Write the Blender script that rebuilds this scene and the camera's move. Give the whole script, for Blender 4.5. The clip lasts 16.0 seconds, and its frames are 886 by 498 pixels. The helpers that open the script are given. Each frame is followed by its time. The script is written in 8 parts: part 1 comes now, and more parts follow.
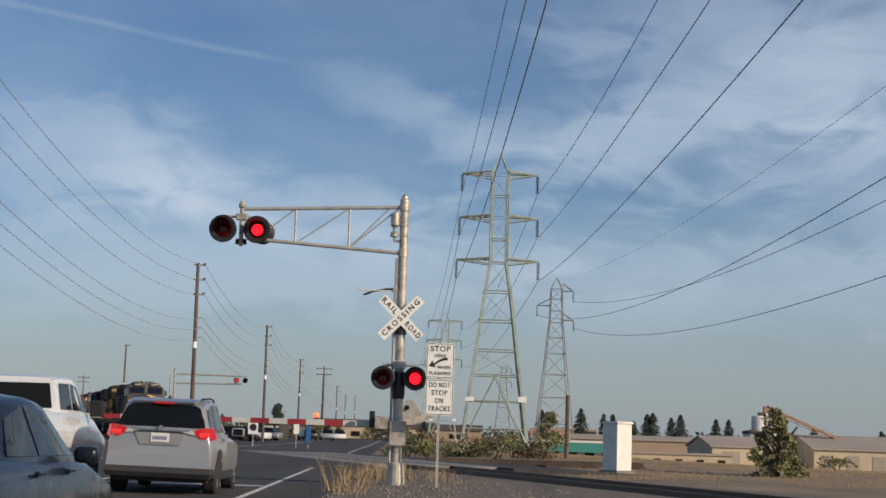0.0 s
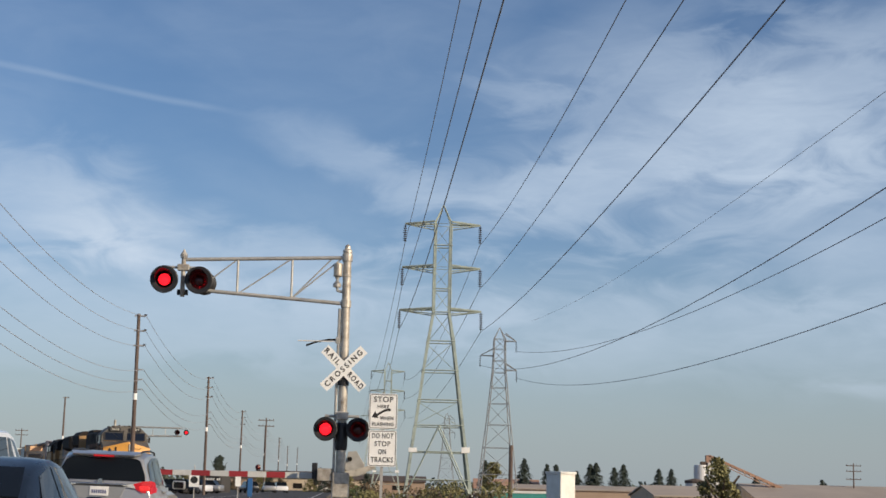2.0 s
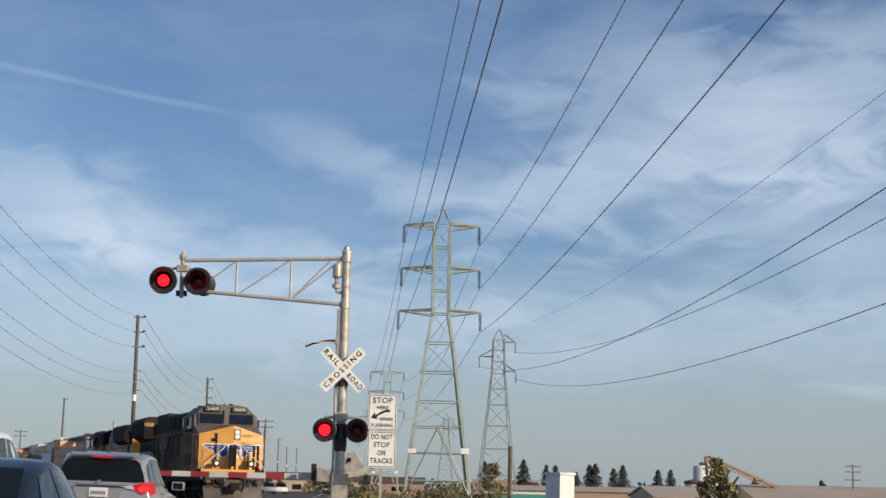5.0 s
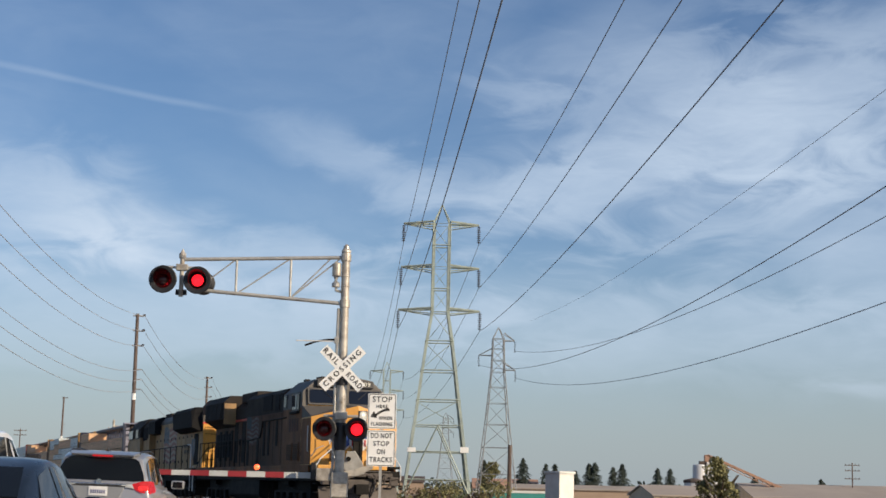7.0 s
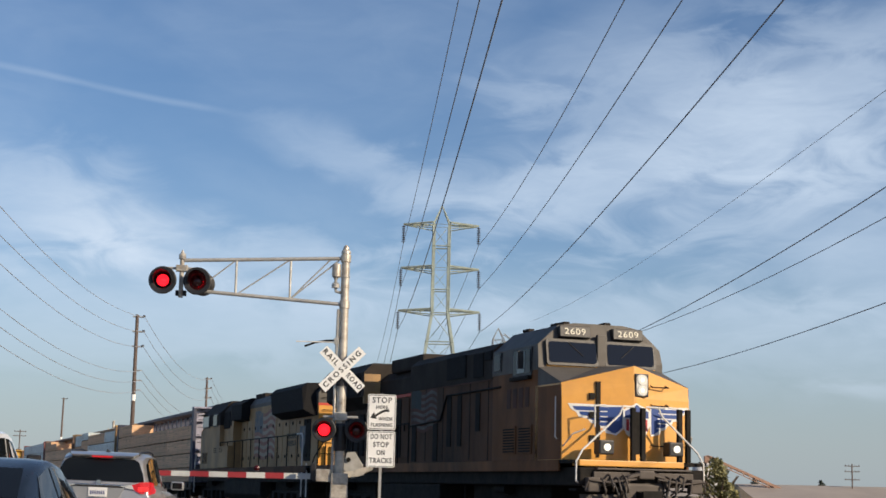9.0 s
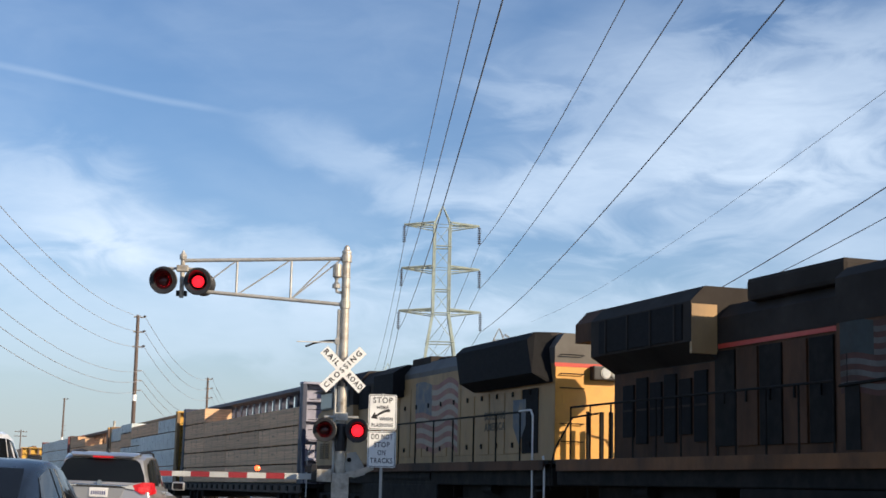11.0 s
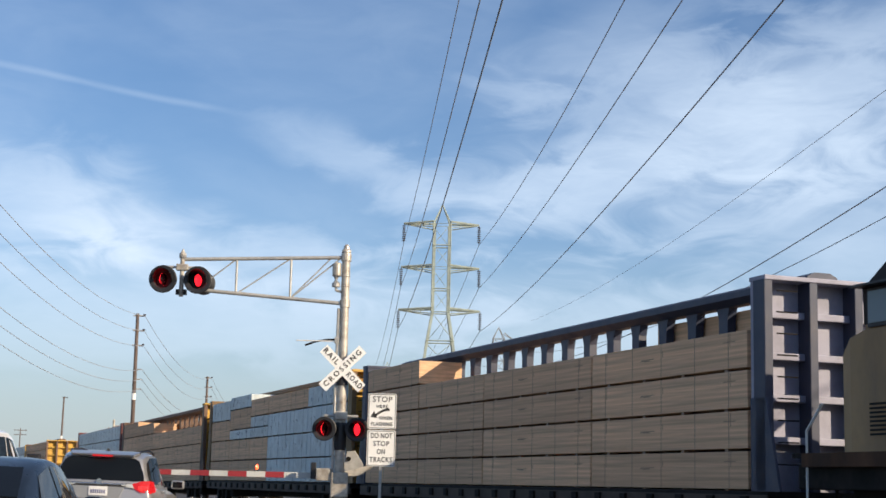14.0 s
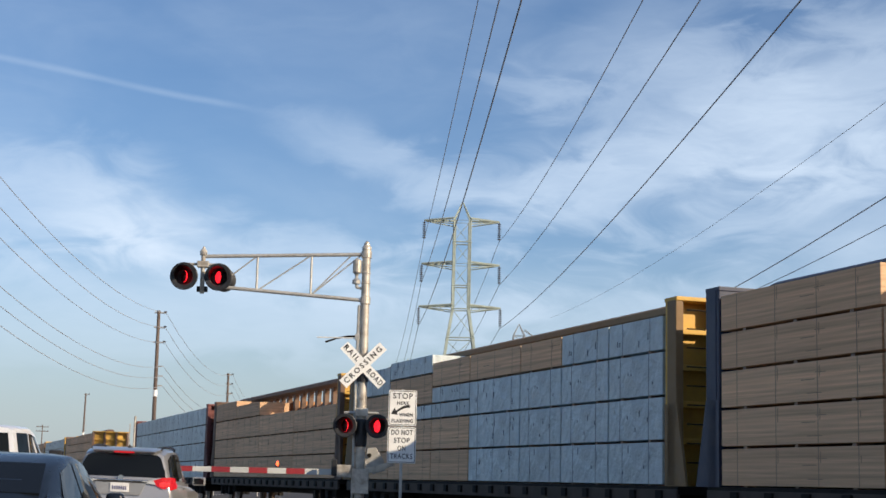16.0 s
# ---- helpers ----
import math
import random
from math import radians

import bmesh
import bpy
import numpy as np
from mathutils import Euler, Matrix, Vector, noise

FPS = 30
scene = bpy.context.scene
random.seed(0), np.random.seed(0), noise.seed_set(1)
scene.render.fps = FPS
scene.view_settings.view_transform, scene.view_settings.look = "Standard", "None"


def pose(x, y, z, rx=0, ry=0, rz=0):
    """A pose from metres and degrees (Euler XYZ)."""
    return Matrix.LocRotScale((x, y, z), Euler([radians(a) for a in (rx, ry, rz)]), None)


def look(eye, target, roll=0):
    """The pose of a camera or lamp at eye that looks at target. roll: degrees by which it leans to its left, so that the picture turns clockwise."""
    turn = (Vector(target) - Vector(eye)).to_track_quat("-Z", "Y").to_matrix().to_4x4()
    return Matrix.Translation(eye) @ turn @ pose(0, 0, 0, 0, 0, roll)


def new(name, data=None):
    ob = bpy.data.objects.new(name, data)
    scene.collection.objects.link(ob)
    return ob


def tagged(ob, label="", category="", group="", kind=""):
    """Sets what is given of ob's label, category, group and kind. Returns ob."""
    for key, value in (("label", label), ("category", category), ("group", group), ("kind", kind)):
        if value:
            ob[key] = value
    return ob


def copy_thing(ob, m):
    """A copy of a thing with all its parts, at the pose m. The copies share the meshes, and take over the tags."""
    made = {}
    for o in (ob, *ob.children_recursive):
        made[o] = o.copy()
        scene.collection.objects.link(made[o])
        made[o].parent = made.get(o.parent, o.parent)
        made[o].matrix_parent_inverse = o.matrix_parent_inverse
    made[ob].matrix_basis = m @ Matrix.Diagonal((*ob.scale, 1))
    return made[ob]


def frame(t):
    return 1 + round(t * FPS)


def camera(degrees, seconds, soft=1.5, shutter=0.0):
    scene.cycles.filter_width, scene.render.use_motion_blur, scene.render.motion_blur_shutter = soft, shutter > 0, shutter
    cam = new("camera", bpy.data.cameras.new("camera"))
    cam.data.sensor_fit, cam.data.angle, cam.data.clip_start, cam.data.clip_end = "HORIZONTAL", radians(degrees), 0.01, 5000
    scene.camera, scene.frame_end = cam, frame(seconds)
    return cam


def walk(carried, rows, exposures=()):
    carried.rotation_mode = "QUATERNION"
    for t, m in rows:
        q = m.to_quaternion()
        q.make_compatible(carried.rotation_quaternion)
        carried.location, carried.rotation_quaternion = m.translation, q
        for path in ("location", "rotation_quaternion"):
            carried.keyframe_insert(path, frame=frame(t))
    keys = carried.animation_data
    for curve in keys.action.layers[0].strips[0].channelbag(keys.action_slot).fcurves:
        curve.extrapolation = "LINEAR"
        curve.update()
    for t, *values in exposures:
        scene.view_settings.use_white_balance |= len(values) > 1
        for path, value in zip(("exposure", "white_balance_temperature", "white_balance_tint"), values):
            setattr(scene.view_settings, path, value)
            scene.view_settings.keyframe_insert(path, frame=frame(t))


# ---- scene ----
# Camera: held still by hand, it only turns
EYE = (0.0, 0.0, 1.25)
cam = camera(32.97, 16.0, soft=1.6)
TURNS = [  # seconds, heading to the right, pitch, roll in degrees
    (0, -2.181, 7.067, 1.76), (0.5, -1.074, 7.758, 1.31), (1, -0.344, 8.768, 1.34), (1.5, -0.069, 9.014, 1.30),
    (2, -0.026, 9.047, 1.36), (2.5, -0.002, 9.049, 1.36), (3, 0.0, 9.100, 1.30), (4, 0.0, 9.103, 1.31),
    (6.5, 0.015, 9.042, 1.33), (7.5, 0.036, 9.040, 1.30), (9, 0.033, 9.074, 1.31), (11.5, 0.001, 9.081, 1.29),
    (12.5, 0.0, 9.108, 1.31), (13, 0.010, 9.098, 1.29), (13.5, 0.002, 9.037, 1.32), (14, 0.019, 9.041, 1.35),
    (14.5, 0.025, 9.074, 1.36), (15, -0.004, 9.125, 1.38), (15.6, -0.01, 9.130, 1.33), (16, -0.763, 8.900, 1.41)]


def aim(yaw, pitch, roll):
    a, b = radians(yaw), radians(pitch)
    way = Vector((math.sin(a) * math.cos(b), math.cos(a) * math.cos(b), math.sin(b)))
    return look(EYE, Vector(EYE) + way, roll)


walk(cam, [(t, aim(y, p, r)) for t, y, p, r in TURNS], exposures=[(0, -0.18), (0.5, -0.09), (2, -0.02), (4, 0.02), (7, 0.08), (9, 0.14), (11.3, 0.46), (12, 0.48), (14.5, 0.39), (16, 0.32)])

# World: clear low-sun sky with thin high cloud
SUN_AZ, SUN_EL = 122.0, 24.0   # degrees clockwise from +y, above the horizon
world = bpy.data.worlds.new("sky")
scene.world = world
world.use_nodes = True


def build_world():
    nt = world.node_tree
    N, L = nt.nodes, nt.links
    bg = N["Background"]
    sky = N.new("ShaderNodeTexSky")
    sky.sky_type = "NISHITA"
    sky.sun_disc = False
    sky.sun_elevation, sky.sun_rotation = radians(SUN_EL), radians(SUN_AZ)
    sky.air_density, sky.dust_density, sky.ozone_density, sky.altitude = 1.0, 0.6, 3.0, 0
    tc = N.new("ShaderNodeTexCoord")
    sep = N.new("ShaderNodeSeparateXYZ")
    L.new(tc.outputs["Generated"], sep.inputs[0])

    def m(op, a, b=None, c=None, clamp=False):
        n = N.new("ShaderNodeMath")
        n.operation, n.use_clamp = op, clamp
        for i, v in enumerate((a, b, c)):
            if v is None:
                continue
            if isinstance(v, (int, float)):
                n.inputs[i].default_value = v
            else:
                L.new(v, n.inputs[i])
        return n.outputs[0]

    def ramp(v, lo, hi):
        n = N.new("ShaderNodeMapRange")
        n.interpolation_type = "SMOOTHSTEP"
        L.new(v, n.inputs[0])
        n.inputs[1].default_value, n.inputs[2].default_value = lo, hi
        return n.outputs[0]

    z = m("MAXIMUM", sep.outputs[2], 0.02)
    u, v = m("DIVIDE", sep.outputs[0], z), m("DIVIDE", sep.outputs[1], z)
    vec = N.new("ShaderNodeCombineXYZ")
    L.new(u, vec.inputs[0]), L.new(v, vec.inputs[1])

    def cloud(scale, detail, rough, dist, off, stretch, rot):
        mp = N.new("ShaderNodeMapping")
        L.new(vec.outputs[0], mp.inputs[0])
        mp.inputs["Location"].default_value = off
        mp.inputs["Rotation"].default_value = (0, 0, radians(rot))
        mp.inputs["Scale"].default_value = stretch
        n = N.new("ShaderNodeTexNoise")
        L.new(mp.outputs[0], n.inputs["Vector"])
        n.inputs["Scale"].default_value, n.inputs["Detail"].default_value = scale, detail
        n.inputs["Roughness"].default_value, n.inputs["Distortion"].default_value = rough, dist
        return n.outputs[0]

    wisp = ramp(cloud(0.95, 6, 0.52, 0.8, (1.7, 0.4, 0), (1.0, 0.55, 1), -38), 0.30, 0.78)
    fine = ramp(cloud(3.2, 4, 0.5, 0.6, (0, 0, 0), (1, 0.32, 1), -30), 0.22, 0.85)

    def veil(scale, detail, rough, dist, tilt, stretch, lo, hi):
        mp = N.new("ShaderNodeMapping")
        L.new(tc.outputs["Generated"], mp.inputs[0])
        mp.inputs["Rotation"].default_value = (0, radians(tilt), 0)
        mp.inputs["Scale"].default_value = stretch
        n = N.new("ShaderNodeTexNoise")
        L.new(mp.outputs[0], n.inputs["Vector"])
        n.inputs["Scale"].default_value, n.inputs["Detail"].default_value = scale, detail
        n.inputs["Roughness"].default_value, n.inputs["Distortion"].default_value = rough, dist
        return ramp(n.outputs[0], lo, hi)

    soft = veil(5.5, 4, 0.5, 0.4, 22, (1, 1, 2.0), 0.34, 0.66)
    torn = veil(14, 6, 0.55, 0.8, 28, (1, 1, 2.6), 0.30, 0.74)
    thread = veil(38, 6, 0.6, 0.7, -24, (1, 1, 4.0), 0.32, 0.78)
    ahead = m("MAXIMUM", sep.outputs[1], 0.05)
    az, el = m("DIVIDE", sep.outputs[0], ahead), m("DIVIDE", sep.outputs[2], ahead)

    def bank(a0, e0, ra, re, rot, amount):
        """One soft cloud bank: tangents of heading and height, half sizes, tilt."""
        da, de = m("SUBTRACT", az, a0), m("SUBTRACT", el, e0)
        cs, sn = math.cos(radians(rot)), math.sin(radians(rot))
        p = m("DIVIDE", m("ADD", m("MULTIPLY", da, cs), m("MULTIPLY", de, sn)), ra)
        q = m("DIVIDE", m("SUBTRACT", m("MULTIPLY", de, cs), m("MULTIPLY", da, sn)), re)
        d = m("SQRT", m("ADD", m("MULTIPLY", p, p), m("MULTIPLY", q, q)))
        d = m("ADD", d, m("MULTIPLY", m("SUBTRACT", torn, 0.5), 0.7))
        return m("MULTIPLY", m("SUBTRACT", 1.0, ramp(d, 0.1, 1.15)), amount)

    c = m("ADD", m("MULTIPLY", soft, 0.12), 0.045)
    for one in ((-0.29, 0.185, 0.10, 0.055, -12, 0.50), (-0.205, 0.172, 0.08, 0.036, -18, 0.36), (-0.15, 0.150, 0.13, 0.034, -8, 0.36), (-0.20, 0.112, 0.26, 0.055, 2, 0.40),
                (-0.06, 0.219, 0.085, 0.022, -24, 0.32), (0.00, 0.20, 0.10, 0.03, -14, 0.16), (0.17, 0.238, 0.22, 0.075, 12, 0.48), (0.27, 0.275, 0.13, 0.07, 18, 0.36),
                (0.09, 0.205, 0.12, 0.034, 20, 0.30), (0.27, 0.170, 0.14, 0.070, 8, 0.48), (0.20, 0.105, 0.26, 0.045, -2, 0.34), (-0.03, 0.105, 0.20, 0.045, 0, 0.26),
                (0.10, 0.30, 0.12, 0.03, 25, 0.22), (0.285, 0.071, 0.05, 0.007, -4, 0.45)):
        c = m("ADD", c, bank(*one))
    c = m("MULTIPLY", c, m("ADD", m("ADD", m("MULTIPLY", torn, 0.40), 0.60), m("MULTIPLY", thread, 0.09)))
    c = m("MULTIPLY", c, ramp(sep.outputs[2], 0.02, 0.10), clamp=True)

    # old vapour trail: thin at one end, spread out at the other
    def trail(u0, v0, u1, v1, w, soft0, soft1, amount):
        ln = math.hypot(u1 - u0, v1 - v0)
        dx, dy = (u1 - u0) / ln, (v1 - v0) / ln
        pu, pv = m("SUBTRACT", u, u0), m("SUBTRACT", v, v0)
        along = m("ADD", m("MULTIPLY", pu, dx), m("MULTIPLY", pv, dy))
        off = m("ABSOLUTE", m("ADD", m("ADD", m("MULTIPLY", pu, -dy), m("MULTIPLY", pv, dx)), m("MULTIPLY", m("SUBTRACT", wisp, 0.5), 0.05)))
        core = m("SUBTRACT", 1.0, ramp(off, 0.0, w))
        ends = m("MULTIPLY", ramp(along, -soft0, soft0), m("SUBTRACT", 1.0, ramp(along, ln - soft1, ln + soft1)))
        return m("MULTIPLY", m("MULTIPLY", core, ends), m("MULTIPLY", m("ADD", fine, 0.35), amount))

    t1 = trail(-1.35, 3.33, -0.62, 3.95, 0.05, 0.25, 0.2, 0.19)
    c = m("ADD", c, t1, clamp=True)
    # haze bank low down
    haze = m("MULTIPLY", m("SUBTRACT", 1.0, ramp(sep.outputs[2], 0.0, 0.17)), 0.72)
    mix1 = N.new("ShaderNodeMixRGB")
    sat = N.new("ShaderNodeHueSaturation")
    sat.inputs["Saturation"].default_value, sat.inputs["Value"].default_value = 1.12, 0.94
    L.new(sky.outputs[0], sat.inputs["Color"])
    tone = N.new("ShaderNodeMixRGB")
    tone.blend_type = "MULTIPLY"
    tone.inputs[0].default_value, tone.inputs[2].default_value = 1.0, (1.0, 0.985, 1.06, 1)
    L.new(sat.outputs[0], tone.inputs[1])
    L.new(haze, mix1.inputs[0]), L.new(tone.outputs[0], mix1.inputs[1])
    mix1.inputs[2].default_value = HAZE
    mix2 = N.new("ShaderNodeMixRGB")
    L.new(c, mix2.inputs[0]), L.new(mix1.outputs[0], mix2.inputs[1])
    mix2.inputs[2].default_value = CLOUD
    L.new(mix2.outputs[0], bg.inputs[0])
    bg.inputs[1].default_value = SKY_STRENGTH


SKY_STRENGTH = 0.096
HAZE = (3.62, 4.34, 4.95, 1)
CLOUD = (6.0, 7.1, 8.5, 1)
build_world()
sun = new("sun", bpy.data.lights.new("sun", "SUN"))
sun.data.energy, sun.data.angle, sun.data.color = 4.5, radians(0.6), (1.0, 0.82, 0.60)
_a, _e = radians(SUN_AZ), radians(SUN_EL)
SUN_DIR = Vector((math.sin(_a) * math.cos(_e), math.cos(_a) * math.cos(_e), math.sin(_e)))
sun.matrix_world = look(SUN_DIR * 300, (0, 0, 0))


# ---- materials ----
def mat(name, base, rough=0.6, metal=0.0, var=0.15, scale=3.0, bump=0.0, bscale=40.0, dirt=None, dscale=1.2, damt=0.4, coat=0.0,
        per_piece=0.0, stretch=(1, 1, 1), emit=None, estr=0.0, spec=0.5, bdist=0.02):
    """Base colour varied at two scales, patches of dirt with their own shape, fine relief."""
    m = bpy.data.materials.new(name)
    m.use_nodes = True
    nt = m.node_tree
    N, L = nt.nodes, nt.links
    b = N["Principled BSDF"]
    tc = N.new("ShaderNodeTexCoord")
    mp = N.new("ShaderNodeMapping")
    mp.inputs["Scale"].default_value = stretch
    L.new(tc.outputs["Object"], mp.inputs[0])

    def noise_node(s, d, r=0.55):
        n = N.new("ShaderNodeTexNoise")
        L.new(mp.outputs[0], n.inputs["Vector"])
        n.inputs["Scale"].default_value, n.inputs["Detail"].default_value, n.inputs["Roughness"].default_value = s, d, r
        return n.outputs[0]
    hsv = N.new("ShaderNodeHueSaturation")
    hsv.inputs["Color"].default_value = (*base, 1)
    mr = N.new("ShaderNodeMapRange")
    L.new(noise_node(scale, 5), mr.inputs[0])
    mr.inputs[1].default_value, mr.inputs[2].default_value = 0.25, 0.75
    mr.inputs[3].default_value, mr.inputs[4].default_value = 1 - var, 1 + var
    val = mr.outputs[0]
    if per_piece:
        oi = N.new("ShaderNodeObjectInfo")
        pr = N.new("ShaderNodeMapRange")
        L.new(oi.outputs["Random"], pr.inputs[0])
        pr.inputs[3].default_value, pr.inputs[4].default_value = 1 - per_piece, 1 + per_piece
        mu = N.new("ShaderNodeMath")
        mu.operation = "MULTIPLY"
        L.new(val, mu.inputs[0]), L.new(pr.outputs[0], mu.inputs[1])
        val = mu.outputs[0]
    L.new(val, hsv.inputs["Value"])
    col = hsv.outputs[0]
    if dirt:
        mx = N.new("ShaderNodeMixRGB")
        dr = N.new("ShaderNodeMapRange")
        L.new(noise_node(dscale, 8, 0.65), dr.inputs[0])
        dr.inputs[1].default_value, dr.inputs[2].default_value, dr.inputs[4].default_value = 0.45, 0.72, damt
        L.new(dr.outputs[0], mx.inputs[0]), L.new(col, mx.inputs[1])
        mx.inputs[2].default_value = (*dirt, 1)
        col = mx.outputs[0]
    L.new(col, b.inputs["Base Color"])
    rr = N.new("ShaderNodeMapRange")
    L.new(noise_node(scale * 2.3, 4), rr.inputs[0])
    rr.inputs[3].default_value, rr.inputs[4].default_value = max(0.02, rough - 0.12), min(1.0, rough + 0.12)
    L.new(rr.outputs[0], b.inputs["Roughness"])
    b.inputs["Metallic"].default_value = metal
    b.inputs["Specular IOR Level"].default_value = spec
    b.inputs["Coat Weight"].default_value = coat
    b.inputs["Coat Roughness"].default_value = 0.05
    if bump:
        bn = N.new("ShaderNodeBump")
        bn.inputs["Strength"].default_value, bn.inputs["Distance"].default_value = bump, bdist
        L.new(noise_node(bscale, 4), bn.inputs["Height"])
        L.new(bn.outputs[0], b.inputs["Normal"])
    if emit:
        b.inputs["Emission Color"].default_value = (*emit, 1)
        b.inputs["Emission Strength"].default_value = estr
    return m


def glass_mat(name, tint, rough=0.03, spec=0.28):
    m = bpy.data.materials.new(name)
    m.use_nodes = True
    b = m.node_tree.nodes["Principled BSDF"]
    b.inputs["Base Color"].default_value = (*tint, 1)
    b.inputs["Roughness"].default_value = rough
    b.inputs["IOR"].default_value = 1.5
    b.inputs["Specular IOR Level"].default_value = spec
    return m


M = {}
M["galv"] = mat("galvanised_steel", (0.46, 0.45, 0.42), 0.5, 0.35, 0.14, 6, 0.1, 60, (0.2, 0.16, 0.12), 5, 0.35)
M["mastpaint"] = mat("silver_mast_paint", (0.54, 0.50, 0.43), 0.42, 0.3, 0.2, 5, 0.1, 50, (0.13, 0.085, 0.05), 4, 0.75)
M["signwhite"] = mat("sign_white", (0.88, 0.88, 0.85), 0.4, 0, 0.04, 4, 0, 1, (0.6, 0.56, 0.5), 6, 0.22)
M["black"] = mat("black_paint", (0.016, 0.016, 0.018), 0.5, 0, 0.2, 6)
M["signback"] = mat("sign_black", (0.02, 0.02, 0.02), 0.6)
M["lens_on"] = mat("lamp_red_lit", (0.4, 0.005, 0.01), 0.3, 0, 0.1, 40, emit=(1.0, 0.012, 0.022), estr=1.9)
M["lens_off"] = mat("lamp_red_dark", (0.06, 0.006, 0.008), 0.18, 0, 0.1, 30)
M["amber_on"] = mat("gate_lamp_lit", (0.6, 0.05, 0.01), 0.3, emit=(1.0, 0.10, 0.03), estr=3.2)
M["gatewhite"] = mat("gate_white", (0.56, 0.57, 0.55), 0.45, 0, 0.1, 5, 0, 1, (0.33, 0.32, 0.29), 5, 0.5)
M["gatered"] = mat("gate_red", (0.30, 0.03, 0.035), 0.4, 0, 0.12, 5)
M["pylon"] = mat("pylon_green_steel", (0.36, 0.42, 0.37), 0.6, 0.1, 0.18, 2, 0, 1, (0.18, 0.19, 0.17), 1.5, 0.45)
M["pylon_grey"] = mat("pylon_grey_steel", (0.27, 0.28, 0.28), 0.6, 0.2, 0.15, 2)
M["insul"] = mat("insulator_brown", (0.05, 0.045, 0.05), 0.3, 0, 0.1, 8)
M["wire"] = mat("weathered_cable", (0.20, 0.22, 0.25), 0.6, 0.2, 0.1, 2)
M["wire_pale"] = mat("weathered_aluminium_cable", (0.40, 0.42, 0.45), 0.6, 0.2, 0.1, 2)
M["wood"] = mat("creosoted_pole_wood", (0.115, 0.085, 0.072), 0.85, 0, 0.25, 5, 0.3, 30, (0.24, 0.2, 0.17), 2, 0.4, stretch=(1, 1, 0.12))
M["asphalt"] = mat("asphalt", (0.042, 0.041, 0.043), 0.88, 0, 0.25, 1.2, 0.25, 90, (0.07, 0.065, 0.06), 0.35, 0.5)
M["line"] = mat("road_paint", (0.6, 0.6, 0.58), 0.7, 0, 0.1, 3, 0, 1, (0.15, 0.15, 0.15), 5, 0.5)
M["ground"] = mat("dry_field_soil", (0.22, 0.165, 0.11), 0.95, 0, 0.3, 0.35, 0.5, 8, (0.10, 0.085, 0.055), 0.12, 0.7)
M["gravel"] = mat("grey_gravel", (0.155, 0.13, 0.11), 0.95, 0, 0.4, 14, 0.9, 22, (0.07, 0.06, 0.05), 2.0, 0.6)
M["ballast"] = mat("dark_ballast", (0.10, 0.092, 0.088), 0.95, 0, 0.4, 12, 0.9, 18, (0.05, 0.045, 0.04), 1.5, 0.5)
M["tie"] = mat("rail_tie_wood", (0.055, 0.042, 0.035), 0.9, 0, 0.3, 5, 0.4, 20)
M["rail"] = mat("rail_steel", (0.13, 0.09, 0.07), 0.5, 0.7, 0.2, 5)
M["panel"] = mat("crossing_panel_concrete", (0.2, 0.195, 0.185), 0.85, 0, 0.15, 2, 0.3, 40)
M["drygrass"] = mat("dry_grass_blades", (0.30, 0.225, 0.13), 0.9, 0, 0.35, 0.6, 0, 1, (0.17, 0.125, 0.07), 0.3, 0.6)
M["leaf"] = mat("shrub_leaves", (0.085, 0.11, 0.042), 0.7, 0, 0.45, 1.5)
M["leaf_dry"] = mat("dry_brown_leaves", (0.13, 0.095, 0.055), 0.8, 0, 0.4, 1.5)
M["leaf_dark"] = mat("conifer_leaves", (0.060, 0.078, 0.060), 0.8, 0, 0.4, 0.8)
M["leaf_olive"] = mat("olive_leaves", (0.19, 0.18, 0.075), 0.75, 0, 0.4, 1.5)
M["bark"] = mat("tree_bark", (0.1, 0.075, 0.055), 0.9, 0, 0.2, 6, 0.4, 20)
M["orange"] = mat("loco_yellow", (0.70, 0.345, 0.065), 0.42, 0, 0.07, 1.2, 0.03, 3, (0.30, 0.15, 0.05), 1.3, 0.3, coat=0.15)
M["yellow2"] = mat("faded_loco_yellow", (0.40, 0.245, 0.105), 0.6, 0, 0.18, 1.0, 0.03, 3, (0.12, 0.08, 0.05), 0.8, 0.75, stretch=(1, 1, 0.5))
# Dark copy of the yellow for the sides: soot, plus shade in the colour.
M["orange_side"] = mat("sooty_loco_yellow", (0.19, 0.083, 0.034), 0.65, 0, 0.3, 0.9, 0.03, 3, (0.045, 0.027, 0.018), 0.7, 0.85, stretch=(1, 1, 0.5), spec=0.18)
M["locogrey"] = mat("loco_grey", (0.105, 0.096, 0.084), 0.65, 0, 0.15, 1.5, 0.03, 4, (0.06, 0.05, 0.04), 1.2, 0.6)
M["sootgrey"] = mat("sooty_grey", (0.042, 0.035, 0.030), 0.85, 0, 0.3, 1.0, 0.03, 4, (0.016, 0.013, 0.011), 0.9, 0.6, spec=0.18)
M["redstripe"] = mat("red_stripe", (0.55, 0.05, 0.03), 0.5, 0, 0.1, 3)
M["under"] = mat("underframe_black", (0.013, 0.012, 0.011), 0.8, 0, 0.4, 3, 0.1, 12, (0.035, 0.028, 0.022), 1.5, 0.5, spec=0.18)
M["grille"] = mat("radiator_grille", (0.010, 0.010, 0.011), 0.8, 0, 0.2, 8, 0.2, 60, spec=0.18)
M["cabglass"] = glass_mat("cab_glass", (0.010, 0.015, 0.028), 0.05, 0.12)
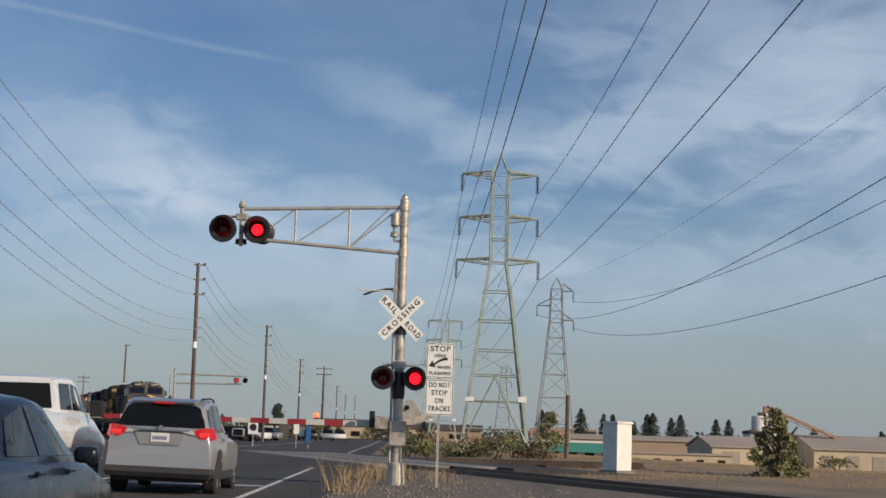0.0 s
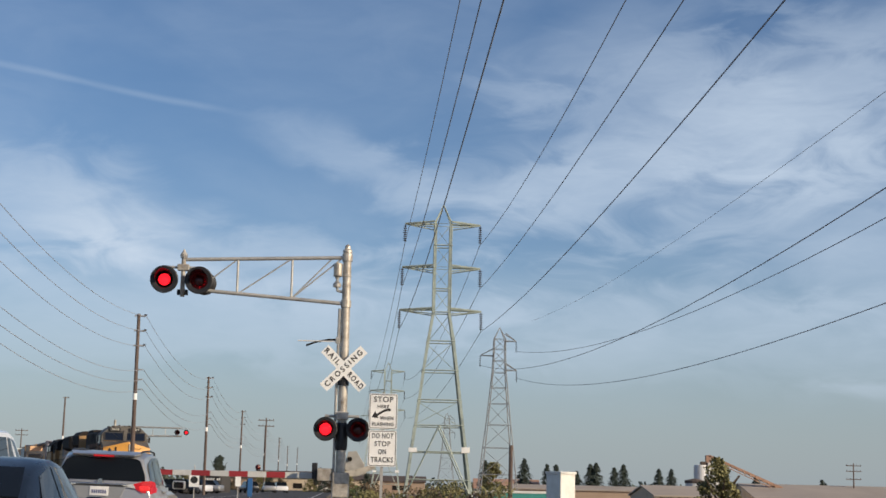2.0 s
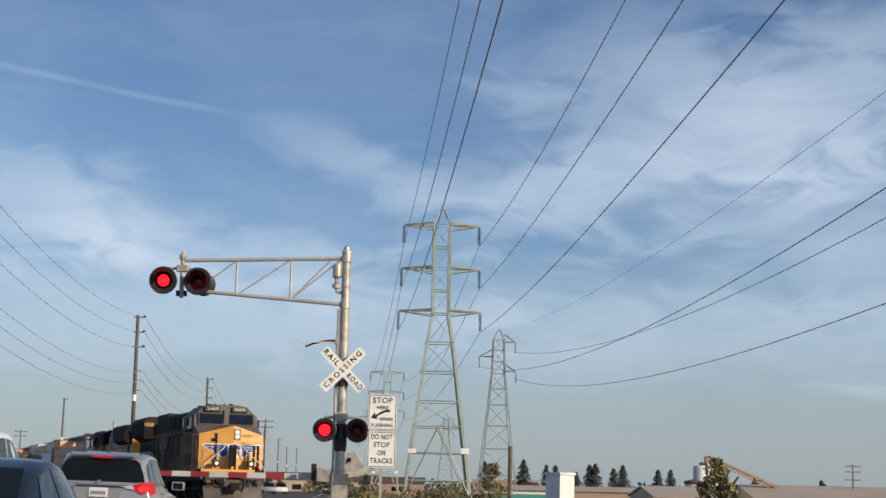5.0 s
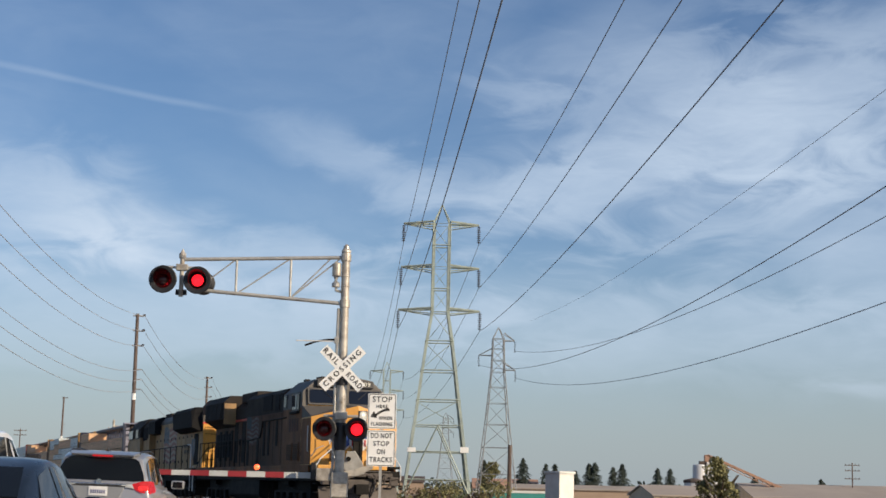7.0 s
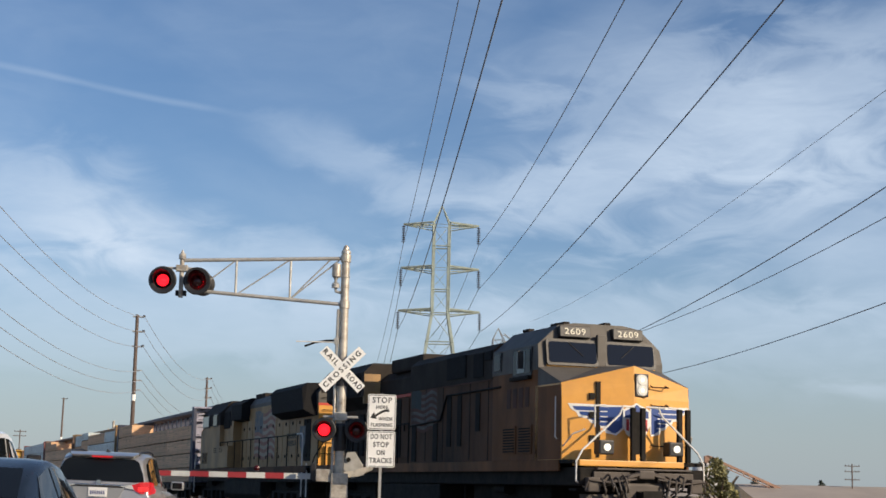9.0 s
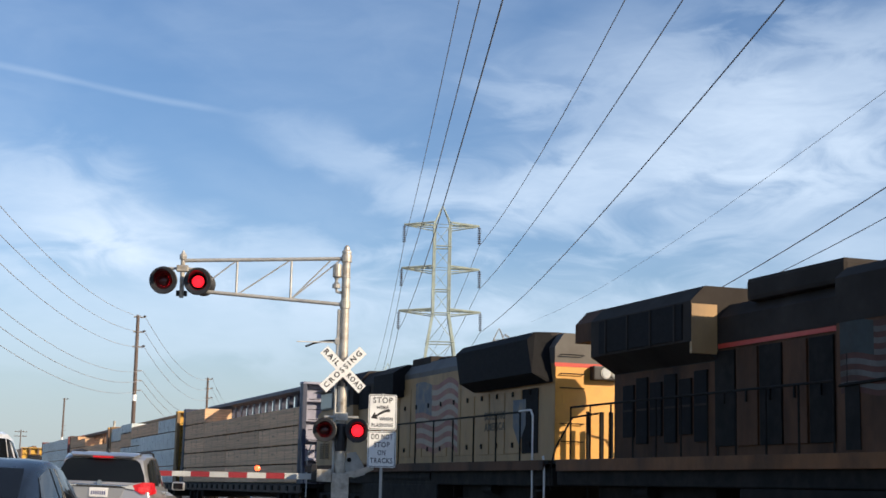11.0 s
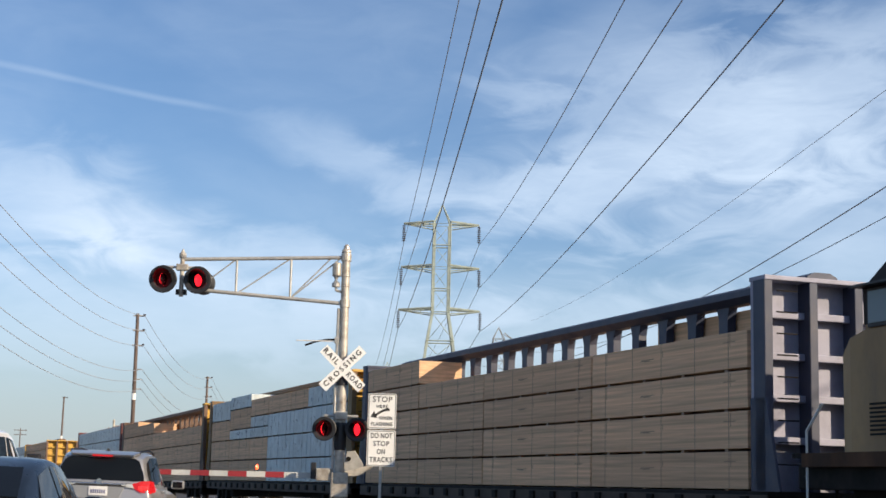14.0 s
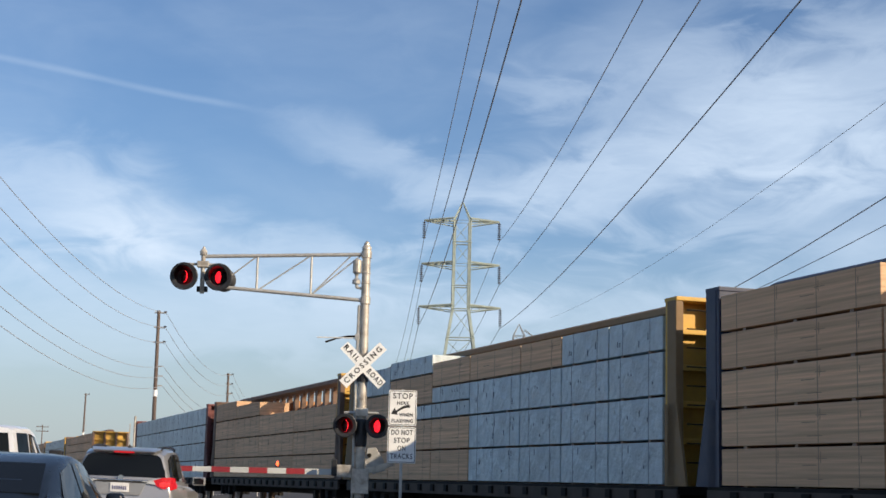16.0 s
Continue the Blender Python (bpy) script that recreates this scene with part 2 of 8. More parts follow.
M["headlight"] = mat("headlight_glow", (0.8, 0.78, 0.7), 0.2, emit=(1.0, 0.93, 0.78), estr=0.75)
M["lampglass"] = mat("headlight_unlit", (0.6, 0.62, 0.62), 0.12, 0.2, 0.1, 20)
M["whiterail"] = mat("white_handrail", (0.72, 0.71, 0.68), 0.5, 0, 0.1, 8, 0, 1, (0.3, 0.25, 0.2), 8, 0.4)
M["emblem_blue"] = mat("emblem_blue", (0.02, 0.06, 0.24), 0.45, 0, 0.1, 4)
M["emblem_white"] = mat("emblem_white", (0.72, 0.72, 0.7), 0.5, 0, 0.06, 4)
M["emblem_red"] = mat("emblem_red", (0.5, 0.05, 0.05), 0.5, 0, 0.08, 4)
M["faded_blue"] = mat("faded_blue_decal", (0.09, 0.11, 0.14), 0.6, 0, 0.25, 3, dirt=(0.3, 0.21, 0.1), dscale=3, damt=0.7)
M["faded_red"] = mat("faded_red_decal", (0.27, 0.105, 0.085), 0.6, 0, 0.25, 3, dirt=(0.3, 0.2, 0.1), dscale=2.2, damt=0.75)
M["faded_white"] = mat("faded_white_decal", (0.36, 0.29, 0.22), 0.6, 0, 0.2, 3, dirt=(0.3, 0.2, 0.1), dscale=3, damt=0.5)
M["decal_dark"] = mat("dark_lettering", (0.10, 0.075, 0.045), 0.6)
M["wagonblue"] = mat("wagon_dark_blue", (0.028, 0.038, 0.075), 0.55, 0, 0.2, 1.5, 0.05, 6, (0.06, 0.05, 0.05), 1.5, 0.5)
M["wagonpanel"] = mat("wagon_lilac_panel", (0.30, 0.30, 0.38), 0.6, 0, 0.15, 1.5, 0, 1, (0.16, 0.155, 0.19), 2, 0.5)
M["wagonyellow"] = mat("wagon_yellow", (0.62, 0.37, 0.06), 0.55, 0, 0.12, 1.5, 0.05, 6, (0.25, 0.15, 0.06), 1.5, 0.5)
M["wagonbrown"] = mat("wagon_brown", (0.15, 0.09, 0.06), 0.65, 0, 0.2, 1.5, 0.05, 6)
M["wagonred"] = mat("wagon_oxide_red", (0.16, 0.05, 0.045), 0.65, 0, 0.2, 1.5, 0.05, 6)
M["wraptan"] = mat("tan_lumber_wrap", (0.74, 0.47, 0.275), 0.8, 0, 0.32, 1.6, 0.3, 7, (0.40, 0.245, 0.14), 1.3, 0.75, per_piece=0.12, stretch=(0.16, 1, 9))
M["wrapgrey"] = mat("pale_lumber_wrap", (0.50, 0.58, 0.60), 0.42, 0, 0.18, 2.5, 1.0, 4.5, (0.30, 0.36, 0.39), 1.3, 0.65, per_piece=0.10, bdist=0.07)
M["rawwood"] = mat("fresh_sawn_lumber", (0.62, 0.30, 0.11), 0.75, 0, 0.2, 3, 0.15, 14, (0.42, 0.19, 0.07), 3, 0.5, stretch=(1, 1, 5))
M["strap"] = mat("brown_strap", (0.30, 0.20, 0.13), 0.6)
M["silver"] = mat("silver_car_paint", (0.40, 0.40, 0.40), 0.34, 0.5, 0.03, 2, coat=0.6)
M["carblue"] = mat("dark_blue_car_paint", (0.008, 0.012, 0.020), 0.3, 0.0, 0.05, 2, coat=0.3, spec=0.3)
M["carwhite"] = mat("white_car_paint", (0.75, 0.76, 0.78), 0.3, 0.0, 0.03, 2, coat=0.8)
M["carglass"] = glass_mat("tinted_car_glass", (0.008, 0.010, 0.012), 0.03, 0.2)
M["carplastic"] = mat("dark_plastic", (0.03, 0.03, 0.032), 0.6, 0, 0.1, 8)
M["rubber"] = mat("tyre_rubber", (0.02, 0.02, 0.02), 0.85, 0, 0.1, 8)
M["alloy"] = mat("alloy_rim", (0.45, 0.45, 0.46), 0.35, 0.8, 0.05, 8)
M["tail_on"] = mat("tail_lamp_lit", (0.22, 0.004, 0.006), 0.3, 0, 0.45, 16, coat=0.15, emit=(1.0, 0.012, 0.02), estr=0.36)
# Red lens with a weak glow added, though no lamp is lit behind it.
M["tail_dim"] = mat("tail_lamp", (0.40, 0.02, 0.02), 0.15, 0, 0.2, 25, coat=0.8, emit=(1.0, 0.06, 0.05), estr=0.25)
M["plate"] = mat("number_plate_white", (0.7, 0.7, 0.7), 0.5)
M["plate_bar"] = mat("plate_bars", (0.08, 0.09, 0.2), 0.5)
M["chrome"] = mat("chrome_trim", (0.7, 0.7, 0.7), 0.15, 1.0, 0.03, 5)
M["tanwall"] = mat("tan_building_wall", (0.56, 0.46, 0.33), 0.85, 0, 0.08, 0.3, 0, 1, (0.3, 0.24, 0.17), 0.4, 0.4)
M["roof"] = mat("pale_metal_roof", (0.36, 0.31, 0.26), 0.7, 0, 0.1, 0.2)
M["whitewall"] = mat("white_building_wall", (0.72, 0.70, 0.66), 0.8, 0, 0.06, 0.5)
M["teal"] = mat("teal_fascia", (0.05, 0.26, 0.23), 0.6, 0, 0.1, 0.5)
M["siloGrey"] = mat("silo_grey", (0.58, 0.59, 0.60), 0.6, 0.1, 0.1, 0.5)
M["rust"] = mat("rusty_conveyor", (0.36, 0.22, 0.155), 0.8, 0, 0.2, 1)
M["caseWhite"] = mat("signal_case_aluminium", (0.78, 0.77, 0.72), 0.5, 0.1, 0.06, 2, 0, 1, (0.5, 0.46, 0.38), 3, 0.3)
M["signblue"] = mat("blue_sign", (0.03, 0.12, 0.3), 0.5)
M["house"] = mat("far_house_wall", (0.36, 0.27, 0.2), 0.85, 0, 0.1, 0.3)
M["darkroof"] = mat("far_dark_roof", (0.09, 0.07, 0.06), 0.85, 0, 0.15, 0.3)


# ---- mesh helpers ----
def part(name, bm, material, parent=None, label="", smooth=False, mx=None):
    """Links a bmesh as one mesh object, under a thing or a part."""
    me = bpy.data.meshes.new(name)
    bmesh.ops.recalc_face_normals(bm, faces=bm.faces)
    bm.to_mesh(me)
    bm.free()
    for mm in (material if isinstance(material, (list, tuple)) else (material,)):
        me.materials.append(mm)
    if smooth:
        for p in me.polygons:
            p.use_smooth = True
    ob = new(name, me)
    if parent is not None:
        ob.parent = parent
    if mx is not None:
        ob.matrix_basis = mx
    if label:
        ob["label"] = label
    return ob


def thing(name, label, category, m=None, group="", kind=""):
    ob = tagged(new(name), label, category, group, kind)
    ob.empty_display_size = 0.2
    if m is not None:
        ob.matrix_basis = m
    return ob


def box(bm, x0, y0, z0, x1, y1, z1, bevel=0.0, mi=0):
    r = bmesh.ops.create_cube(bm, size=1.0, matrix=Matrix.Translation(((x0 + x1) / 2, (y0 + y1) / 2, (z0 + z1) / 2))
                              @ Matrix.Diagonal((abs(x1 - x0), abs(y1 - y0), abs(z1 - z0), 1)))
    fs = {f for v in r["verts"] for f in v.link_faces}
    for f in fs:
        f.material_index = mi
    if bevel:
        es = list({e for v in r["verts"] for e in v.link_edges})
        out = bmesh.ops.bevel(bm, geom=es, offset=bevel, segments=2, affect="EDGES", profile=0.6)
        for f in out["faces"]:
            f.material_index = mi
    return bm


def B(x0, y0, z0, x1, y1, z1, bevel=0.0):
    return box(bmesh.new(), x0, y0, z0, x1, y1, z1, bevel)


def rod(bm, a, b, r, n=8, r2=None, mi=0):
    a, b = Vector(a), Vector(b)
    d = b - a
    if d.length < 1e-6:
        return bm
    m = Matrix.Translation((a + b) / 2) @ d.to_track_quat("Z", "Y").to_matrix().to_4x4()
    res = bmesh.ops.create_cone(bm, cap_ends=True, segments=n, radius1=r, radius2=r if r2 is None else r2, depth=d.length, matrix=m)
    for f in {f for v in res["verts"] for f in v.link_faces}:
        f.material_index = mi
    return bm


def R(a, b, r, n=8, r2=None):
    return rod(bmesh.new(), a, b, r, n, r2)


def pipe(bm, pts, r, n=6):
    for a, b in zip(pts, pts[1:]):
        rod(bm, a, b, r, n)
    for p in pts[1:-1]:
        bmesh.ops.create_icosphere(bm, subdivisions=1, radius=r * 1.02, matrix=Matrix.Translation(p))
    return bm


def prism(bm, pts, axis, lo, hi, bevel=0.0, mi=0):
    """Extrudes a closed outline. axis 'y': outline in x, z; axis 'x': in y, z; axis 'z': in x, y."""
    def put(p, d):
        return {"y": (p[0], d, p[1]), "x": (d, p[0], p[1]), "z": (p[0], p[1], d)}[axis]
    a = [bm.verts.new(put(p, lo)) for p in pts]
    b = [bm.verts.new(put(p, hi)) for p in pts]
    fs = [bm.faces.new(a), bm.faces.new(b[::-1])]
    for i in range(len(pts)):
        j = (i + 1) % len(pts)
        fs.append(bm.faces.new((a[j], a[i], b[i], b[j])))
    for f in fs:
        f.material_index = mi
    if bevel:
        es = list({e for v in a + b for e in v.link_edges})
        bmesh.ops.bevel(bm, geom=es, offset=bevel, segments=2, affect="EDGES", profile=0.6)
    return bm


def P(pts, axis, lo, hi, bevel=0.0):
    return prism(bmesh.new(), pts, axis, lo, hi, bevel)


def loft(bm, rings, cap=True):
    """Skins rings of equal length, in order."""
    vs = [[bm.verts.new(p) for p in ring] for ring in rings]
    n = len(vs[0])
    for r0, r1 in zip(vs, vs[1:]):
        for i in range(n):
            j = (i + 1) % n
            bm.faces.new((r0[i], r0[j], r1[j], r1[i]))
    if cap:
        bm.faces.new(vs[0][::-1])
        bm.faces.new(vs[-1])
    return bm


def disc(bm, c, r, t, axis="y", n=28):
    d = {"y": Vector((0, t / 2, 0)), "x": Vector((t / 2, 0, 0)), "z": Vector((0, 0, t / 2))}[axis]
    return rod(bm, Vector(c) - d, Vector(c) + d, r, n)


def lettering(text, size, material, parent, m, name="lettering", bold=0.0, depth=0.004, width=None, spacing=1.12):
    cu = bpy.data.curves.new(name, "FONT")
    cu.body, cu.size, cu.align_x, cu.align_y = text, size, "CENTER", "CENTER"
    cu.extrude, cu.offset, cu.resolution_u, cu.space_character = depth, bold, 3, spacing
    tmp = new("tmp_text", cu)
    bpy.context.view_layer.update()
    me = bpy.data.meshes.new_from_object(tmp.evaluated_get(bpy.context.evaluated_depsgraph_get()))
    bpy.data.objects.remove(tmp)
    bpy.data.curves.remove(cu)
    if width:
        xs = [v.co.x for v in me.vertices]
        k = width / (max(xs) - min(xs))
        me.transform(Matrix.Diagonal((k, 1, 1, 1)))
    me.materials.clear()
    me.materials.append(material)
    me.name = name
    ob = new(name, me)
    ob.parent = parent
    ob.matrix_basis = m
    return ob


# ---- ground, road, track ----
PHI = radians(19.713)
AWAY = Vector((-math.sin(PHI), math.cos(PHI), 0))      # along the track, away from the camera
SIDE = Vector((math.cos(PHI), math.sin(PHI), 0))       # across the track, to its far side
TRACK_OFF, RAIL_Z = 14.81, 0.245
TRACK_TURN = math.degrees(PHI) - 90                    # turn of a vehicle whose +x is its way of travel


def smooth01(x):
    x = min(1.0, max(0.0, x))
    return x * x * (3 - 2 * x)


def track_shift(s):
    """Beyond the crossing the line eases to one side and falls a little."""
    k = smooth01((s - 66) / 22)
    return -0.50 * k, -0.20 * k


def track_pose(s, z=RAIL_Z, length=20.0):
    (l0, z0), (l1, z1) = track_shift(s), track_shift(s + length)
    p = AWAY * s + SIDE * (TRACK_OFF + l0)
    fall = -math.degrees(math.atan2(z0 - z1, length))
    swing = math.degrees(math.atan2(l0 - l1, length))
    return pose(p.x, p.y, z + z0, 0, fall, TRACK_TURN + swing)


ROAD_H = radians(3.7)                                   # the road runs this far to the left of +y
RDIR = Vector((-math.sin(ROAD_H), math.cos(ROAD_H), 0))
RRIGHT = Vector((math.cos(ROAD_H), math.sin(ROAD_H), 0))
LINE_X = -2.6                                           # edge line, metres right of the camera across the road


def lift(along):
    """The road rises a little towards the crossing."""
    return 0.10 * smooth01((along - 8) / 12) - 0.10 * smooth01((along - 90) / 60)


def road(across, along, z=0.0):
    p = RRIGHT * across + RDIR * along
    return Vector((p.x, p.y, z + lift(along)))


def ground_z(x, y):
    p = Vector((x, y, 0))
    lat, al = p.dot(RRIGHT), p.dot(RDIR)
    past = p.dot(SIDE) - TRACK_OFF
    drop = 2.4 * smooth01((past - 14) / 110) * smooth01((lat + 1) / 25)
    rough = 0.10 * noise.noise((x * 0.11, y * 0.11, 0)) * smooth01((lat + 2.2) / 3 if lat > -2.2 else 0)
    return -0.05 + lift(al) - drop + rough * smooth01((abs(past) - 2.5) / 4)


def build_ground():
    xs = [-1500, -700, -350, -200] + [-120 + 6 * i for i in range(14)] + [-36 + 1.5 * i for i in range(64)] + [60 + 8 * i for i in range(18)] + [260, 400, 800, 1500]
    ys = [-1500, -500, -150, -60, -20] + [0 + 2.0 * i for i in range(75)] + [150 + 8 * i for i in range(25)] + [380, 500, 800, 1500, 3000]
    bm = bmesh.new()
    g = [[bm.verts.new((x, y, ground_z(x, y))) for x in xs] for y in ys]
    for a, b in zip(g, g[1:]):
        for i in range(len(xs) - 1):
            bm.faces.new((a[i], a[i + 1], b[i + 1], b[i]))
    ob = part("ground", bm, M["ground"], smooth=True)
    tagged(ob, "dry tan field soil with sparse yellow grass", "ground", kind="structure")
    # road with lanes to the left of the edge line and a paved shoulder
    bm = bmesh.new()
    stations = [-60, -20, 0, 8, 11, 14, 17, 20, 30, 40, 43, 46, 50, 53, 56, 60, 70, 90, 100, 110, 120, 130, 140, 150, 160, 220, 300, 450, 700]
    rows = []
    for a in stations:
        rows.append([bm.verts.new(road(c, a, 0.0)) for c in (-19.5, -15, -11, -7, LINE_X, LINE_X + (1.3 if a > 24 else 4.6))])
    for r0, r1 in zip(rows, rows[1:]):
        for i in range(5):
            bm.faces.new((r0[i], r0[i + 1], r1[i + 1], r1[i]))
    r = part("road", bm, M["asphalt"])
    tagged(r, "worn dark grey asphalt road with several lanes", "road", kind="structure")

    def stripe(c, a0, a1, w=0.12, gap=0.0, dash=0.0, name="edge_line"):
        bm = bmesh.new()
        a = a0
        while a < a1:
            b = min(a1, a + min(dash or a1 - a0, 3.0))
            vs = [bm.verts.new(road(c + dc, q, 0.006)) for dc, q in ((-w / 2, a), (w / 2, a), (w / 2, b), (-w / 2, b))]
            bm.faces.new(vs)
            a = b + gap
        ob = part(name, bm, M["line"])
        tagged(ob, "worn white painted line on asphalt", "road marking", kind="structure")
    stripe(LINE_X, -30, 58)
    stripe(LINE_X, 74, 400)
    stripe(LINE_X - 3.6, -30, 30, dash=3, gap=9, name="lane_line")
    stripe(LINE_X - 3.6, 30, 52, name="lane_line")
    stripe(LINE_X - 7.4, -30, 52, name="lane_line")
    stripe(LINE_X - 7.4, 80, 400, name="lane_line")
    # stop line across the lanes
    bm = bmesh.new()
    vs = [bm.verts.new(road(c, a, 0.007)) for c, a in ((LINE_X - 7.2, 30.6), (LINE_X - 0.1, 30.6), (LINE_X - 0.1, 31.1), (LINE_X - 7.2, 31.1))]
    bm.faces.new(vs)
    tagged(part("stop_line", bm, M["line"]), "worn white stop line across asphalt lanes", "road marking", kind="structure")
    # gravel round the crossing mast
    bm = bmesh.new()
    pts = [(LINE_X + 1.3, 24), (9, 22), (12.5, 24), (9.5, 34), (6, 41), (2.0, 50), (LINE_X + 1.3, 52)]
    bm.faces.new([bm.verts.new(road(a + 0.2 * math.sin(a * 9), b, 0.014 + 0.03 * (a > 0))) for a, b in pts])
    tagged(part("gravel_verge", bm, M["gravel"]), "loose grey gravel beside the track and crossing mast", "gravel", kind="structure")


def build_track():
    base = track_pose(0, 0)
    # ballast bed, running from behind the camera to far away; local x towards travel
    stations = [70, -66] + [-66 - 22 * i / 6 for i in range(1, 7)] + [-900]

    def along(outline):
        rings = []
        for x in stations:
            dl, dz = track_shift(-x)
            rings.append([(x, y + dl, z + dz) for y, z in outline])
        return loft(bmesh.new(), rings)

    bm = along([(-2.3, -0.12), (-1.55, RAIL_Z - 0.19), (1.55, RAIL_Z - 0.19), (2.3, -0.12)])
    ob = part("ballast_bed", bm, M["ballast"], mx=base)
    tagged(ob, "dark crushed stone ballast under the railway track", "railway track", kind="structure")
    for side in (-0.755, 0.755):
        bm = along([(side - 0.07, RAIL_Z - 0.17), (side + 0.07, RAIL_Z - 0.17), (side + 0.012, RAIL_Z - 0.13), (side + 0.012, RAIL_Z - 0.045),
                   (side + 0.036, RAIL_Z - 0.035), (side + 0.034, RAIL_Z), (side - 0.034, RAIL_Z), (side - 0.036, RAIL_Z - 0.035), (side - 0.012, RAIL_Z - 0.045), (side - 0.012, RAIL_Z - 0.13)])
        tagged(part("rail", bm, M["rail"], mx=base), "worn steel rail with a polished top", "rail", kind="structure")
    me = None
    bed = tagged(new("ties"), "dark weathered wooden railway ties", "railway ties", kind="structure")
    bed.matrix_basis = base
    for i in range(210):
        x = 12 - i * 0.52
        if me is None:
            o = part("tie", B(-0.12, -1.3, RAIL_Z - 0.28, 0.12, 1.3, RAIL_Z - 0.165, 0.01), M["tie"], bed)
            me = o.data
        else:
            o = new("tie", me)
            o.parent = bed
        o.matrix_basis = pose(x, 0.02 * math.sin(i * 7.1), 0, 0, 0, 0.6 * math.sin(i * 3.7))
    # crossing panels where the road passes over, local x between the road's sides
    for k, (y0, y1) in enumerate(((-2.35, -0.84), (-0.67, 0.67), (0.84, 2.35))):
        bm = bmesh.new()
        for j in range(8):
            x0 = -47.5 - j * 2.9
            z0 = RAIL_Z - 0.01
            box(bm, x0, y0, 0.05, x0 - 2.87, y1, z0, 0.015)
        tagged(part("crossing_panel", bm, M["panel"], mx=base), "grey concrete crossing panel between the rails", "crossing panel", kind="structure")
    # asphalt ramps to the rails
    for sgn in (-1, 1):
        bm = P([(sgn * 2.36, 0.05), (sgn * 2.36, RAIL_Z - 0.012), (sgn * 7.5, 0.09), (sgn * 7.5, 0.05)], "x", -46, -71)
        tagged(part("road_ramp", bm, M["asphalt"], mx=base), "asphalt ramp up to the level crossing", "road", kind="structure")


# ---- crossing signals ----
LAMPS = []       # lens parts that turn, with the phase of their light


def flasher(parent, x, y, z, phase, size=1.0, lens_size=0.88):
    """Round black target with a hood and a lens drum, facing -y."""
    hd = part("lamp_head", bmesh.new(), M["black"], parent, "black round target plate with hood", mx=pose(x, y, z) @ Matrix.Diagonal((size, size, size, 1)))
    bm = bmesh.new()
    n = 32
    ring = []
    for yy, r in ((0.0, 0.165), (-0.012, 0.175), (-0.02, 0.245), (-0.012, 0.262), (0.012, 0.262), (0.02, 0.245), (0.14, 0.20), (0.30, 0.13), (0.30, 0.10)):
        ring.append([(r * math.cos(2 * math.pi * i / n), yy, r * math.sin(2 * math.pi * i / n)) for i in range(n)])
    loft(bm, ring, cap=False)
    bm.faces.new([bm.verts.new(p) for p in ring[-1]])
    # inner cup
    loft(bm, [[(0.165 * math.cos(2 * math.pi * i / n), yy, 0.165 * math.sin(2 * math.pi * i / n)) for i in range(n)] for yy in (0.0, 0.22)], cap=False)
    bm.faces.new([bm.verts.new((0.165 * math.cos(2 * math.pi * i / n), 0.22, 0.165 * math.sin(2 * math.pi * i / n))) for i in range(n)])
    bm.to_mesh(hd.data)
    bm.free()
    bm = bmesh.new()
    k = 22
    for i in range(k):
        a0, a1 = [math.radians(-20 + 220 * (i + j) / k) for j in (0, 1)]
        def reach(a):
            return -0.05 - 0.24 * max(0.0, math.sin(a) + 0.3) / 1.3
        for r, flip in ((0.178, 0), (0.170, 1)):
            q = [(r * math.cos(a0), -0.015, r * math.sin(a0)), (r * math.cos(a1), -0.015, r * math.sin(a1)),
                 (r * math.cos(a1), reach(a1), r * math.sin(a1)), (r * math.cos(a0), reach(a0), r * math.sin(a0))]
            bm.faces.new([bm.verts.new(p) for p in (q if not flip else q[::-1])])
    part("hood", bm, M["black"], hd)
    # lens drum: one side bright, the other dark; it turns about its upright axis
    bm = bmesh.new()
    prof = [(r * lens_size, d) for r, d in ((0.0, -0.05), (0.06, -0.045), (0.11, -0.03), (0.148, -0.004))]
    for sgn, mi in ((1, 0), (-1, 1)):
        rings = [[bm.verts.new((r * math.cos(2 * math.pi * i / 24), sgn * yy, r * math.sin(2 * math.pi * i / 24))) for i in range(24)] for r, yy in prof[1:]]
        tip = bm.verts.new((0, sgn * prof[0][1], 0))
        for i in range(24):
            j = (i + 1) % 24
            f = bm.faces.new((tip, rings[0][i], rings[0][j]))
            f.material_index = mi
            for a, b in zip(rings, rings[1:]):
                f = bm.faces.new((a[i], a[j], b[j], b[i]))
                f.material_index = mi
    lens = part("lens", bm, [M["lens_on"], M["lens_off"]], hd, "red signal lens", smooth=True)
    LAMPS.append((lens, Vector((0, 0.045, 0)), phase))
    return hd


def lathe(bm, c, prof, n=16):
    c = Vector(c)
    rings = [[c + Vector((r * math.cos(2 * math.pi * i / n), r * math.sin(2 * math.pi * i / n), z)) for i in range(n)] for r, z in prof]
    return loft(bm, rings)


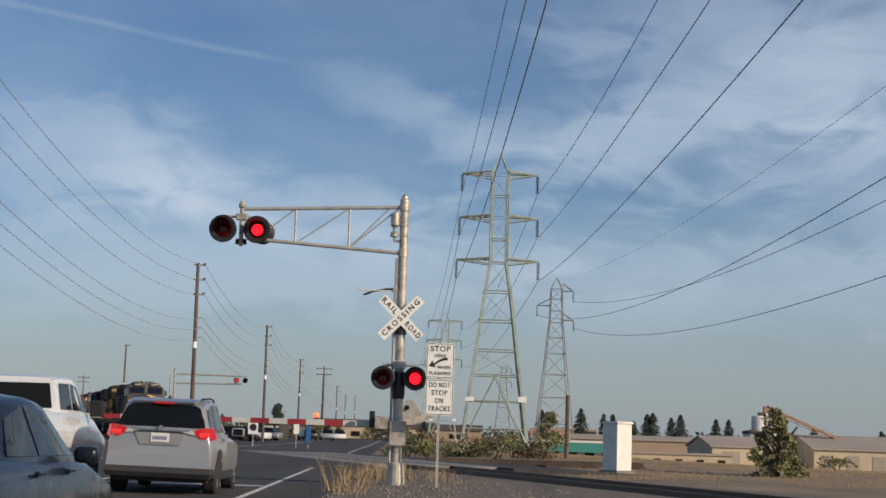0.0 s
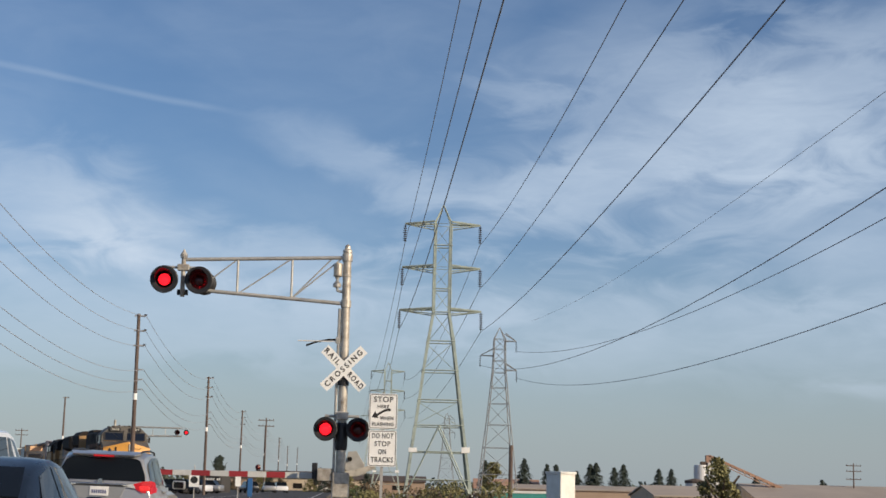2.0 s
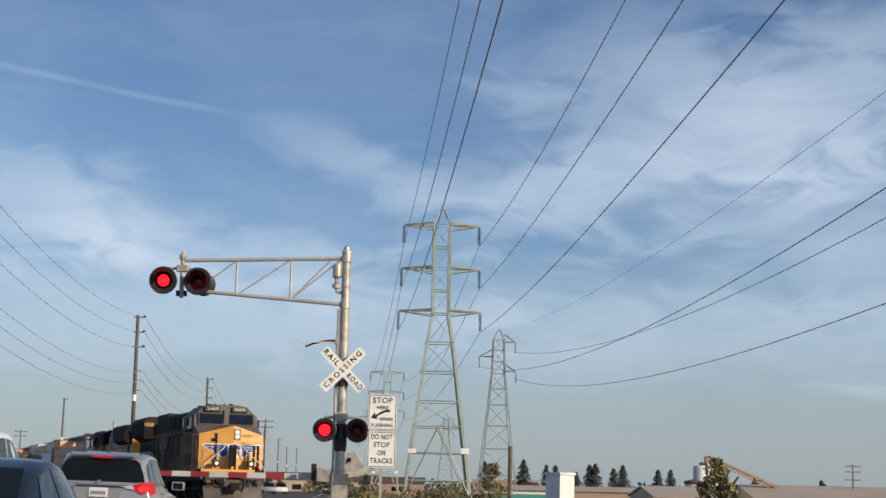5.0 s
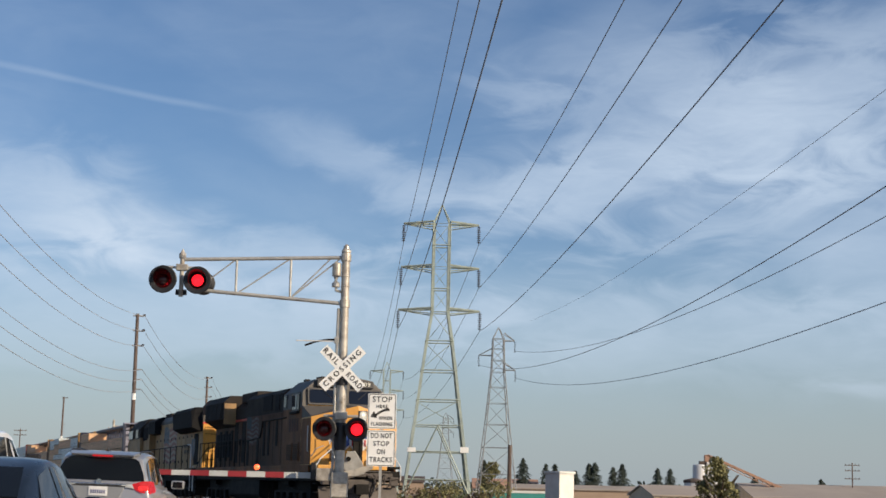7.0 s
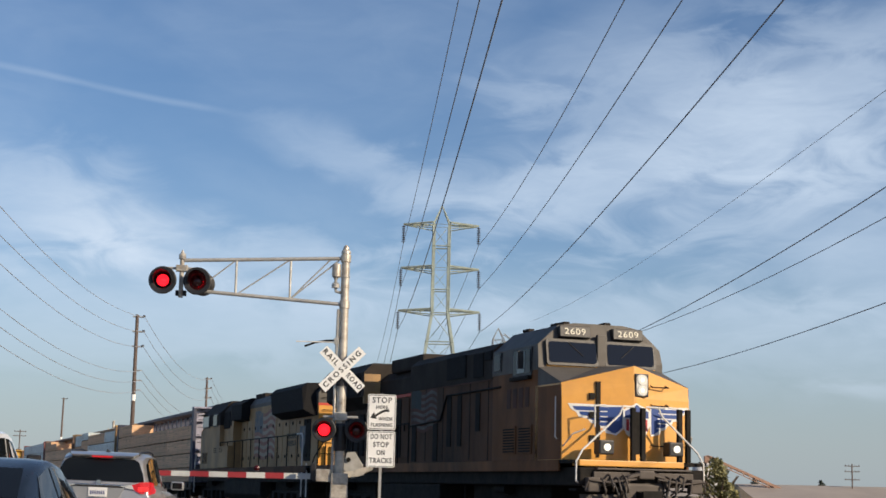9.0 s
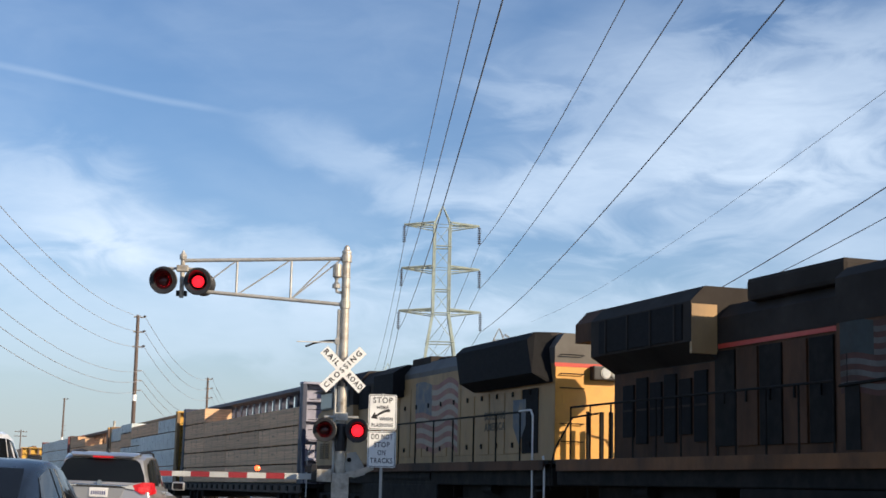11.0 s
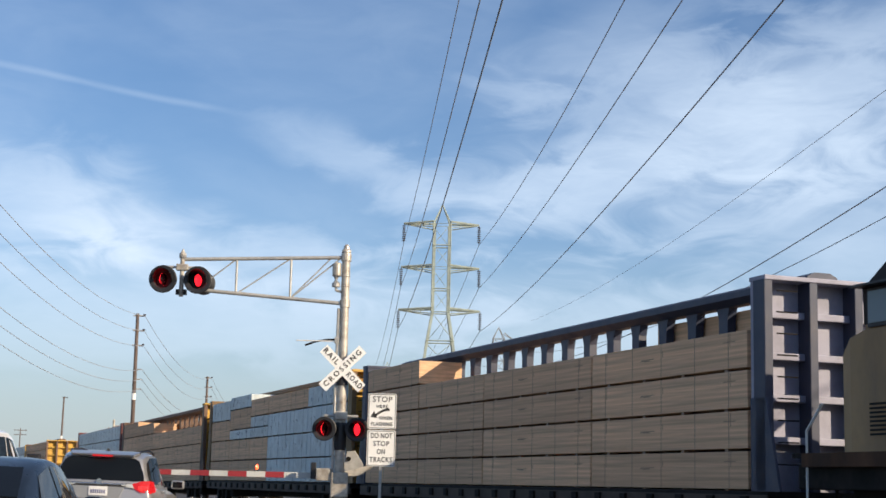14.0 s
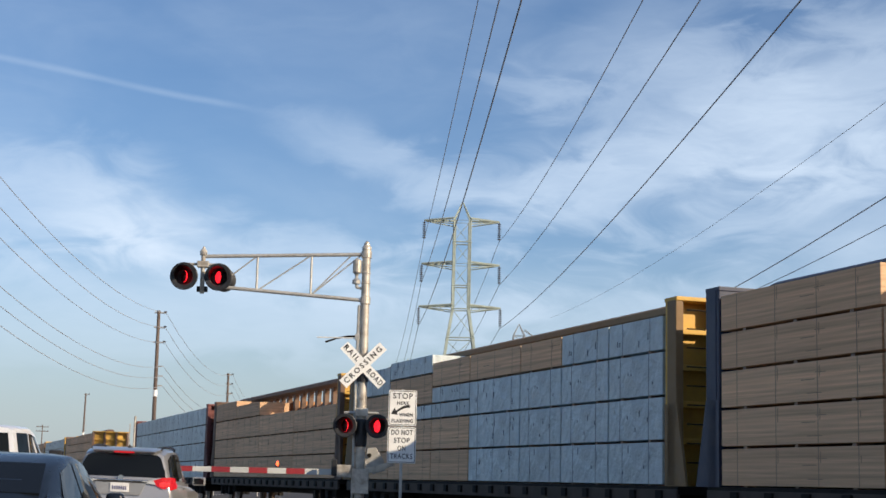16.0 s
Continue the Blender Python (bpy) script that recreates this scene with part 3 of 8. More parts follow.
def crossing_mast():
    MX, MY = -2.145, 33.1
    t = thing("crossing_signal_mast", "silver painted level crossing mast with cantilever arm and red flashers", "crossing signal", pose(MX, MY, 0, 0, 0, 3.7))
    part("mast", lathe(bmesh.new(), (0, 0, 0), [(0.26, 0), (0.26, 0.03), (0.13, 0.05), (0.112, 0.5), (0.104, 3), (0.09, 6.35), (0.09, 6.40)], 20), M["mastpaint"], t, smooth=True)
    part("base_flange", lathe(bmesh.new(), (0, 0, 0.03), [(0.26, 0), (0.26, 0.06), (0.2, 0.09), (0.17, 0.55), (0.13, 0.6)], 16), M["mastpaint"], t)
    part("cap", lathe(bmesh.new(), (0, 0, 6.38), [(0.105, 0), (0.105, 0.05), (0.07, 0.09), (0.06, 0.15), (0.02, 0.19)], 14), M["mastpaint"], t)
    for z in (6.27, 5.23, 5.62, 5.85):
        part("collar", lathe(bmesh.new(), (0, 0, z - 0.09), [(0.10, 0), (0.115, 0.01), (0.115, 0.17), (0.10, 0.18)], 14) if z in (6.27, 5.23)
             else lathe(bmesh.new(), (0, 0, z - 0.02), [(0.093, 0), (0.102, 0.01), (0.102, 0.03), (0.093, 0.04)], 14), M["mastpaint"], t)
    # cantilever truss, tapering to the tip
    tip = -3.62

    def top(x):
        return (x, 0, 6.27 - 0.16 * (x / tip))

    def low(x):
        return (x, 0, 5.23 + 0.20 * (x / -3.1))
    part("top_chord", R(top(-0.1), top(tip), 0.042, 10), M["galv"], t)
    part("bottom_chord", R(low(-0.1), low(-3.25), 0.042, 10), M["galv"], t)
    for x in (-1.22, -2.42):
        part("truss_post", R(top(x), low(x), 0.026, 8), M["galv"], t)
    for a, b in ((top(-0.10), low(-1.22)), (top(-0.32), low(-1.22)), (top(-1.22), low(-2.40)), (top(-2.42), low(-3.3))):
        part("truss_brace", R(a, b, 0.016, 6), M["galv"], t)
    # head bracket at the tip
    part("bracket_post", lathe(bmesh.new(), (tip - 0.0, 0, 5.28), [(0.05, 0), (0.05, 0.85), (0.08, 0.86), (0.08, 0.95), (0.04, 1.0), (0.015, 1.06)], 12), M["mastpaint"], t)
    part("junction_box", B(tip - 0.13, -0.08, 5.86, tip + 0.13, 0.1, 6.0, 0.02), M["mastpaint"], t)
    part("crossarm", R((tip - 0.36, 0, 5.93), (tip + 0.36, 0, 5.93), 0.03, 8), M["galv"], t)
    part("mount_plate", B(tip - 0.12, 0.0, 5.32, tip + 0.12, 0.08, 5.44, 0.01), M["black"], t)
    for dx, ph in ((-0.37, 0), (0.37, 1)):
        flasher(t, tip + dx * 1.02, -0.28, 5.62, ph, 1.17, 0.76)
        part("hanger", R((tip + dx * 0.8, 0, 5.93), (tip + dx, -0.1, 5.84), 0.025, 6), M["galv"], t)
    flasher_back = part("rear_lamp_head", lathe(bmesh.new(), (0, 0, 0), [(0.1, -0.14), (0.2, -0.02), (0.26, 0.0), (0.262, 0.02), (0.2, 0.03)], 24), M["black"], t,
                        "black target plate facing away", mx=pose(tip + 0.46, 0.25, 5.62, -90, 0, 0))
    # bell
    part("bell", lathe(bmesh.new(), (-0.2, 0, 5.84), [(0.09, 0), (0.10, 0.02), (0.10, 0.28), (0.06, 0.31)], 14), M["mastpaint"], t, "weathered round bell housing")
    part("bell_throat", lathe(bmesh.new(), (-0.21, 0, 5.6), [(0.09, 0), (0.09, 0.08), (0.03, 0.14), (0.03, 0.17), (0.06, 0.24)], 12), M["galv"], t)
    part("bell_bracket", pipe(bmesh.new(), [(-0.21, 0, 5.62), (-0.2, 0, 5.52), (-0.05, 0, 5.49)], 0.03), M["galv"], t)
    part("cable_conduit", pipe(bmesh.new(), [(-0.13, -0.02, 5.12), (-0.15, -0.02, 3.2), (-0.15, -0.02, 0.4)], 0.035), M["galv"], t)
    # crossbuck
    cb = part("crossbuck", bmesh.new(), M["signwhite"], t, "white crossbuck sign with black lettering", mx=pose(0.0, -0.19, 3.78))
    bm = bmesh.new()
    bm.to_mesh(cb.data)
    bm.free()
    for ang, words, yy in ((45, ("CROSSING",), 0.0), (-45, ("RAIL", "ROAD"), 0.014)):
        bl = part("blade", B(-0.61, -0.006, -0.115, 0.61, 0.006, 0.115, 0.0), M["signwhite"], cb, mx=pose(0, yy, 0, 0, -ang, 0))
        if len(words) == 1:
            lettering(words[0], 0.165, M["signback"], cb, pose(0, yy - 0.008, 0, 0, -ang, 0) @ pose(0, 0, 0, 90, 0, 0), bold=0.003, width=1.08, spacing=1.5)
        else:
            for w, xx in zip(words, (-0.37, 0.37)):
                lettering(w, 0.165, M["signback"], cb, pose(0, yy - 0.008, 0, 0, -ang, 0) @ pose(xx, 0, 0, 90, 0, 0), bold=0.003, width=0.43, spacing=1.3)
    part("sign_bracket", B(-0.1, -0.15, 3.66, 0.1, -0.09, 3.9, 0.01), M["black"], t)
    part("shroud", lathe(bmesh.new(), (0, -0.015, 3.42), [(0.125, 0), (0.13, 0.2), (0.128, 0.25)], 14), M["black"], t)
    # lower flashers
    part("lamp_crossarm", R((-0.38, -0.03, 2.74), (0.38, -0.03, 2.74), 0.032, 8), M["galv"], t)
    part("lamp_junction_box", B(-0.14, -0.17, 2.66, 0.14, -0.1, 2.84, 0.02), M["mastpaint"], t)
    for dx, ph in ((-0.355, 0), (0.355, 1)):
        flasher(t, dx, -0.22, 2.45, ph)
    # Black sleeve paints the shadow that lies on the mast behind the lamps.
    part("lamp_shroud", lathe(bmesh.new(), (0, -0.015, 2.0), [(0.12, 0), (0.135, 0.1), (0.135, 0.55), (0.12, 0.6)], 14), M["black"], t)
    # back lamps seen from behind beside the mast, and a service box
    for k in range(2):
        part("counterweight_plate", P([(0.08, 1.62), (0.16, 1.98), (0.34, 2.0), (0.52, 1.72), (0.56, 1.5), (0.3, 1.42)], "y", 0.2 + k * 0.12, 0.26 + k * 0.12, 0.01), M["galv"], t, "weathered grey counterweight plate")
    part("counterweight_arm", P([(-0.2, 1.40), (0.4, 1.46), (0.75, 1.62), (0.72, 1.72), (0.3, 1.58), (-0.2, 1.52)], "y", 0.14, 0.19), M["mastpaint"], t)
    part("counterweight_bolt", disc(bmesh.new(), (0.2, 0.185, 1.82), 0.05, 0.05), M["under"], t)
    part("side_bar", B(-1.04, -0.03, 4.375, -0.12, 0.03, 4.395), M["whiterail"], t, "thin white side bar")
    part("side_bracket", pipe(bmesh.new(), [(-0.1, 0, 4.43), (-0.35, 0, 4.42), (-0.62, 0, 4.37), (-0.85, 0, 4.28)], 0.022), M["under"], t)
    part("side_clamp", B(-0.2, -0.06, 4.34, -0.1, 0.06, 4.48, 0.01), M["galv"], t)
    part("service_box", B(-0.17, -0.2, 0.98, 0.2, 0.2, 1.52, 0.02), M["mastpaint"], t)
    part("gate_crank_box", B(-0.5, -0.15, 1.33, -0.17, 0.15, 1.6, 0.02), M["mastpaint"], t)
    part("lock_plate", B(-0.62, -0.05, 1.36, -0.5, 0.05, 1.72, 0.02), M["black"], t)
    return t


def crossing_gate():
    t = thing("crossing_gate_arm", "lowered red and white striped crossing gate arm", "gate arm", pose(-2.72, 33.45, 1.44, 0, 0, 3.7))
    x = 0.0
    for i in range(20):
        w = 0.41 if i else 0.66
        th = 0.065 - 0.0012 * i
        part("stripe", B(-x - w, -0.03, -th, -x, 0.03, th, 0.004), M["gatewhite"] if i % 2 == 0 else M["gatered"], t, "red stripe" if i % 2 else "white stripe")
        x += w
    for j, d in enumerate((1.26, 4.2, 7.9)):
        hd = part("gate_lamp", B(-d - 0.05, -0.035, 0.07, -d + 0.05, 0.035, 0.1, 0.005), M["black"], t, "small gate arm lamp")
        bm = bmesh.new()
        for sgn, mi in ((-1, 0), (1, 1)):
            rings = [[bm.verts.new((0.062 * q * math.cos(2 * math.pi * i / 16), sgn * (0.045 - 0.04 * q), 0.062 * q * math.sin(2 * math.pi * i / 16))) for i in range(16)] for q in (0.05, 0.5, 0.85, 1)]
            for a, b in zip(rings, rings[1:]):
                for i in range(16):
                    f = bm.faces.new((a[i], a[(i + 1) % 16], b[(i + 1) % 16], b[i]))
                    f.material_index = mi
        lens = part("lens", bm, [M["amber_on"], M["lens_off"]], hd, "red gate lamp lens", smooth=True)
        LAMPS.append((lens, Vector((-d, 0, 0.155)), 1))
    return t


def sign_post():
    t = thing("stop_sign_post", "steel post with two white rectangular instruction signs", "road sign", pose(-1.22, 32.45, 0, 0, 0, 3.0))
    part("post", B(-0.03, 0.02, 0, 0.03, 0.06, 3.24), M["galv"], t)
    for z0, z1, name in ((2.46, 3.22, "upper"), (1.66, 2.43, "lower")):
        pl = part("sign_plate", P(rounded(-0.305, z0, 0.305, z1, 0.04), "y", -0.006, 0.006), M["signwhite"], t, "white sign plate with black border and lettering")
        bm = bmesh.new()
        o = rounded(-0.29, z0 + 0.015, 0.29, z1 - 0.015, 0.035)
        i = rounded(-0.278, z0 + 0.027, 0.278, z1 - 0.027, 0.028)
        vo, vi = [bm.verts.new((a, -0.009, b)) for a, b in o], [bm.verts.new((a, -0.009, b)) for a, b in i]
        for k in range(len(vo)):
            j = (k + 1) % len(vo)
            bm.faces.new((vo[k], vo[j], vi[j], vi[k]))
        part("border", bm, M["signback"], pl)
        f = pose(0, -0.008, 0, 90, 0, 0)
        if name == "upper":
            for txt, x, z, s, w in (("STOP", 0, 3.09, 0.17, 0.42), ("HERE", 0, 2.94, 0.10, 0.25), ("WHEN", 0.08, 2.69, 0.11, 0.29), ("FLASHING", 0, 2.56, 0.11, 0.46)):
                lettering(txt, s, M["signback"], pl, pose(x, -0.008, z, 90, 0, 0), bold=0.0015, width=w)
            bm = bmesh.new()
            arc = [(-0.14 + 0.30 * u, 2.75 + 0.125 * math.sin(u * 1.75)) for u in [i / 10 for i in range(11)]]
            up = [(a, b + 0.028) for a, b in arc]
            dn = [(a, b - 0.028) for a, b in arc]
            for k in range(10):
                bm.faces.new([bm.verts.new((a, -0.009, b)) for a, b in (dn[k], dn[k + 1], up[k + 1], up[k])])
            bm.faces.new([bm.verts.new((a, -0.009, b)) for a, b in ((-0.25, 2.71), (-0.10, 2.69), (-0.17, 2.84))])
            part("arrow", bm, M["signback"], pl)
        else:
            for txt, z, w in (("DO NOT", 2.31, 0.46), ("STOP", 2.14, 0.34), ("ON", 1.97, 0.17), ("TRACKS", 1.80, 0.48)):
                lettering(txt, 0.155, M["signback"], pl, pose(0, -0.008, z, 90, 0, 0), bold=0.0015, width=w)
    return t


def rounded(x0, z0, x1, z1, r, n=4):
    pts = []
    for cx, cz, a0 in ((x1 - r, z0 + r, -90), (x1 - r, z1 - r, 0), (x0 + r, z1 - r, 90), (x0 + r, z0 + r, 180)):
        for i in range(n + 1):
            a = radians(a0 + 90 * i / n)
            pts.append((cx + r * math.cos(a), cz + r * math.sin(a)))
    return pts


def far_cantilever():
    # second crossing signal on the other side of the track, arm pointing to the right of the view
    t = thing("crossing_signal_mast", "distant silver crossing mast with truss arm and red flashers", "crossing signal", pose(-31.0, 144.0, 0, 0, 0, 3.7))
    part("mast", R((0, 0, 0), (0, 0, 6.9), 0.11, 10), M["mastpaint"], t)
    part("ladder_frame", B(-0.5, -0.05, 2.2, -0.42, 0.05, 6.2), M["mastpaint"], t)
    for z in (6.3, 5.4):
        part("chord", R((0, 0, z), (6.4, 0, z - 0.05 if z > 6 else z + 0.1), 0.075, 6), M["galv"], t)
    for i in range(5):
        part("truss_post", R((1.2 * (i + 1), 0, 6.28), (1.2 * (i + 1), 0, 5.44), 0.03, 6), M["galv"], t)
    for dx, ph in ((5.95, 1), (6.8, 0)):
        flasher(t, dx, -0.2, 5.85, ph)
    part("lamp_crossarm", R((5.7, 0, 6.2), (7.1, 0, 6.2), 0.03, 6), M["galv"], t)


# ---- power lines and poles ----
def lattice(bm, rings, r, diag=True, rd=None):
    """Four-legged lattice through square rings (z, half width)."""
    rd = rd or r * 0.55
    cs = [[(sx * w, sy * w, z) for sx, sy in ((-1, -1), (1, -1), (1, 1), (-1, 1))] for z, w in rings]
    for k, (a, b) in enumerate(zip(cs, cs[1:])):
        for i in range(4):
            j = (i + 1) % 4
            rod(bm, a[i], b[i], r, 5)
            rod(bm, b[i], b[j], rd, 4)
            if diag:
                if k % 2:
                    rod(bm, a[i], b[j], rd, 4)
                else:
                    rod(bm, a[j], b[i], rd, 4)
    return bm


def insulator(t, x, z, ln, n=8):
    bm = bmesh.new()
    rod(bm, (x, 0, z), (x, 0, z - ln), 0.02, 5)
    for i in range(n):
        zz = z - ln * (0.12 + 0.76 * i / (n - 1))
        lathe(bm, (x, 0, zz), [(0.03, 0.05), (0.13, 0.0), (0.12, -0.03), (0.03, -0.035)], 8)
    part("insulator", bm, M["insul"], t, "dark brown insulator string")


ARMS = ((19.22, -2.62, 2.55), (16.20, -2.74, 2.60), (13.25, -2.86, 2.72))


def pylon_main(m):
    t = thing("lattice_pylon", "pale green steel lattice power pylon with three crossarms", "pylon", m, group="pylons of the power line")
    low = [(0, 2.35), (1.83, 2.12), (3.67, 1.89), (5.41, 1.66), (7.11, 1.45), (9.1, 1.21), (11.1, 0.94), (13.1, 0.62)]
    corner = [(-1, -1), (1, -1), (1, 1), (-1, 1)]
    for sx, sy in corner:
        bm = bmesh.new()
        pts = [(sx * w0, sy * w0, z0) for z0, w0 in low] + [(sx * 0.6, sy * 0.6, 19.2)]
        h = 0.18                                              # angle iron: two flanges meeting at the corner
        loft(bm, [[(x, y, z), (x - sx * h, y, z), (x - sx * h, y - sy * 0.02, z), (x - sx * 0.02, y - sy * 0.02, z), (x - sx * 0.02, y - sy * h, z), (x, y - sy * h, z)] for x, y, z in pts])
        part("leg", bm, M["pylon"], t)
    bm = bmesh.new()
    for k, ((z0, w0), (z1, w1)) in enumerate(zip(low, low[1:])):
        for i in range(4):
            a, b = corner[i], corner[(i + 1) % 4]
            rod(bm, (a[0] * w1, a[1] * w1, z1), (b[0] * w1, b[1] * w1, z1), 0.042, 4)
            if k in (2, 4):
                continue
            mid = ((a[0] + b[0]) / 2 * w1, (a[1] + b[1]) / 2 * w1, z1)
            if k == 1:      # long struts from the foot of the legs to the middle of the waist ring
                w2, z2 = low[3][1], low[3][0]
                mid = ((a[0] + b[0]) / 2 * w2, (a[1] + b[1]) / 2 * w2, z2)
                for c in (a, b):
                    rod(bm, (c[0] * 2.3, c[1] * 2.3, 0.4), mid, 0.045, 4)
            elif k > 2:
                c, d = (a, b) if (k + i) % 2 else (b, a)
                rod(bm, (c[0] * w0, c[1] * w0, z0), (d[0] * w1, d[1] * w1, z1), 0.022, 4)
    tagged(part("lower_bracing", bm, M["pylon"], t), kind="stuff")
    bm = bmesh.new()
    lattice(bm, [(13.1, 0.62), (14.7, 0.62), (16.2, 0.61), (17.7, 0.60), (19.2, 0.60)], 0.03, True, 0.017)
    for z in (14.7, 17.7):
        for a, b in zip(corner, corner[1:] + corner[:1]):
            rod(bm, (a[0] * 0.61, a[1] * 0.61, z), (b[0] * 0.61, b[1] * 0.61, z), 0.045, 4)
    tagged(part("upper_bracing", bm, M["pylon"], t), kind="stuff")
    bm = bmesh.new()
    for sx, sy in ((-1, -1), (1, -1), (1, 1), (-1, 1)):
        rod(bm, (sx * 0.6, sy * 0.6, 19.2), (0, 0, 20.6), 0.05, 5)
    part("peak", bm, M["pylon"], t)
    for z, xl, xr in ARMS:
        for x in (xl, xr):
            bm = bmesh.new()
            s = 1 if x > 0 else -1
            for sy in (-0.6, 0.6):
                rod(bm, (s * 0.58, sy, z + 0.12), (x, 0, z), 0.075, 5)
                rod(bm, (s * 0.58, sy, z - 0.28), (x, 0, z - 0.03), 0.04, 5)
            for q in (0.33, 0.66):
                xx = s * 0.58 + (x - s * 0.58) * q
                rod(bm, (xx, 0.6 * (1 - q), z + 0.08), (xx, -0.6 * (1 - q), z + 0.08), 0.03, 4)
                rod(bm, (xx, 0.6 * (1 - q), z + 0.08), (xx, 0.6 * (1 - q), z - 0.2 * (1 - q)), 0.03, 4)
            part("crossarm", bm, M["pylon"], t)
            insulator(t, x, z, 1.35)
    part("warning_plate", B(-2.0, -1.95, 3.62, -1.45, -1.9, 3.9), M["signwhite"], t, "white warning plate")
    part("warning_plate", B(1.5, -1.95, 3.62, 2.05, -1.9, 4.0), M["signwhite"], t, "white warning plate")
    return t


def pylon_side(m):
    t = thing("lattice_pylon", "grey steel lattice pylon with staggered side arms", "pylon", m, group="pylons of the second line")
    rings = [(0, 2.3), (3.2, 1.95), (6.3, 1.65), (9.0, 1.35), (11.5, 1.12), (13.4, 0.95), (15.2, 0.78), (16.6, 0.72), (18.0, 0.68), (19.2, 0.66)]
    tagged(part("tower", lattice(bmesh.new(), rings, 0.06, True, 0.032), M["pylon_grey"], t), kind="stuff")
    bm = bmesh.new()
    for sx, sy in ((-1, -1), (1, -1), (1, 1), (-1, 1)):
        rod(bm, (sx * 0.66, sy * 0.66, 19.2), (0, 0, 20.6), 0.06, 4)
    part("peak", bm, M["pylon_grey"], t)
    for z, x in ((19.0, 2.0), (17.2, -2.3), (15.5, 2.1)):
        bm = bmesh.new()
        s = 1 if x > 0 else -1
        for sy in (-0.6, 0.6):
            rod(bm, (s * 0.66, sy, z), (x, 0, z), 0.05, 4)
            rod(bm, (s * 0.66, sy, z + 0.9), (x, 0, z), 0.05, 4)
        part("crossarm", bm, M["pylon_grey"], t)
        insulator(t, x, z, 1.4, 6)
    return t


def cable(pts, r, name="power_cable", label="thin dark overhead power cable", material=None):
    bm = bmesh.new()
    rings = []
    n = 5
    for i, p in enumerate(pts):
        d = (pts[min(i + 1, len(pts) - 1)] - pts[max(i - 1, 0)]).normalized()
        s = d.cross(Vector((0, 0, 1))).normalized()
        u = s.cross(d)
        rings.append([p + r * (math.cos(2 * math.pi * k / n) * s + math.sin(2 * math.pi * k / n) * u) for k in range(n)])
    loft(bm, rings)
    return tagged(part(name, bm, material or M["wire"]), label, "cable", group="overhead cables")


def span(a, b, sag, r=0.02, n=28, material=None):
    a, b = Vector(a), Vector(b)
    return cable([a.lerp(b, i / n) - Vector((0, 0, 4 * sag * (i / n) * (1 - i / n))) for i in range(n + 1)], r, material=material)


LDIR = Vector((-0.0615, 1.0, 0)).normalized()


def power_lines():
    turn = math.degrees(math.atan2(0.0615, 1.0))
    p1 = Vector((-0.06, 101.6, -0.1))
    step = 132.0
    spots = [p1 - LDIR * step - Vector((1.85, 0, 0)), p1, p1 + LDIR * step, p1 + LDIR * step * 2.15]
    first = pylon_main(pose(*p1, 0, 0, turn - 2))
    for s in (spots[0], spots[2], spots[3]):
        copy_thing(first, pose(s.x, s.y, -0.3 if s.y > 150 else -0.1, 0, 0, turn - 2))
    rt = LDIR.cross(Vector((0, 0, 1))).normalized()
    for k, (a, b) in enumerate(zip(spots, spots[1:])):
        for (z, xl, xr), sags, veer in zip(ARMS, ((1.65, 2.68), (2.33, 1.87), (2.26, 1.75)), ((0.69, -0.74), (0.57, -0.29), (0.37, -0.35))):
            for x, sag, dx in zip((xl, xr), sags, veer):
                drop = Vector((0, 0, z - 1.36))
                span(a + rt * x + drop + Vector((dx if k == 0 else 0, 0, 0)), b + rt * x + drop, sag, 0.017 if k == 0 else 0.02, 40)
    # second line further right
    q1 = Vector((6.95, 178.5, -0.3))
    side = pylon_side(pose(*q1, 0, 0, 4))
    copy_thing(side, pose(1.9, 388, -0.3, 0, 0, 4))
    for z, x, z1, x1, sag in ((17.5, 2.0, 21.53, 27.85, 6.38), (15.75, -2.3, 17.56, 20.08, 6.05), (14.3, 2.1, 13.12, 22.55, 5.13)):
        span((q1.x + x, q1.y, z), (x1, q1.y - 205, z1), sag, 0.022, 48)
    # a lone conductor running parallel, further right
    span((12.96, 215, 25.26), (25.90, -40, 22.0), 3.49, 0.014, 48)


def wood_pole(m, h=11.4, arms=3, group="wooden poles along the road", cross=False):
    t = thing("utility_pole", "tall dark wooden utility pole with short side arms", "utility pole", m, group=group)
    part("pole", R((0, 0, -0.4), (0, 0, h), 0.15, 12, 0.10), M["wood"], t)
    if cross:
        for z in (h - 0.4, h - 1.3, h - 2.6)[:arms]:
            part("crossarm", B(-1.25, -0.06, z - 0.06, 1.25, 0.06, z + 0.06), M["wood"], t)
            for x in (-1.1, -0.5, 0.5, 1.1):
                part("insulator", lathe(bmesh.new(), (x, 0, z + 0.06), [(0.03, 0), (0.07, 0.04), (0.06, 0.12), (0.03, 0.15)], 8), M["insul"], t)
        return t
    for k in range(arms):
        z = h - 0.12 - k * 0.92
        part("side_arm", R((-0.25, 0, z), (0.42, 0, z - 0.02), 0.05, 6), M["galv"], t)
        part("insulator", lathe(bmesh.new(), (0.42, 0, z - 0.02), [(0.03, 0), (0.09, 0.03), (0.09, 0.1), (0.03, 0.12)], 8), M["insul"], t)
    for k in range(3):
        z = h - 3.45 - k * 0.6
        part("lower_bracket", R((-0.1, 0, z), (0.42, 0, z + 0.02), 0.03, 6), M["galv"], t)
    part("marker_band", R((0, 0, h - 5.3), (0, 0, h - 4.9), 0.135, 12, 0.132), M["signwhite"], t, "pale metal marker band")
    return t


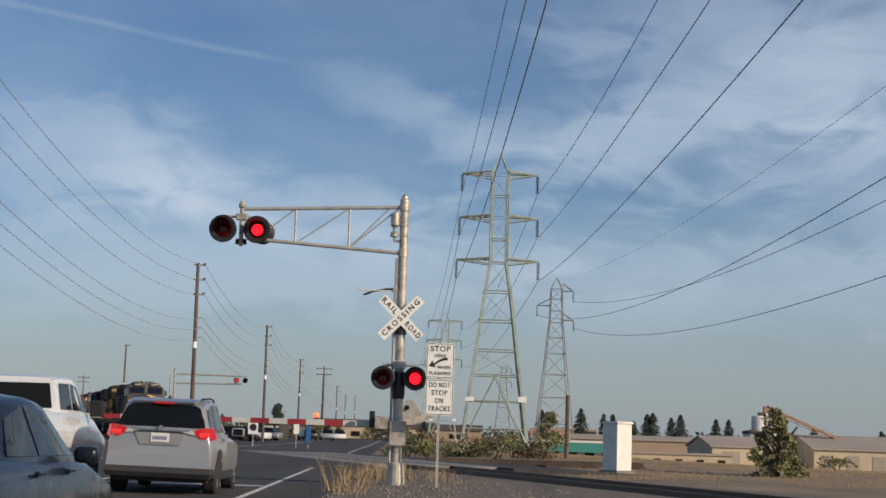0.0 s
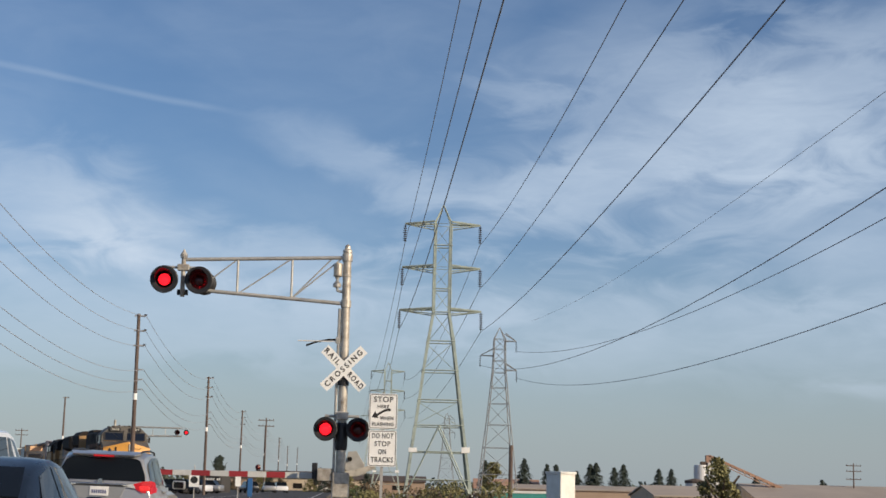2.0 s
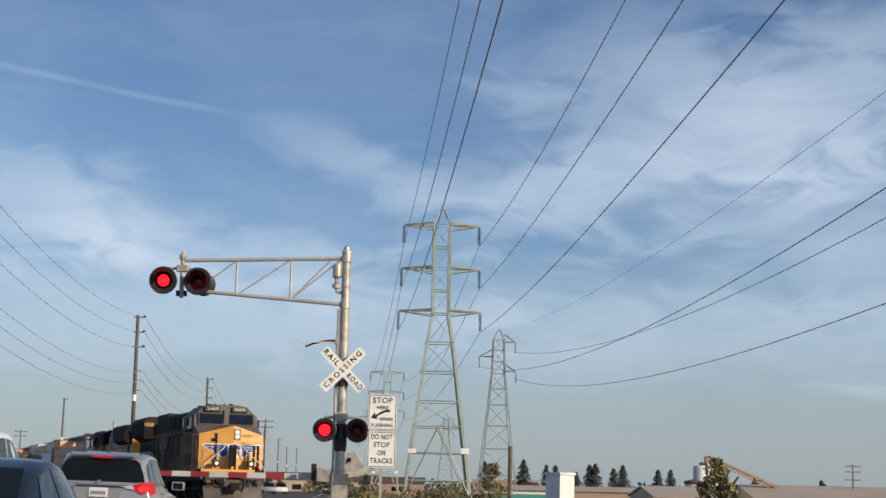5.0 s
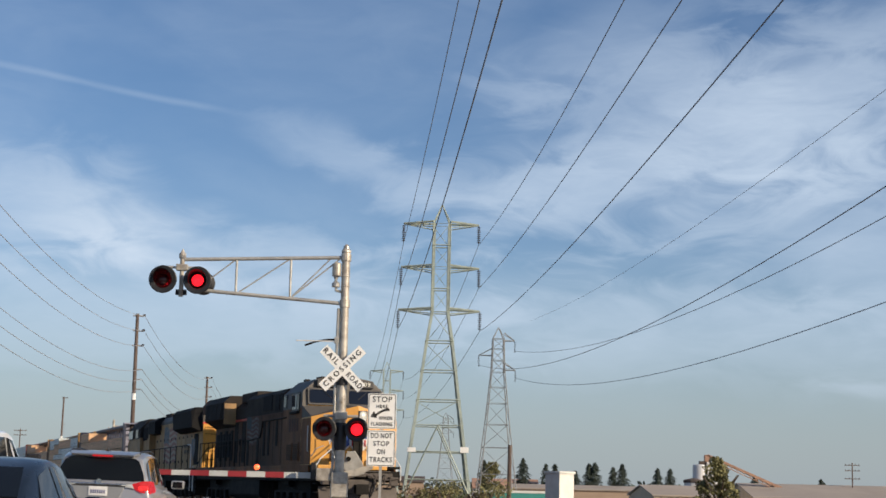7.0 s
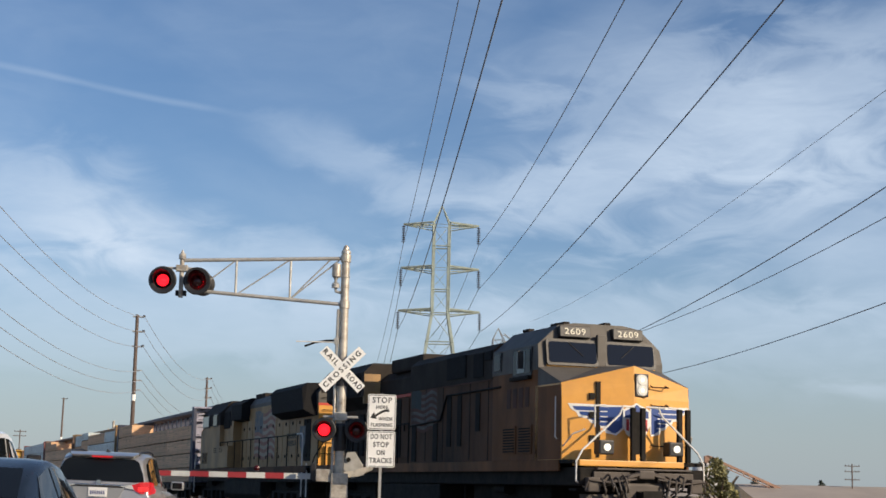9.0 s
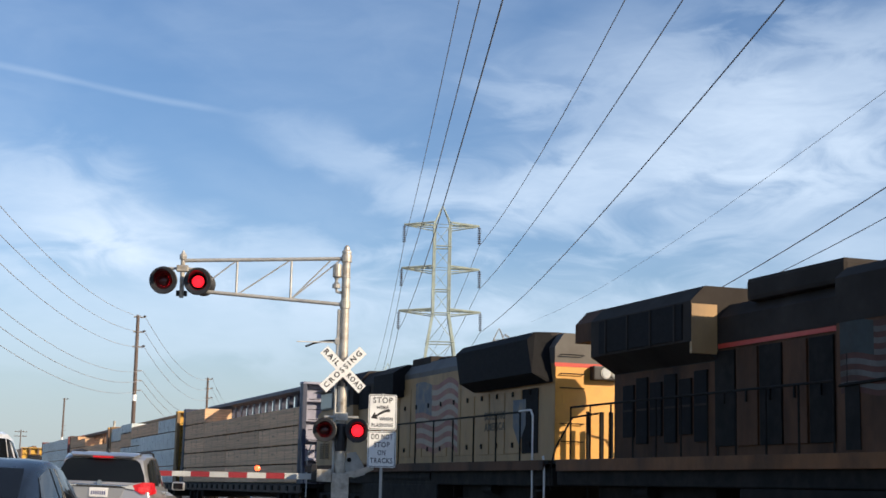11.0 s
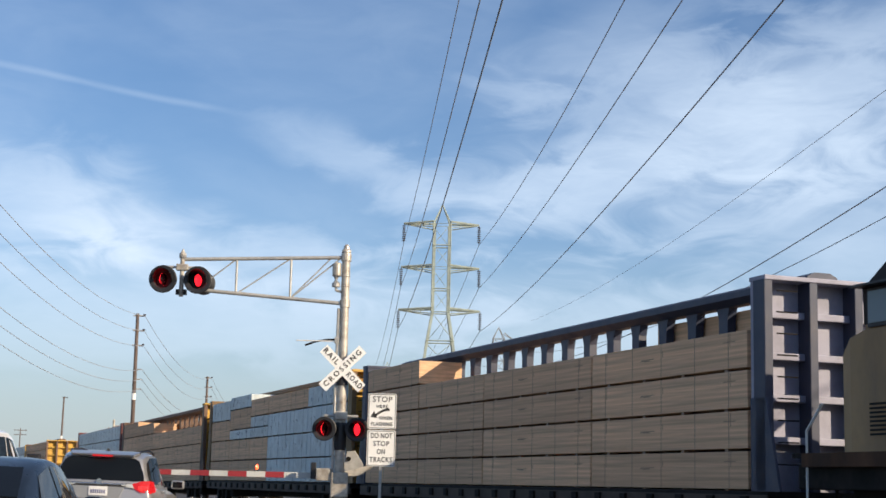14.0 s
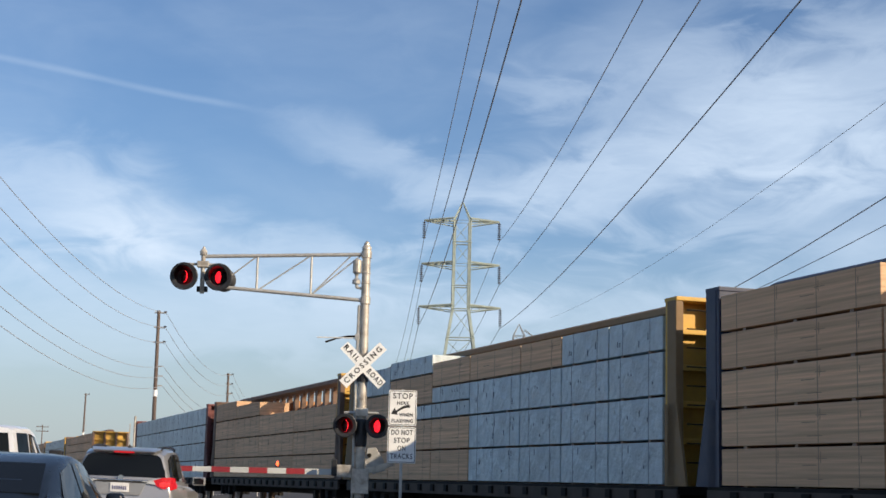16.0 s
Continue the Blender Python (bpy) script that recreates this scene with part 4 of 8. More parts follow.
def pole_line():
    spots = [(-14.4, 37), (-18.65, 92.0), (-22.62, 146.5), (-28.1, 214), (-31.0, 268), (-35.8, 338), (-41, 410)]
    for i, (x, y) in enumerate(spots):
        wood_pole(pose(x, y, 0, 0, 0.35 * math.sin(i * 5), 3.7), arms=3)
    for a, b in zip(spots, spots[1:]):
        far = 1 + a[1] / 400
        for z in (11.26, 10.34, 9.42, 7.95, 7.35, 6.75):
            span((a[0] + 0.4, a[1], z), (b[0] + 0.4, b[1], z), 1.3, 0.012 * far, 24, M["wire_pale"])
    wood_pole(pose(-47.2, 189, 0, 0, 0.4, 0), arms=1, group="other wooden poles")
    wood_pole(pose(-85.0, 307, 0, 0, 0, 8), h=11.1, arms=2, cross=True, group="other wooden poles")
    wood_pole(pose(-27.2, 236.5, 0, 0, 0, 6), arms=2, cross=True, h=11.4, group="other wooden poles")
    wood_pole(pose(67.8, 247, -2.3, 0, 0, 0), arms=3, cross=True, h=9, group="other wooden poles")
    wood_pole(pose(-44, 470, 0, 0, 0, 6), h=12.5, arms=1, group="other wooden poles")
    t = thing("wooden_stump_pole", "short dark wooden pole in dry grass", "utility pole", pose(4.42, 92.7, -0.15))
    part("pole", R((0, 0, -0.3), (0, 0, 4.05), 0.15, 10, 0.12), M["wood"], t)


# ---- the train ----
TRAIN = []       # (thing, metres behind the first nose)


def train_thing(name, label, category, off, group=""):
    t = thing(name, label, category, track_pose(60 + off), group)
    TRAIN.append((t, off))
    return t


def bogie(t, x, axles, wheel_r=0.51, pitch=1.9):
    b = part("bogie", B(x - pitch * (axles - 1) / 2 - 0.75, -1.12, 0.42, x + pitch * (axles - 1) / 2 + 0.75, 1.12, 0.78, 0.05), M["under"], t, "black cast bogie frame")
    for i in range(axles):
        xx = x + (i - (axles - 1) / 2) * pitch
        for y in (-0.75, 0.75):
            bm = bmesh.new()
            disc(bm, (xx, y, wheel_r), wheel_r, 0.13, "y", 22)
            disc(bm, (xx, y - 0.07 * (1 if y < 0 else -1) * -1, wheel_r), wheel_r * 0.55, 0.06, "y", 16)
            part("wheel", bm, M["rail"], b)
        for y in (-1.16, 1.16):
            part("axle_box", B(xx - 0.17, y - 0.1, wheel_r - 0.17, xx + 0.17, y + 0.1, wheel_r + 0.2, 0.03), M["under"], b)
    if axles == 3:
        part("bolster", B(x - pitch - 0.5, -1.05, 0.76, x + pitch + 0.5, 1.05, 1.36, 0.06), M["under"], b)
        for y in (-1.2, 1.2):
            part("brake_cylinder", R((x - 0.35, y, 1.02), (x + 0.3, y, 1.02), 0.13, 10), M["under"], b)
            part("sand_pipe", R((x - pitch - 0.7, y, 1.2), (x - pitch - 0.6, y, 0.2), 0.025, 6), M["under"], b)
    for i in range(axles - 1):
        xx = x + (i - (axles - 2) / 2) * pitch
        for y in (-1.15, 1.15):
            part("spring", lathe(bmesh.new(), (xx, y, 0.3), [(0.11, 0), (0.11, 0.1), (0.09, 0.12), (0.11, 0.2), (0.09, 0.24), (0.11, 0.32), (0.11, 0.4)], 10), M["under"], b)


def side_rail(t, x0, x1, y, z0, z1, n, material):
    """Walkway handrail: top tube and stanchions."""
    part("handrail", R((x0, y, z1), (x1, y, z1), 0.022, 6), material, t)
    for i in range(n + 1):
        x = x0 + (x1 - x0) * i / n
        part("stanchion", R((x, y, z0), (x, y, z1), 0.02, 6), material, t)


def painted_flag(t, x0, x1, z0, z1, y, s, blue, red, white):
    """Waving striped flag with a field in its upper corner, painted on a side at y."""
    cell = (z1 - z0) / 13

    def wave(u):
        return 0.7 * cell * math.sin(u * 9 + 0.6) * (0.35 + u) - 0.8 * cell * u * u

    fl = None
    for i in range(13):
        q = 12 - i
        bm = bmesh.new()
        for j in range(20):
            u0, u1 = j / 20, (j + 1) / 20
            if q < 6 and u1 <= 0.40:
                continue
            bm.faces.new([bm.verts.new((x0 + (x1 - x0) * u, y + s * 0.002, z0 + cell * (i + k) + wave(u) + cell * 0.9)) for u, k in ((u0, 0), (u1, 0), (u1, 1), (u0, 1))])
        o = part("painted_flag" if fl is None else "flag_stripe", bm, red if i % 2 == 0 else white, t if fl is None else fl, "large faded flag painted on the side" if fl is None else "")
        fl = fl or o
    bm = bmesh.new()
    for j in range(8):
        u0, u1 = j / 20, (j + 1) / 20
        bm.faces.new([bm.verts.new((x0 + (x1 - x0) * u, y + s * 0.003, z0 + cell * k + wave(u) + cell * 0.9)) for u, k in ((u0, 7), (u1, 7), (u1, 13), (u0, 13))])
    part("flag_field", bm, blue, fl)


def lead_locomotive():
    t = train_thing("locomotive", "yellow and grey diesel freight locomotive with wide nose and winged emblem", "locomotive", 0.0)
    Y, G = M["orange"], M["locogrey"]
    S = M["orange_side"]
    W = 1.53
    # underframe, sill and walkway edge
    part("underframe", B(-20.6, -1.45, 1.12, 0.75, 1.45, 1.50, 0.03), M["under"], t, "sooty black underframe")
    for s in (-1, 1):
        part("side_sill", B(-20.4, s * 1.54 - 0.03, 1.42, -0.1, s * 1.54 + 0.03, 1.66, 0.01), M["orange_side"], t, "dirty yellow side sill")
    part("deck", B(-20.6, -1.54, 1.58, 0.55, 1.54, 1.66), M["under"], t)
    part("front_sill", B(0.35, -1.45, 1.53, 0.72, 1.0, 1.66, 0.02), Y, t, "yellow front sill")
    # nose, slightly ridged at the middle
    zt, XC = 3.30, 0.30
    bm = bmesh.new()
    def ring(z, xs, xc, w):
        return [(xs, -w, z), (xc, 0.02, z), (xc, 0.08, z), (xs, w, z), (-1.45, w, z), (-1.45, -w, z)]
    loft(bm, [ring(1.66, 0.0, XC, W), ring(3.0, -0.03, XC - 0.01, W), ring(zt, -0.06, XC - 0.02, W)], cap=True)
    crest = 3.70
    xk = XC - 0.02
    for q in (((-0.06, -W, zt), (xk, 0.02, zt), (xk - 0.02, 0.03, crest)), ((xk, 0.02, zt), (xk, 0.08, zt), (xk - 0.02, 0.07, crest), (xk - 0.02, 0.03, crest)), ((xk, 0.08, zt), (-0.06, W, zt), (xk - 0.02, 0.07, crest))):
        bm.faces.new([bm.verts.new(p) for p in q])
    bmesh.ops.remove_doubles(bm, verts=bm.verts, dist=0.001)
    part("nose", bm, Y, t, "bright yellow nose")
    # sloping nose top
    bm = bmesh.new()
    g = 0.006
    for q in (((-0.06, -W, zt + g), (xk - 0.02, 0.05, 3.70 + g), (-1.36, 0, 3.80), (-1.36, -W, 3.74)), ((xk - 0.02, 0.05, 3.70 + g), (-0.06, W, zt + g), (-1.36, W, 3.74), (-1.36, 0, 3.80))):
        bm.faces.new([bm.verts.new(v) for v in q])
    for sy in (-1, 1):
        bm.faces.new([bm.verts.new(v) for v in ((-0.06, sy * W, zt + g), (-1.36, sy * W, 3.74), (-1.36, sy * W, zt - 0.01), (-0.06, sy * W, zt - 0.01))])
    part("anti_glare_panel", bm, G, t, "dark grey anti-glare panel on the nose top")
    # cab: front raked back, roof chamfered
    def cabring(x, drop=0.0, lean=0.0):
        return [(x, -W, 1.66), (x + lean * 0, -W, 3.9), (x - lean, -W * 0.985, 4.22), (x - lean * 1.3, -1.0, 4.67), (x - lean * 1.4, -0.6, 4.74),
                (x - lean * 1.4, 0.6, 4.74), (x - lean * 1.3, 1.0, 4.67), (x - lean, W * 0.985, 4.22), (x, W, 3.9), (x, W, 1.66)]
    part("cab", loft(bmesh.new(), [cabring(-1.30, lean=0.10), cabring(-4.0)]), [M["orange_side"]], t, "sooty yellow cab side with shade put into its colour")
    bm = bmesh.new()   # grey upper cab
    def top(x, lean, g=0.012):
        return [(x, -W - g, 3.66), (x, -W - g, 3.9), (x - lean, -W * 0.985 - g, 4.23), (x - lean * 1.3, -1.01, 4.685), (x - lean * 1.4, -0.6, 4.755),
                (x - lean * 1.4, 0.6, 4.755), (x - lean * 1.3, 1.01, 4.685), (x - lean, W * 0.985 + g, 4.23), (x, W + g, 3.9), (x, W + g, 3.66)]
    loft(bm, [top(-1.27, 0.10), top(-4.02, 0.0)])
    part("cab_roof", bm, G, t, "grey cab roof and window surround")
    for s in (-1, 1):
        yc = s * 0.72
        pl = pose(-1.30, yc, 4.06, 0, -9, 0)
        fr = part("windscreen_frame", prism(bmesh.new(), rounded(-0.64, -0.30, 0.64, 0.30, 0.07), "x", -0.02, 0.05), M["black"], t, "black rubber windscreen frame", mx=pl)
        part("windscreen", prism(bmesh.new(), rounded(-0.58, -0.235, 0.58, 0.235, 0.06), "x", 0.03, 0.062), M["cabglass"], fr, "dark reflective windscreen")
        part("wiper", R((0.07, 0.1 * s, 0.22), (0.07, -0.25 * s, -0.08), 0.012, 5), M["black"], fr)
        part("sill_stripe", B(-1.30, yc - 0.62, 3.74, -1.255, yc + 0.62, 3.79, 0.005), M["orange"], t)
        nb = part("number_board", B(-0.14, -0.38, -0.13, 0.10, 0.38, 0.13, 0.02), M["black"], t, "black number board with lit digits", mx=pose(-1.35, s * 0.66, 4.53, 0, -8, 0))
        lettering("2609", 0.20, M["headlight2"], nb, pose(0.104, 0, -0.005, 90, 0, 90), name="digits", bold=0.001, width=0.52)
    part("window_post", B(-1.33, -0.12, 3.78, -1.22, 0.12, 4.5, 0.02), G, t)
    for s in (-1, 1):
        for x0, x1 in ((-2.72, -1.62), (-3.9, -3.42)):
            w = part("side_window", prism(bmesh.new(), rounded(x0, 3.55 if x1 > -2 else 3.72, x1, 4.2, 0.05), "y", s * 1.53 - 0.03, s * 1.53 + 0.04), M["black"], t, "cab side window")
            part("pane", prism(bmesh.new(), rounded(x0 + 0.06, 3.61 if x1 > -2 else 3.77, x1 - 0.06, 4.14, 0.04), "y", s * 1.54 - 0.03, s * 1.54 + 0.045), M["cabglass"], w)
            if x1 > -2:
                # Pale pane: the light seen inside the cab is put into its colour.
                part("sliding_pane", prism(bmesh.new(), rounded(-2.42, 3.63, -1.98, 4.12, 0.04), "y", s * 1.55 - 0.03, s * 1.55 + 0.045), M["panepale"], w, "pale pane standing for light inside the cab")
                part("arm_rest", B(x0, s * 1.60 - 0.05, 3.46, x1, s * 1.60 + 0.05, 3.55, 0.02), M["under"], w)
        part("mirror", B(-1.9, s * 1.72 - 0.07, 3.7, -1.86, s * 1.72 + 0.07, 4.1, 0.01), M["black"], t)
        part("grab_iron", pipe(bmesh.new(), [(-0.2, s * 1.56, 2.1), (-0.2, s * 1.6, 2.15), (-0.2, s * 1.6, 3.0)], 0.014), M["whiterail"], t)
        for k in range(2):    # louvres low on the cab side
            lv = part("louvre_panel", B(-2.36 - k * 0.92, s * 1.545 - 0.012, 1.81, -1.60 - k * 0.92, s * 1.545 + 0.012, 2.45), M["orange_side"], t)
            for q in range(9):
                part("slat", B(-2.30 - k * 0.92, s * 1.56 - 0.012, 1.85 + q * 0.063, -1.66 - k * 0.92, s * 1.56 + 0.012, 1.88 + q * 0.063), M["under"], lv)
    # headlights, ditch lights, nose door, steps, handrails
    hb = part("headlight_housing", B(0.10, 0.05, 3.04, 0.31, 0.37, 3.54, 0.02), M["black"], t, "black twin headlight housing")
    part("headlight_bezel", prism(bmesh.new(), rounded(0.075, 3.06, 0.335, 3.52, 0.1), "x", 0.30, 0.318), M["galv"], hb, "grey headlight bezel")
    for z in (3.40, 3.18):
        part("headlight", disc(bmesh.new(), (0.32, 0.205, z), 0.105, 0.03, "x", 18), M["headlight_dim"], hb, "round sealed-beam headlight")
        part("headlight_bulb", disc(bmesh.new(), (0.338, 0.205, z), 0.045, 0.01, "x", 12), M["headlight"], hb)
    for s in (-1, 1):
        d = part("ditch_light_housing", B(0.42, s * 0.82 - 0.17, 1.78, 0.72, s * 0.82 + 0.17, 2.08, 0.03), M["black"], t)
        part("ditch_light", disc(bmesh.new(), (0.735, s * 0.82, 1.93), 0.075, 0.03, "x", 18), M["headlight"], d, "lit ditch light")
    part("nose_door_gap", B(0.09, -0.80, 1.72, 0.155, -0.70, 3.34), M["under"], t, "dark slit beside the nose door")
    for z in (2.05, 2.55, 2.95):
        part("door_hinge", B(0.07, -0.95, z, 0.14, -0.82, z + 0.14), M["under"], t)
    for z, y0 in ((2.0, 0.48), (2.86, 0.48), (3.26, 0.48)):
        part("grab_iron", pipe(bmesh.new(), [(0.16, y0, z + 0.05), (0.27, y0, z), (0.25, y0 + 0.40, z), (0.08, y0 + 0.40, z + 0.05)], 0.014), M["under"], t)
    for y in (-0.16, 0.07, 0.95, 1.15):
        part("end_post", B(0.56, y - 0.05, 1.66, 0.66, y + 0.05, 2.78, 0.01), M["under"], t, "black end platform post")
    part("end_chain_plate", B(0.58, -0.16, 1.8, 0.62, 0.1, 2.7), M["under"], t)
    hr = M["whiterail"]
    for s in (-1, 1):
        part("front_handrail", pipe(bmesh.new(), [(0.62, s * 0.14, 2.80), (0.66, s * 0.42, 2.80), (0.66, s * 0.50, 2.62), (0.66, s * 1.36, 1.86), (0.66, s * 1.50, 1.62),
                                                  (0.66, s * 1.50, 1.22), (0.64, s * 1.30, 1.1)], 0.022), hr, t, "bent white handrail")
        part("platform_rail", pipe(bmesh.new(), [(0.5, s * 1.0, 2.35), (0.5, s * 1.0, 2.8), (0.5, s * 0.75, 2.82)], 0.018), hr, t)
        part("corner_rail", pipe(bmesh.new(), [(0.0, s * 1.5, 1.95), (0.3, s * 1.42, 2.2), (0.45, s * 1.2, 2.3)], 0.016), hr, t)
        for k in range(4):
            part("step", B(0.30, s * 1.2 - 0.3, 0.42 + 0.30 * k, 0.66, s * 1.2 + 0.3, 0.46 + 0.30 * k), M["under"], t)
        part("hose", pipe(bmesh.new(), [(0.78, s * 0.55, 1.3), (0.92, s * 0.52, 1.1), (0.9, s * 0.42, 0.75), (0.85, s * 0.36, 0.6)], 0.03), M["black"], t)
        part("hose", pipe(bmesh.new(), [(0.78, s * 0.8, 1.35), (0.95, s * 0.78, 1.2), (0.95, s * 0.66, 0.95), (0.8, s * 0.6, 0.85)], 0.028), M["black"], t)
    part("coupler", loft(bmesh.new(), [[(0.7, -0.2, 0.72), (0.7, 0.2, 0.72), (0.7, 0.2, 1.05), (0.7, -0.2, 1.05)], [(1.0, -0.16, 0.74), (1.0, 0.16, 0.74), (1.0, 0.16, 1.0), (1.0, -0.16, 1.0)],
                                       [(1.25, -0.24, 0.7), (1.25, 0.2, 0.7), (1.25, 0.2, 1.04), (1.25, -0.24, 1.04)]]), M["under"], t, "black knuckle coupler")
    part("draft_box", B(0.5, -0.5, 0.7, 0.82, 0.5, 1.2, 0.06), M["pilot"], t)
    part("draft_arch", pipe(bmesh.new(), [(0.85, -0.55, 1.05), (0.9, -0.4, 1.32), (0.9, 0.0, 1.42), (0.9, 0.4, 1.32), (0.85, 0.55, 1.05)], 0.05), M["pilot"], t)
    for s in (-1, 1):
        # Plate carries the side's soot and shade by its darker colour.
        part("nose_side", B(-1.28, s * (W + 0.004) - 0.004, 1.67, -0.05, s * (W + 0.004) + 0.004, 3.26), S, t, "side of the nose, coloured sooty and shaded")
        part("cut_lever", pipe(bmesh.new(), [(0.95, s * 0.25, 1.28), (0.98, s * 0.9, 1.2), (0.95, s * 1.35, 1.25), (0.9, s * 1.4, 1.05)], 0.022), M["pilot"], t)
        for k, (yy, zz) in enumerate(((0.5, 1.36), (0.66, 1.32), (0.84, 1.38), (1.02, 1.3))):
            part("air_hose", pipe(bmesh.new(), [(0.76, s * yy, zz), (0.98, s * (yy + 0.02), zz - 0.06), (1.02, s * (yy - 0.03), zz - 0.28), (0.9, s * (yy - 0.08), zz - 0.36)], 0.022), M["pilot"], t)
        part("hose_bracket", B(0.74, s * 0.75 - 0.42, 1.2, 0.82, s * 0.75 + 0.42, 1.42, 0.02), M["pilot"], t)
        part("uncoupling_box", B(0.72, s * 1.2 - 0.14, 1.0, 0.92, s * 1.2 + 0.14, 1.3, 0.03), M["pilot"], t)
    part("mu_receptacle", B(0.74, -0.18, 1.28, 0.95, 0.18, 1.46, 0.03), M["pilot"], t)
    for x in (-4.35, -5.6, -7.55, -8.9, -9.95):
        for s in (-1, 1):
            part("panel_seam", B(x, s * 1.502 - 0.006, 1.7, x + 0.03, s * 1.502 + 0.006, 3.7), M["under"], t)
    part("plow", loft(bmesh.new(), [[(0.85, -1.35, 0.1), (1.1, 0, 0.1), (0.85, 1.35, 0.1), (0.5, 0, 0.1)], [(0.6, -1.4, 0.95), (0.75, 0, 0.95), (0.6, 1.4, 0.95), (0.45, 0, 0.95)]]), M["pilot"], t, "black snow plow")
    part("platform_lip", B(0.55, -1.1, 1.46, 0.85, 1.1, 1.50, 0.01), M["pilot"], t)
    # winged emblem across the nose: plain shapes
    em = part("emblem", P([(-0.24, 2.74), (-0.14, 2.80), (-0.04, 2.84), (0.08, 2.90), (0.20, 2.84), (0.30, 2.80), (0.40, 2.74), (0.40, 2.42), (0.30, 2.22), (0.08, 2.08), (-0.14, 2.22), (-0.24, 2.42)], "x", XC - 0.08, XC + 0.012),
              M["emblem_white"], t, "white and blue winged shield painted on the nose")
    part("emblem_chief", P([(-0.20, 2.72), (0.08, 2.86), (0.36, 2.72), (0.36, 2.58), (-0.20, 2.58)], "x", XC + 0.012, XC + 0.017), M["emblem_blue"], em)
    for k in range(4):
        y = -0.17 + k * 0.145
        low_z = 2.30 - 0.12 * (1 - abs(k - 1.5) / 1.5)
        part("emblem_stripe", P([(y, 2.55), (y + 0.07, 2.55), (y + 0.07, low_z), (y, low_z + 0.02)], "x", XC + 0.012, XC + 0.017), M["emblem_red"], em)
    feathers = ((0.60, 1.38, 2.715, 2.80), (0.60, 1.24, 2.605, 2.69), (0.60, 1.00, 2.50, 2.58), (0.56, 0.84, 2.395, 2.475), (0.50, 0.66, 2.29, 2.37))
    for s in (-1, 1):
        inner = 0.26 if s < 0 else 0.40
        bm = P([(s * inner, 2.84), (s * 1.48, 2.86), (s * 1.42, 2.74), (s * 1.30, 2.67), (s * 1.24, 2.57), (s * 1.05, 2.54), (s * 0.99, 2.46), (s * 0.88, 2.44), (s * 0.83, 2.36), (s * 0.71, 2.34), (s * 0.66, 2.25), (s * 0.42, 2.20), (s * inner, 2.34)], "x", 0.0, 0.010)
        w = part("emblem_wing_edge", bm, M["emblem_white"], em, mx=pose(XC + 0.004, 0.05, 0, 0, 0, s * 11.9))
        part("emblem_wing_root", P([(s * (inner + 0.03), 2.81), (s * 0.62, 2.80), (s * 0.60, 2.42), (s * 0.54, 2.26), (s * 0.44, 2.24), (s * (inner + 0.03), 2.36)], "x", 0.011, 0.014), M["emblem_blue"], w)
        for y0, y1, z0, z1 in feathers:
            part("emblem_feather", P([(s * y0, z0), (s * y0, z1), (s * y1, z1), (s * (y1 - 0.03), z0 + 0.03), (s * (y1 - 0.09), z0)], "x", 0.011, 0.015), M["emblem_blue"], w)
    # electrical cabinet behind the cab, engine hood, radiator wings
    S = M["orange_side"]
    part("cabinet", loft(bmesh.new(), [[(x, -1.5, 1.66), (x, -1.5, 4.30), (x, -1.3, 4.47), (x, 1.3, 4.47), (x, 1.5, 4.30), (x, 1.5, 1.66)] for x in (-4.02, -10.2)]), M["sootside"], t, "sooty equipment cabinet")
    part("cabinet_top", loft(bmesh.new(), [[(x, -1.512, 3.62), (x, -1.512, 4.31), (x, -1.3, 4.486), (x, 1.3, 4.486), (x, 1.512, 4.31), (x, 1.512, 3.62)] for x in (-4.03, -10.19)]), M["sootgrey"], t)
    part("blower_housing", B(-13.6, -1.0, 4.35, -10.7, 1.0, 4.76, 0.08), M["sootgrey"], t, "sooty roof blower housing")
    for s in (-1, 1):
        for x0, x1, z0, z1 in ((-4.57, -4.1, 4.08, 4.30), (-5.31, -4.66, 3.70, 4.28), (-7.22, -5.85, 3.75, 4.32)):
            part("intake_grille", B(x0, s * 1.51 - 0.03, z0, x1, s * 1.51 + 0.03, z1, 0.01), M["grille"], t, "dark intake grille")
        for x0, x1, z0, z1 in ((-7.2, -6.9, 2.05, 3.34), (-6.43, -6.15, 2.05, 3.33), (-5.16, -4.88, 2.39, 3.32), (-9.98, -9.62, 1.7, 2.70), (-8.25, -7.92, 1.7, 2.68)):
            part("panel_gap", B(x0, s * 1.5 - 0.02, z0, x1, s * 1.5 + 0.02, z1), M["under"], t, "dark recessed door slot")
        part("pipe_run", pipe(bmesh.new(), [(-3.46, s * 1.55, 3.38), (-7.2, s * 1.53, 3.36), (-7.66, s * 1.53, 2.75), (-10.1, s * 1.53, 2.66)], 0.024), M["under"], t)
        part("red_lining", B(-7.5, s * 1.515 - 0.008, 3.585, -4.1, s * 1.515 + 0.008, 3.615), M["flag_rust"], t)
        painted_flag(t, -10.1, -8.0, 2.45, 3.55, s * 1.506, s, M["flag_teal"], M["flag_rust"], M["flag_wash"])
        for k in range(4):
            part("digit_bar", P([(-3.1 + k * 0.36, 2.85), (-2.88 + k * 0.36, 2.85), (-2.86 + k * 0.36, 3.3), (-3.08 + k * 0.36, 3.3)], "y", s * 1.534 - 0.004, s * 1.534 + 0.004), M["flag_rust"], t)
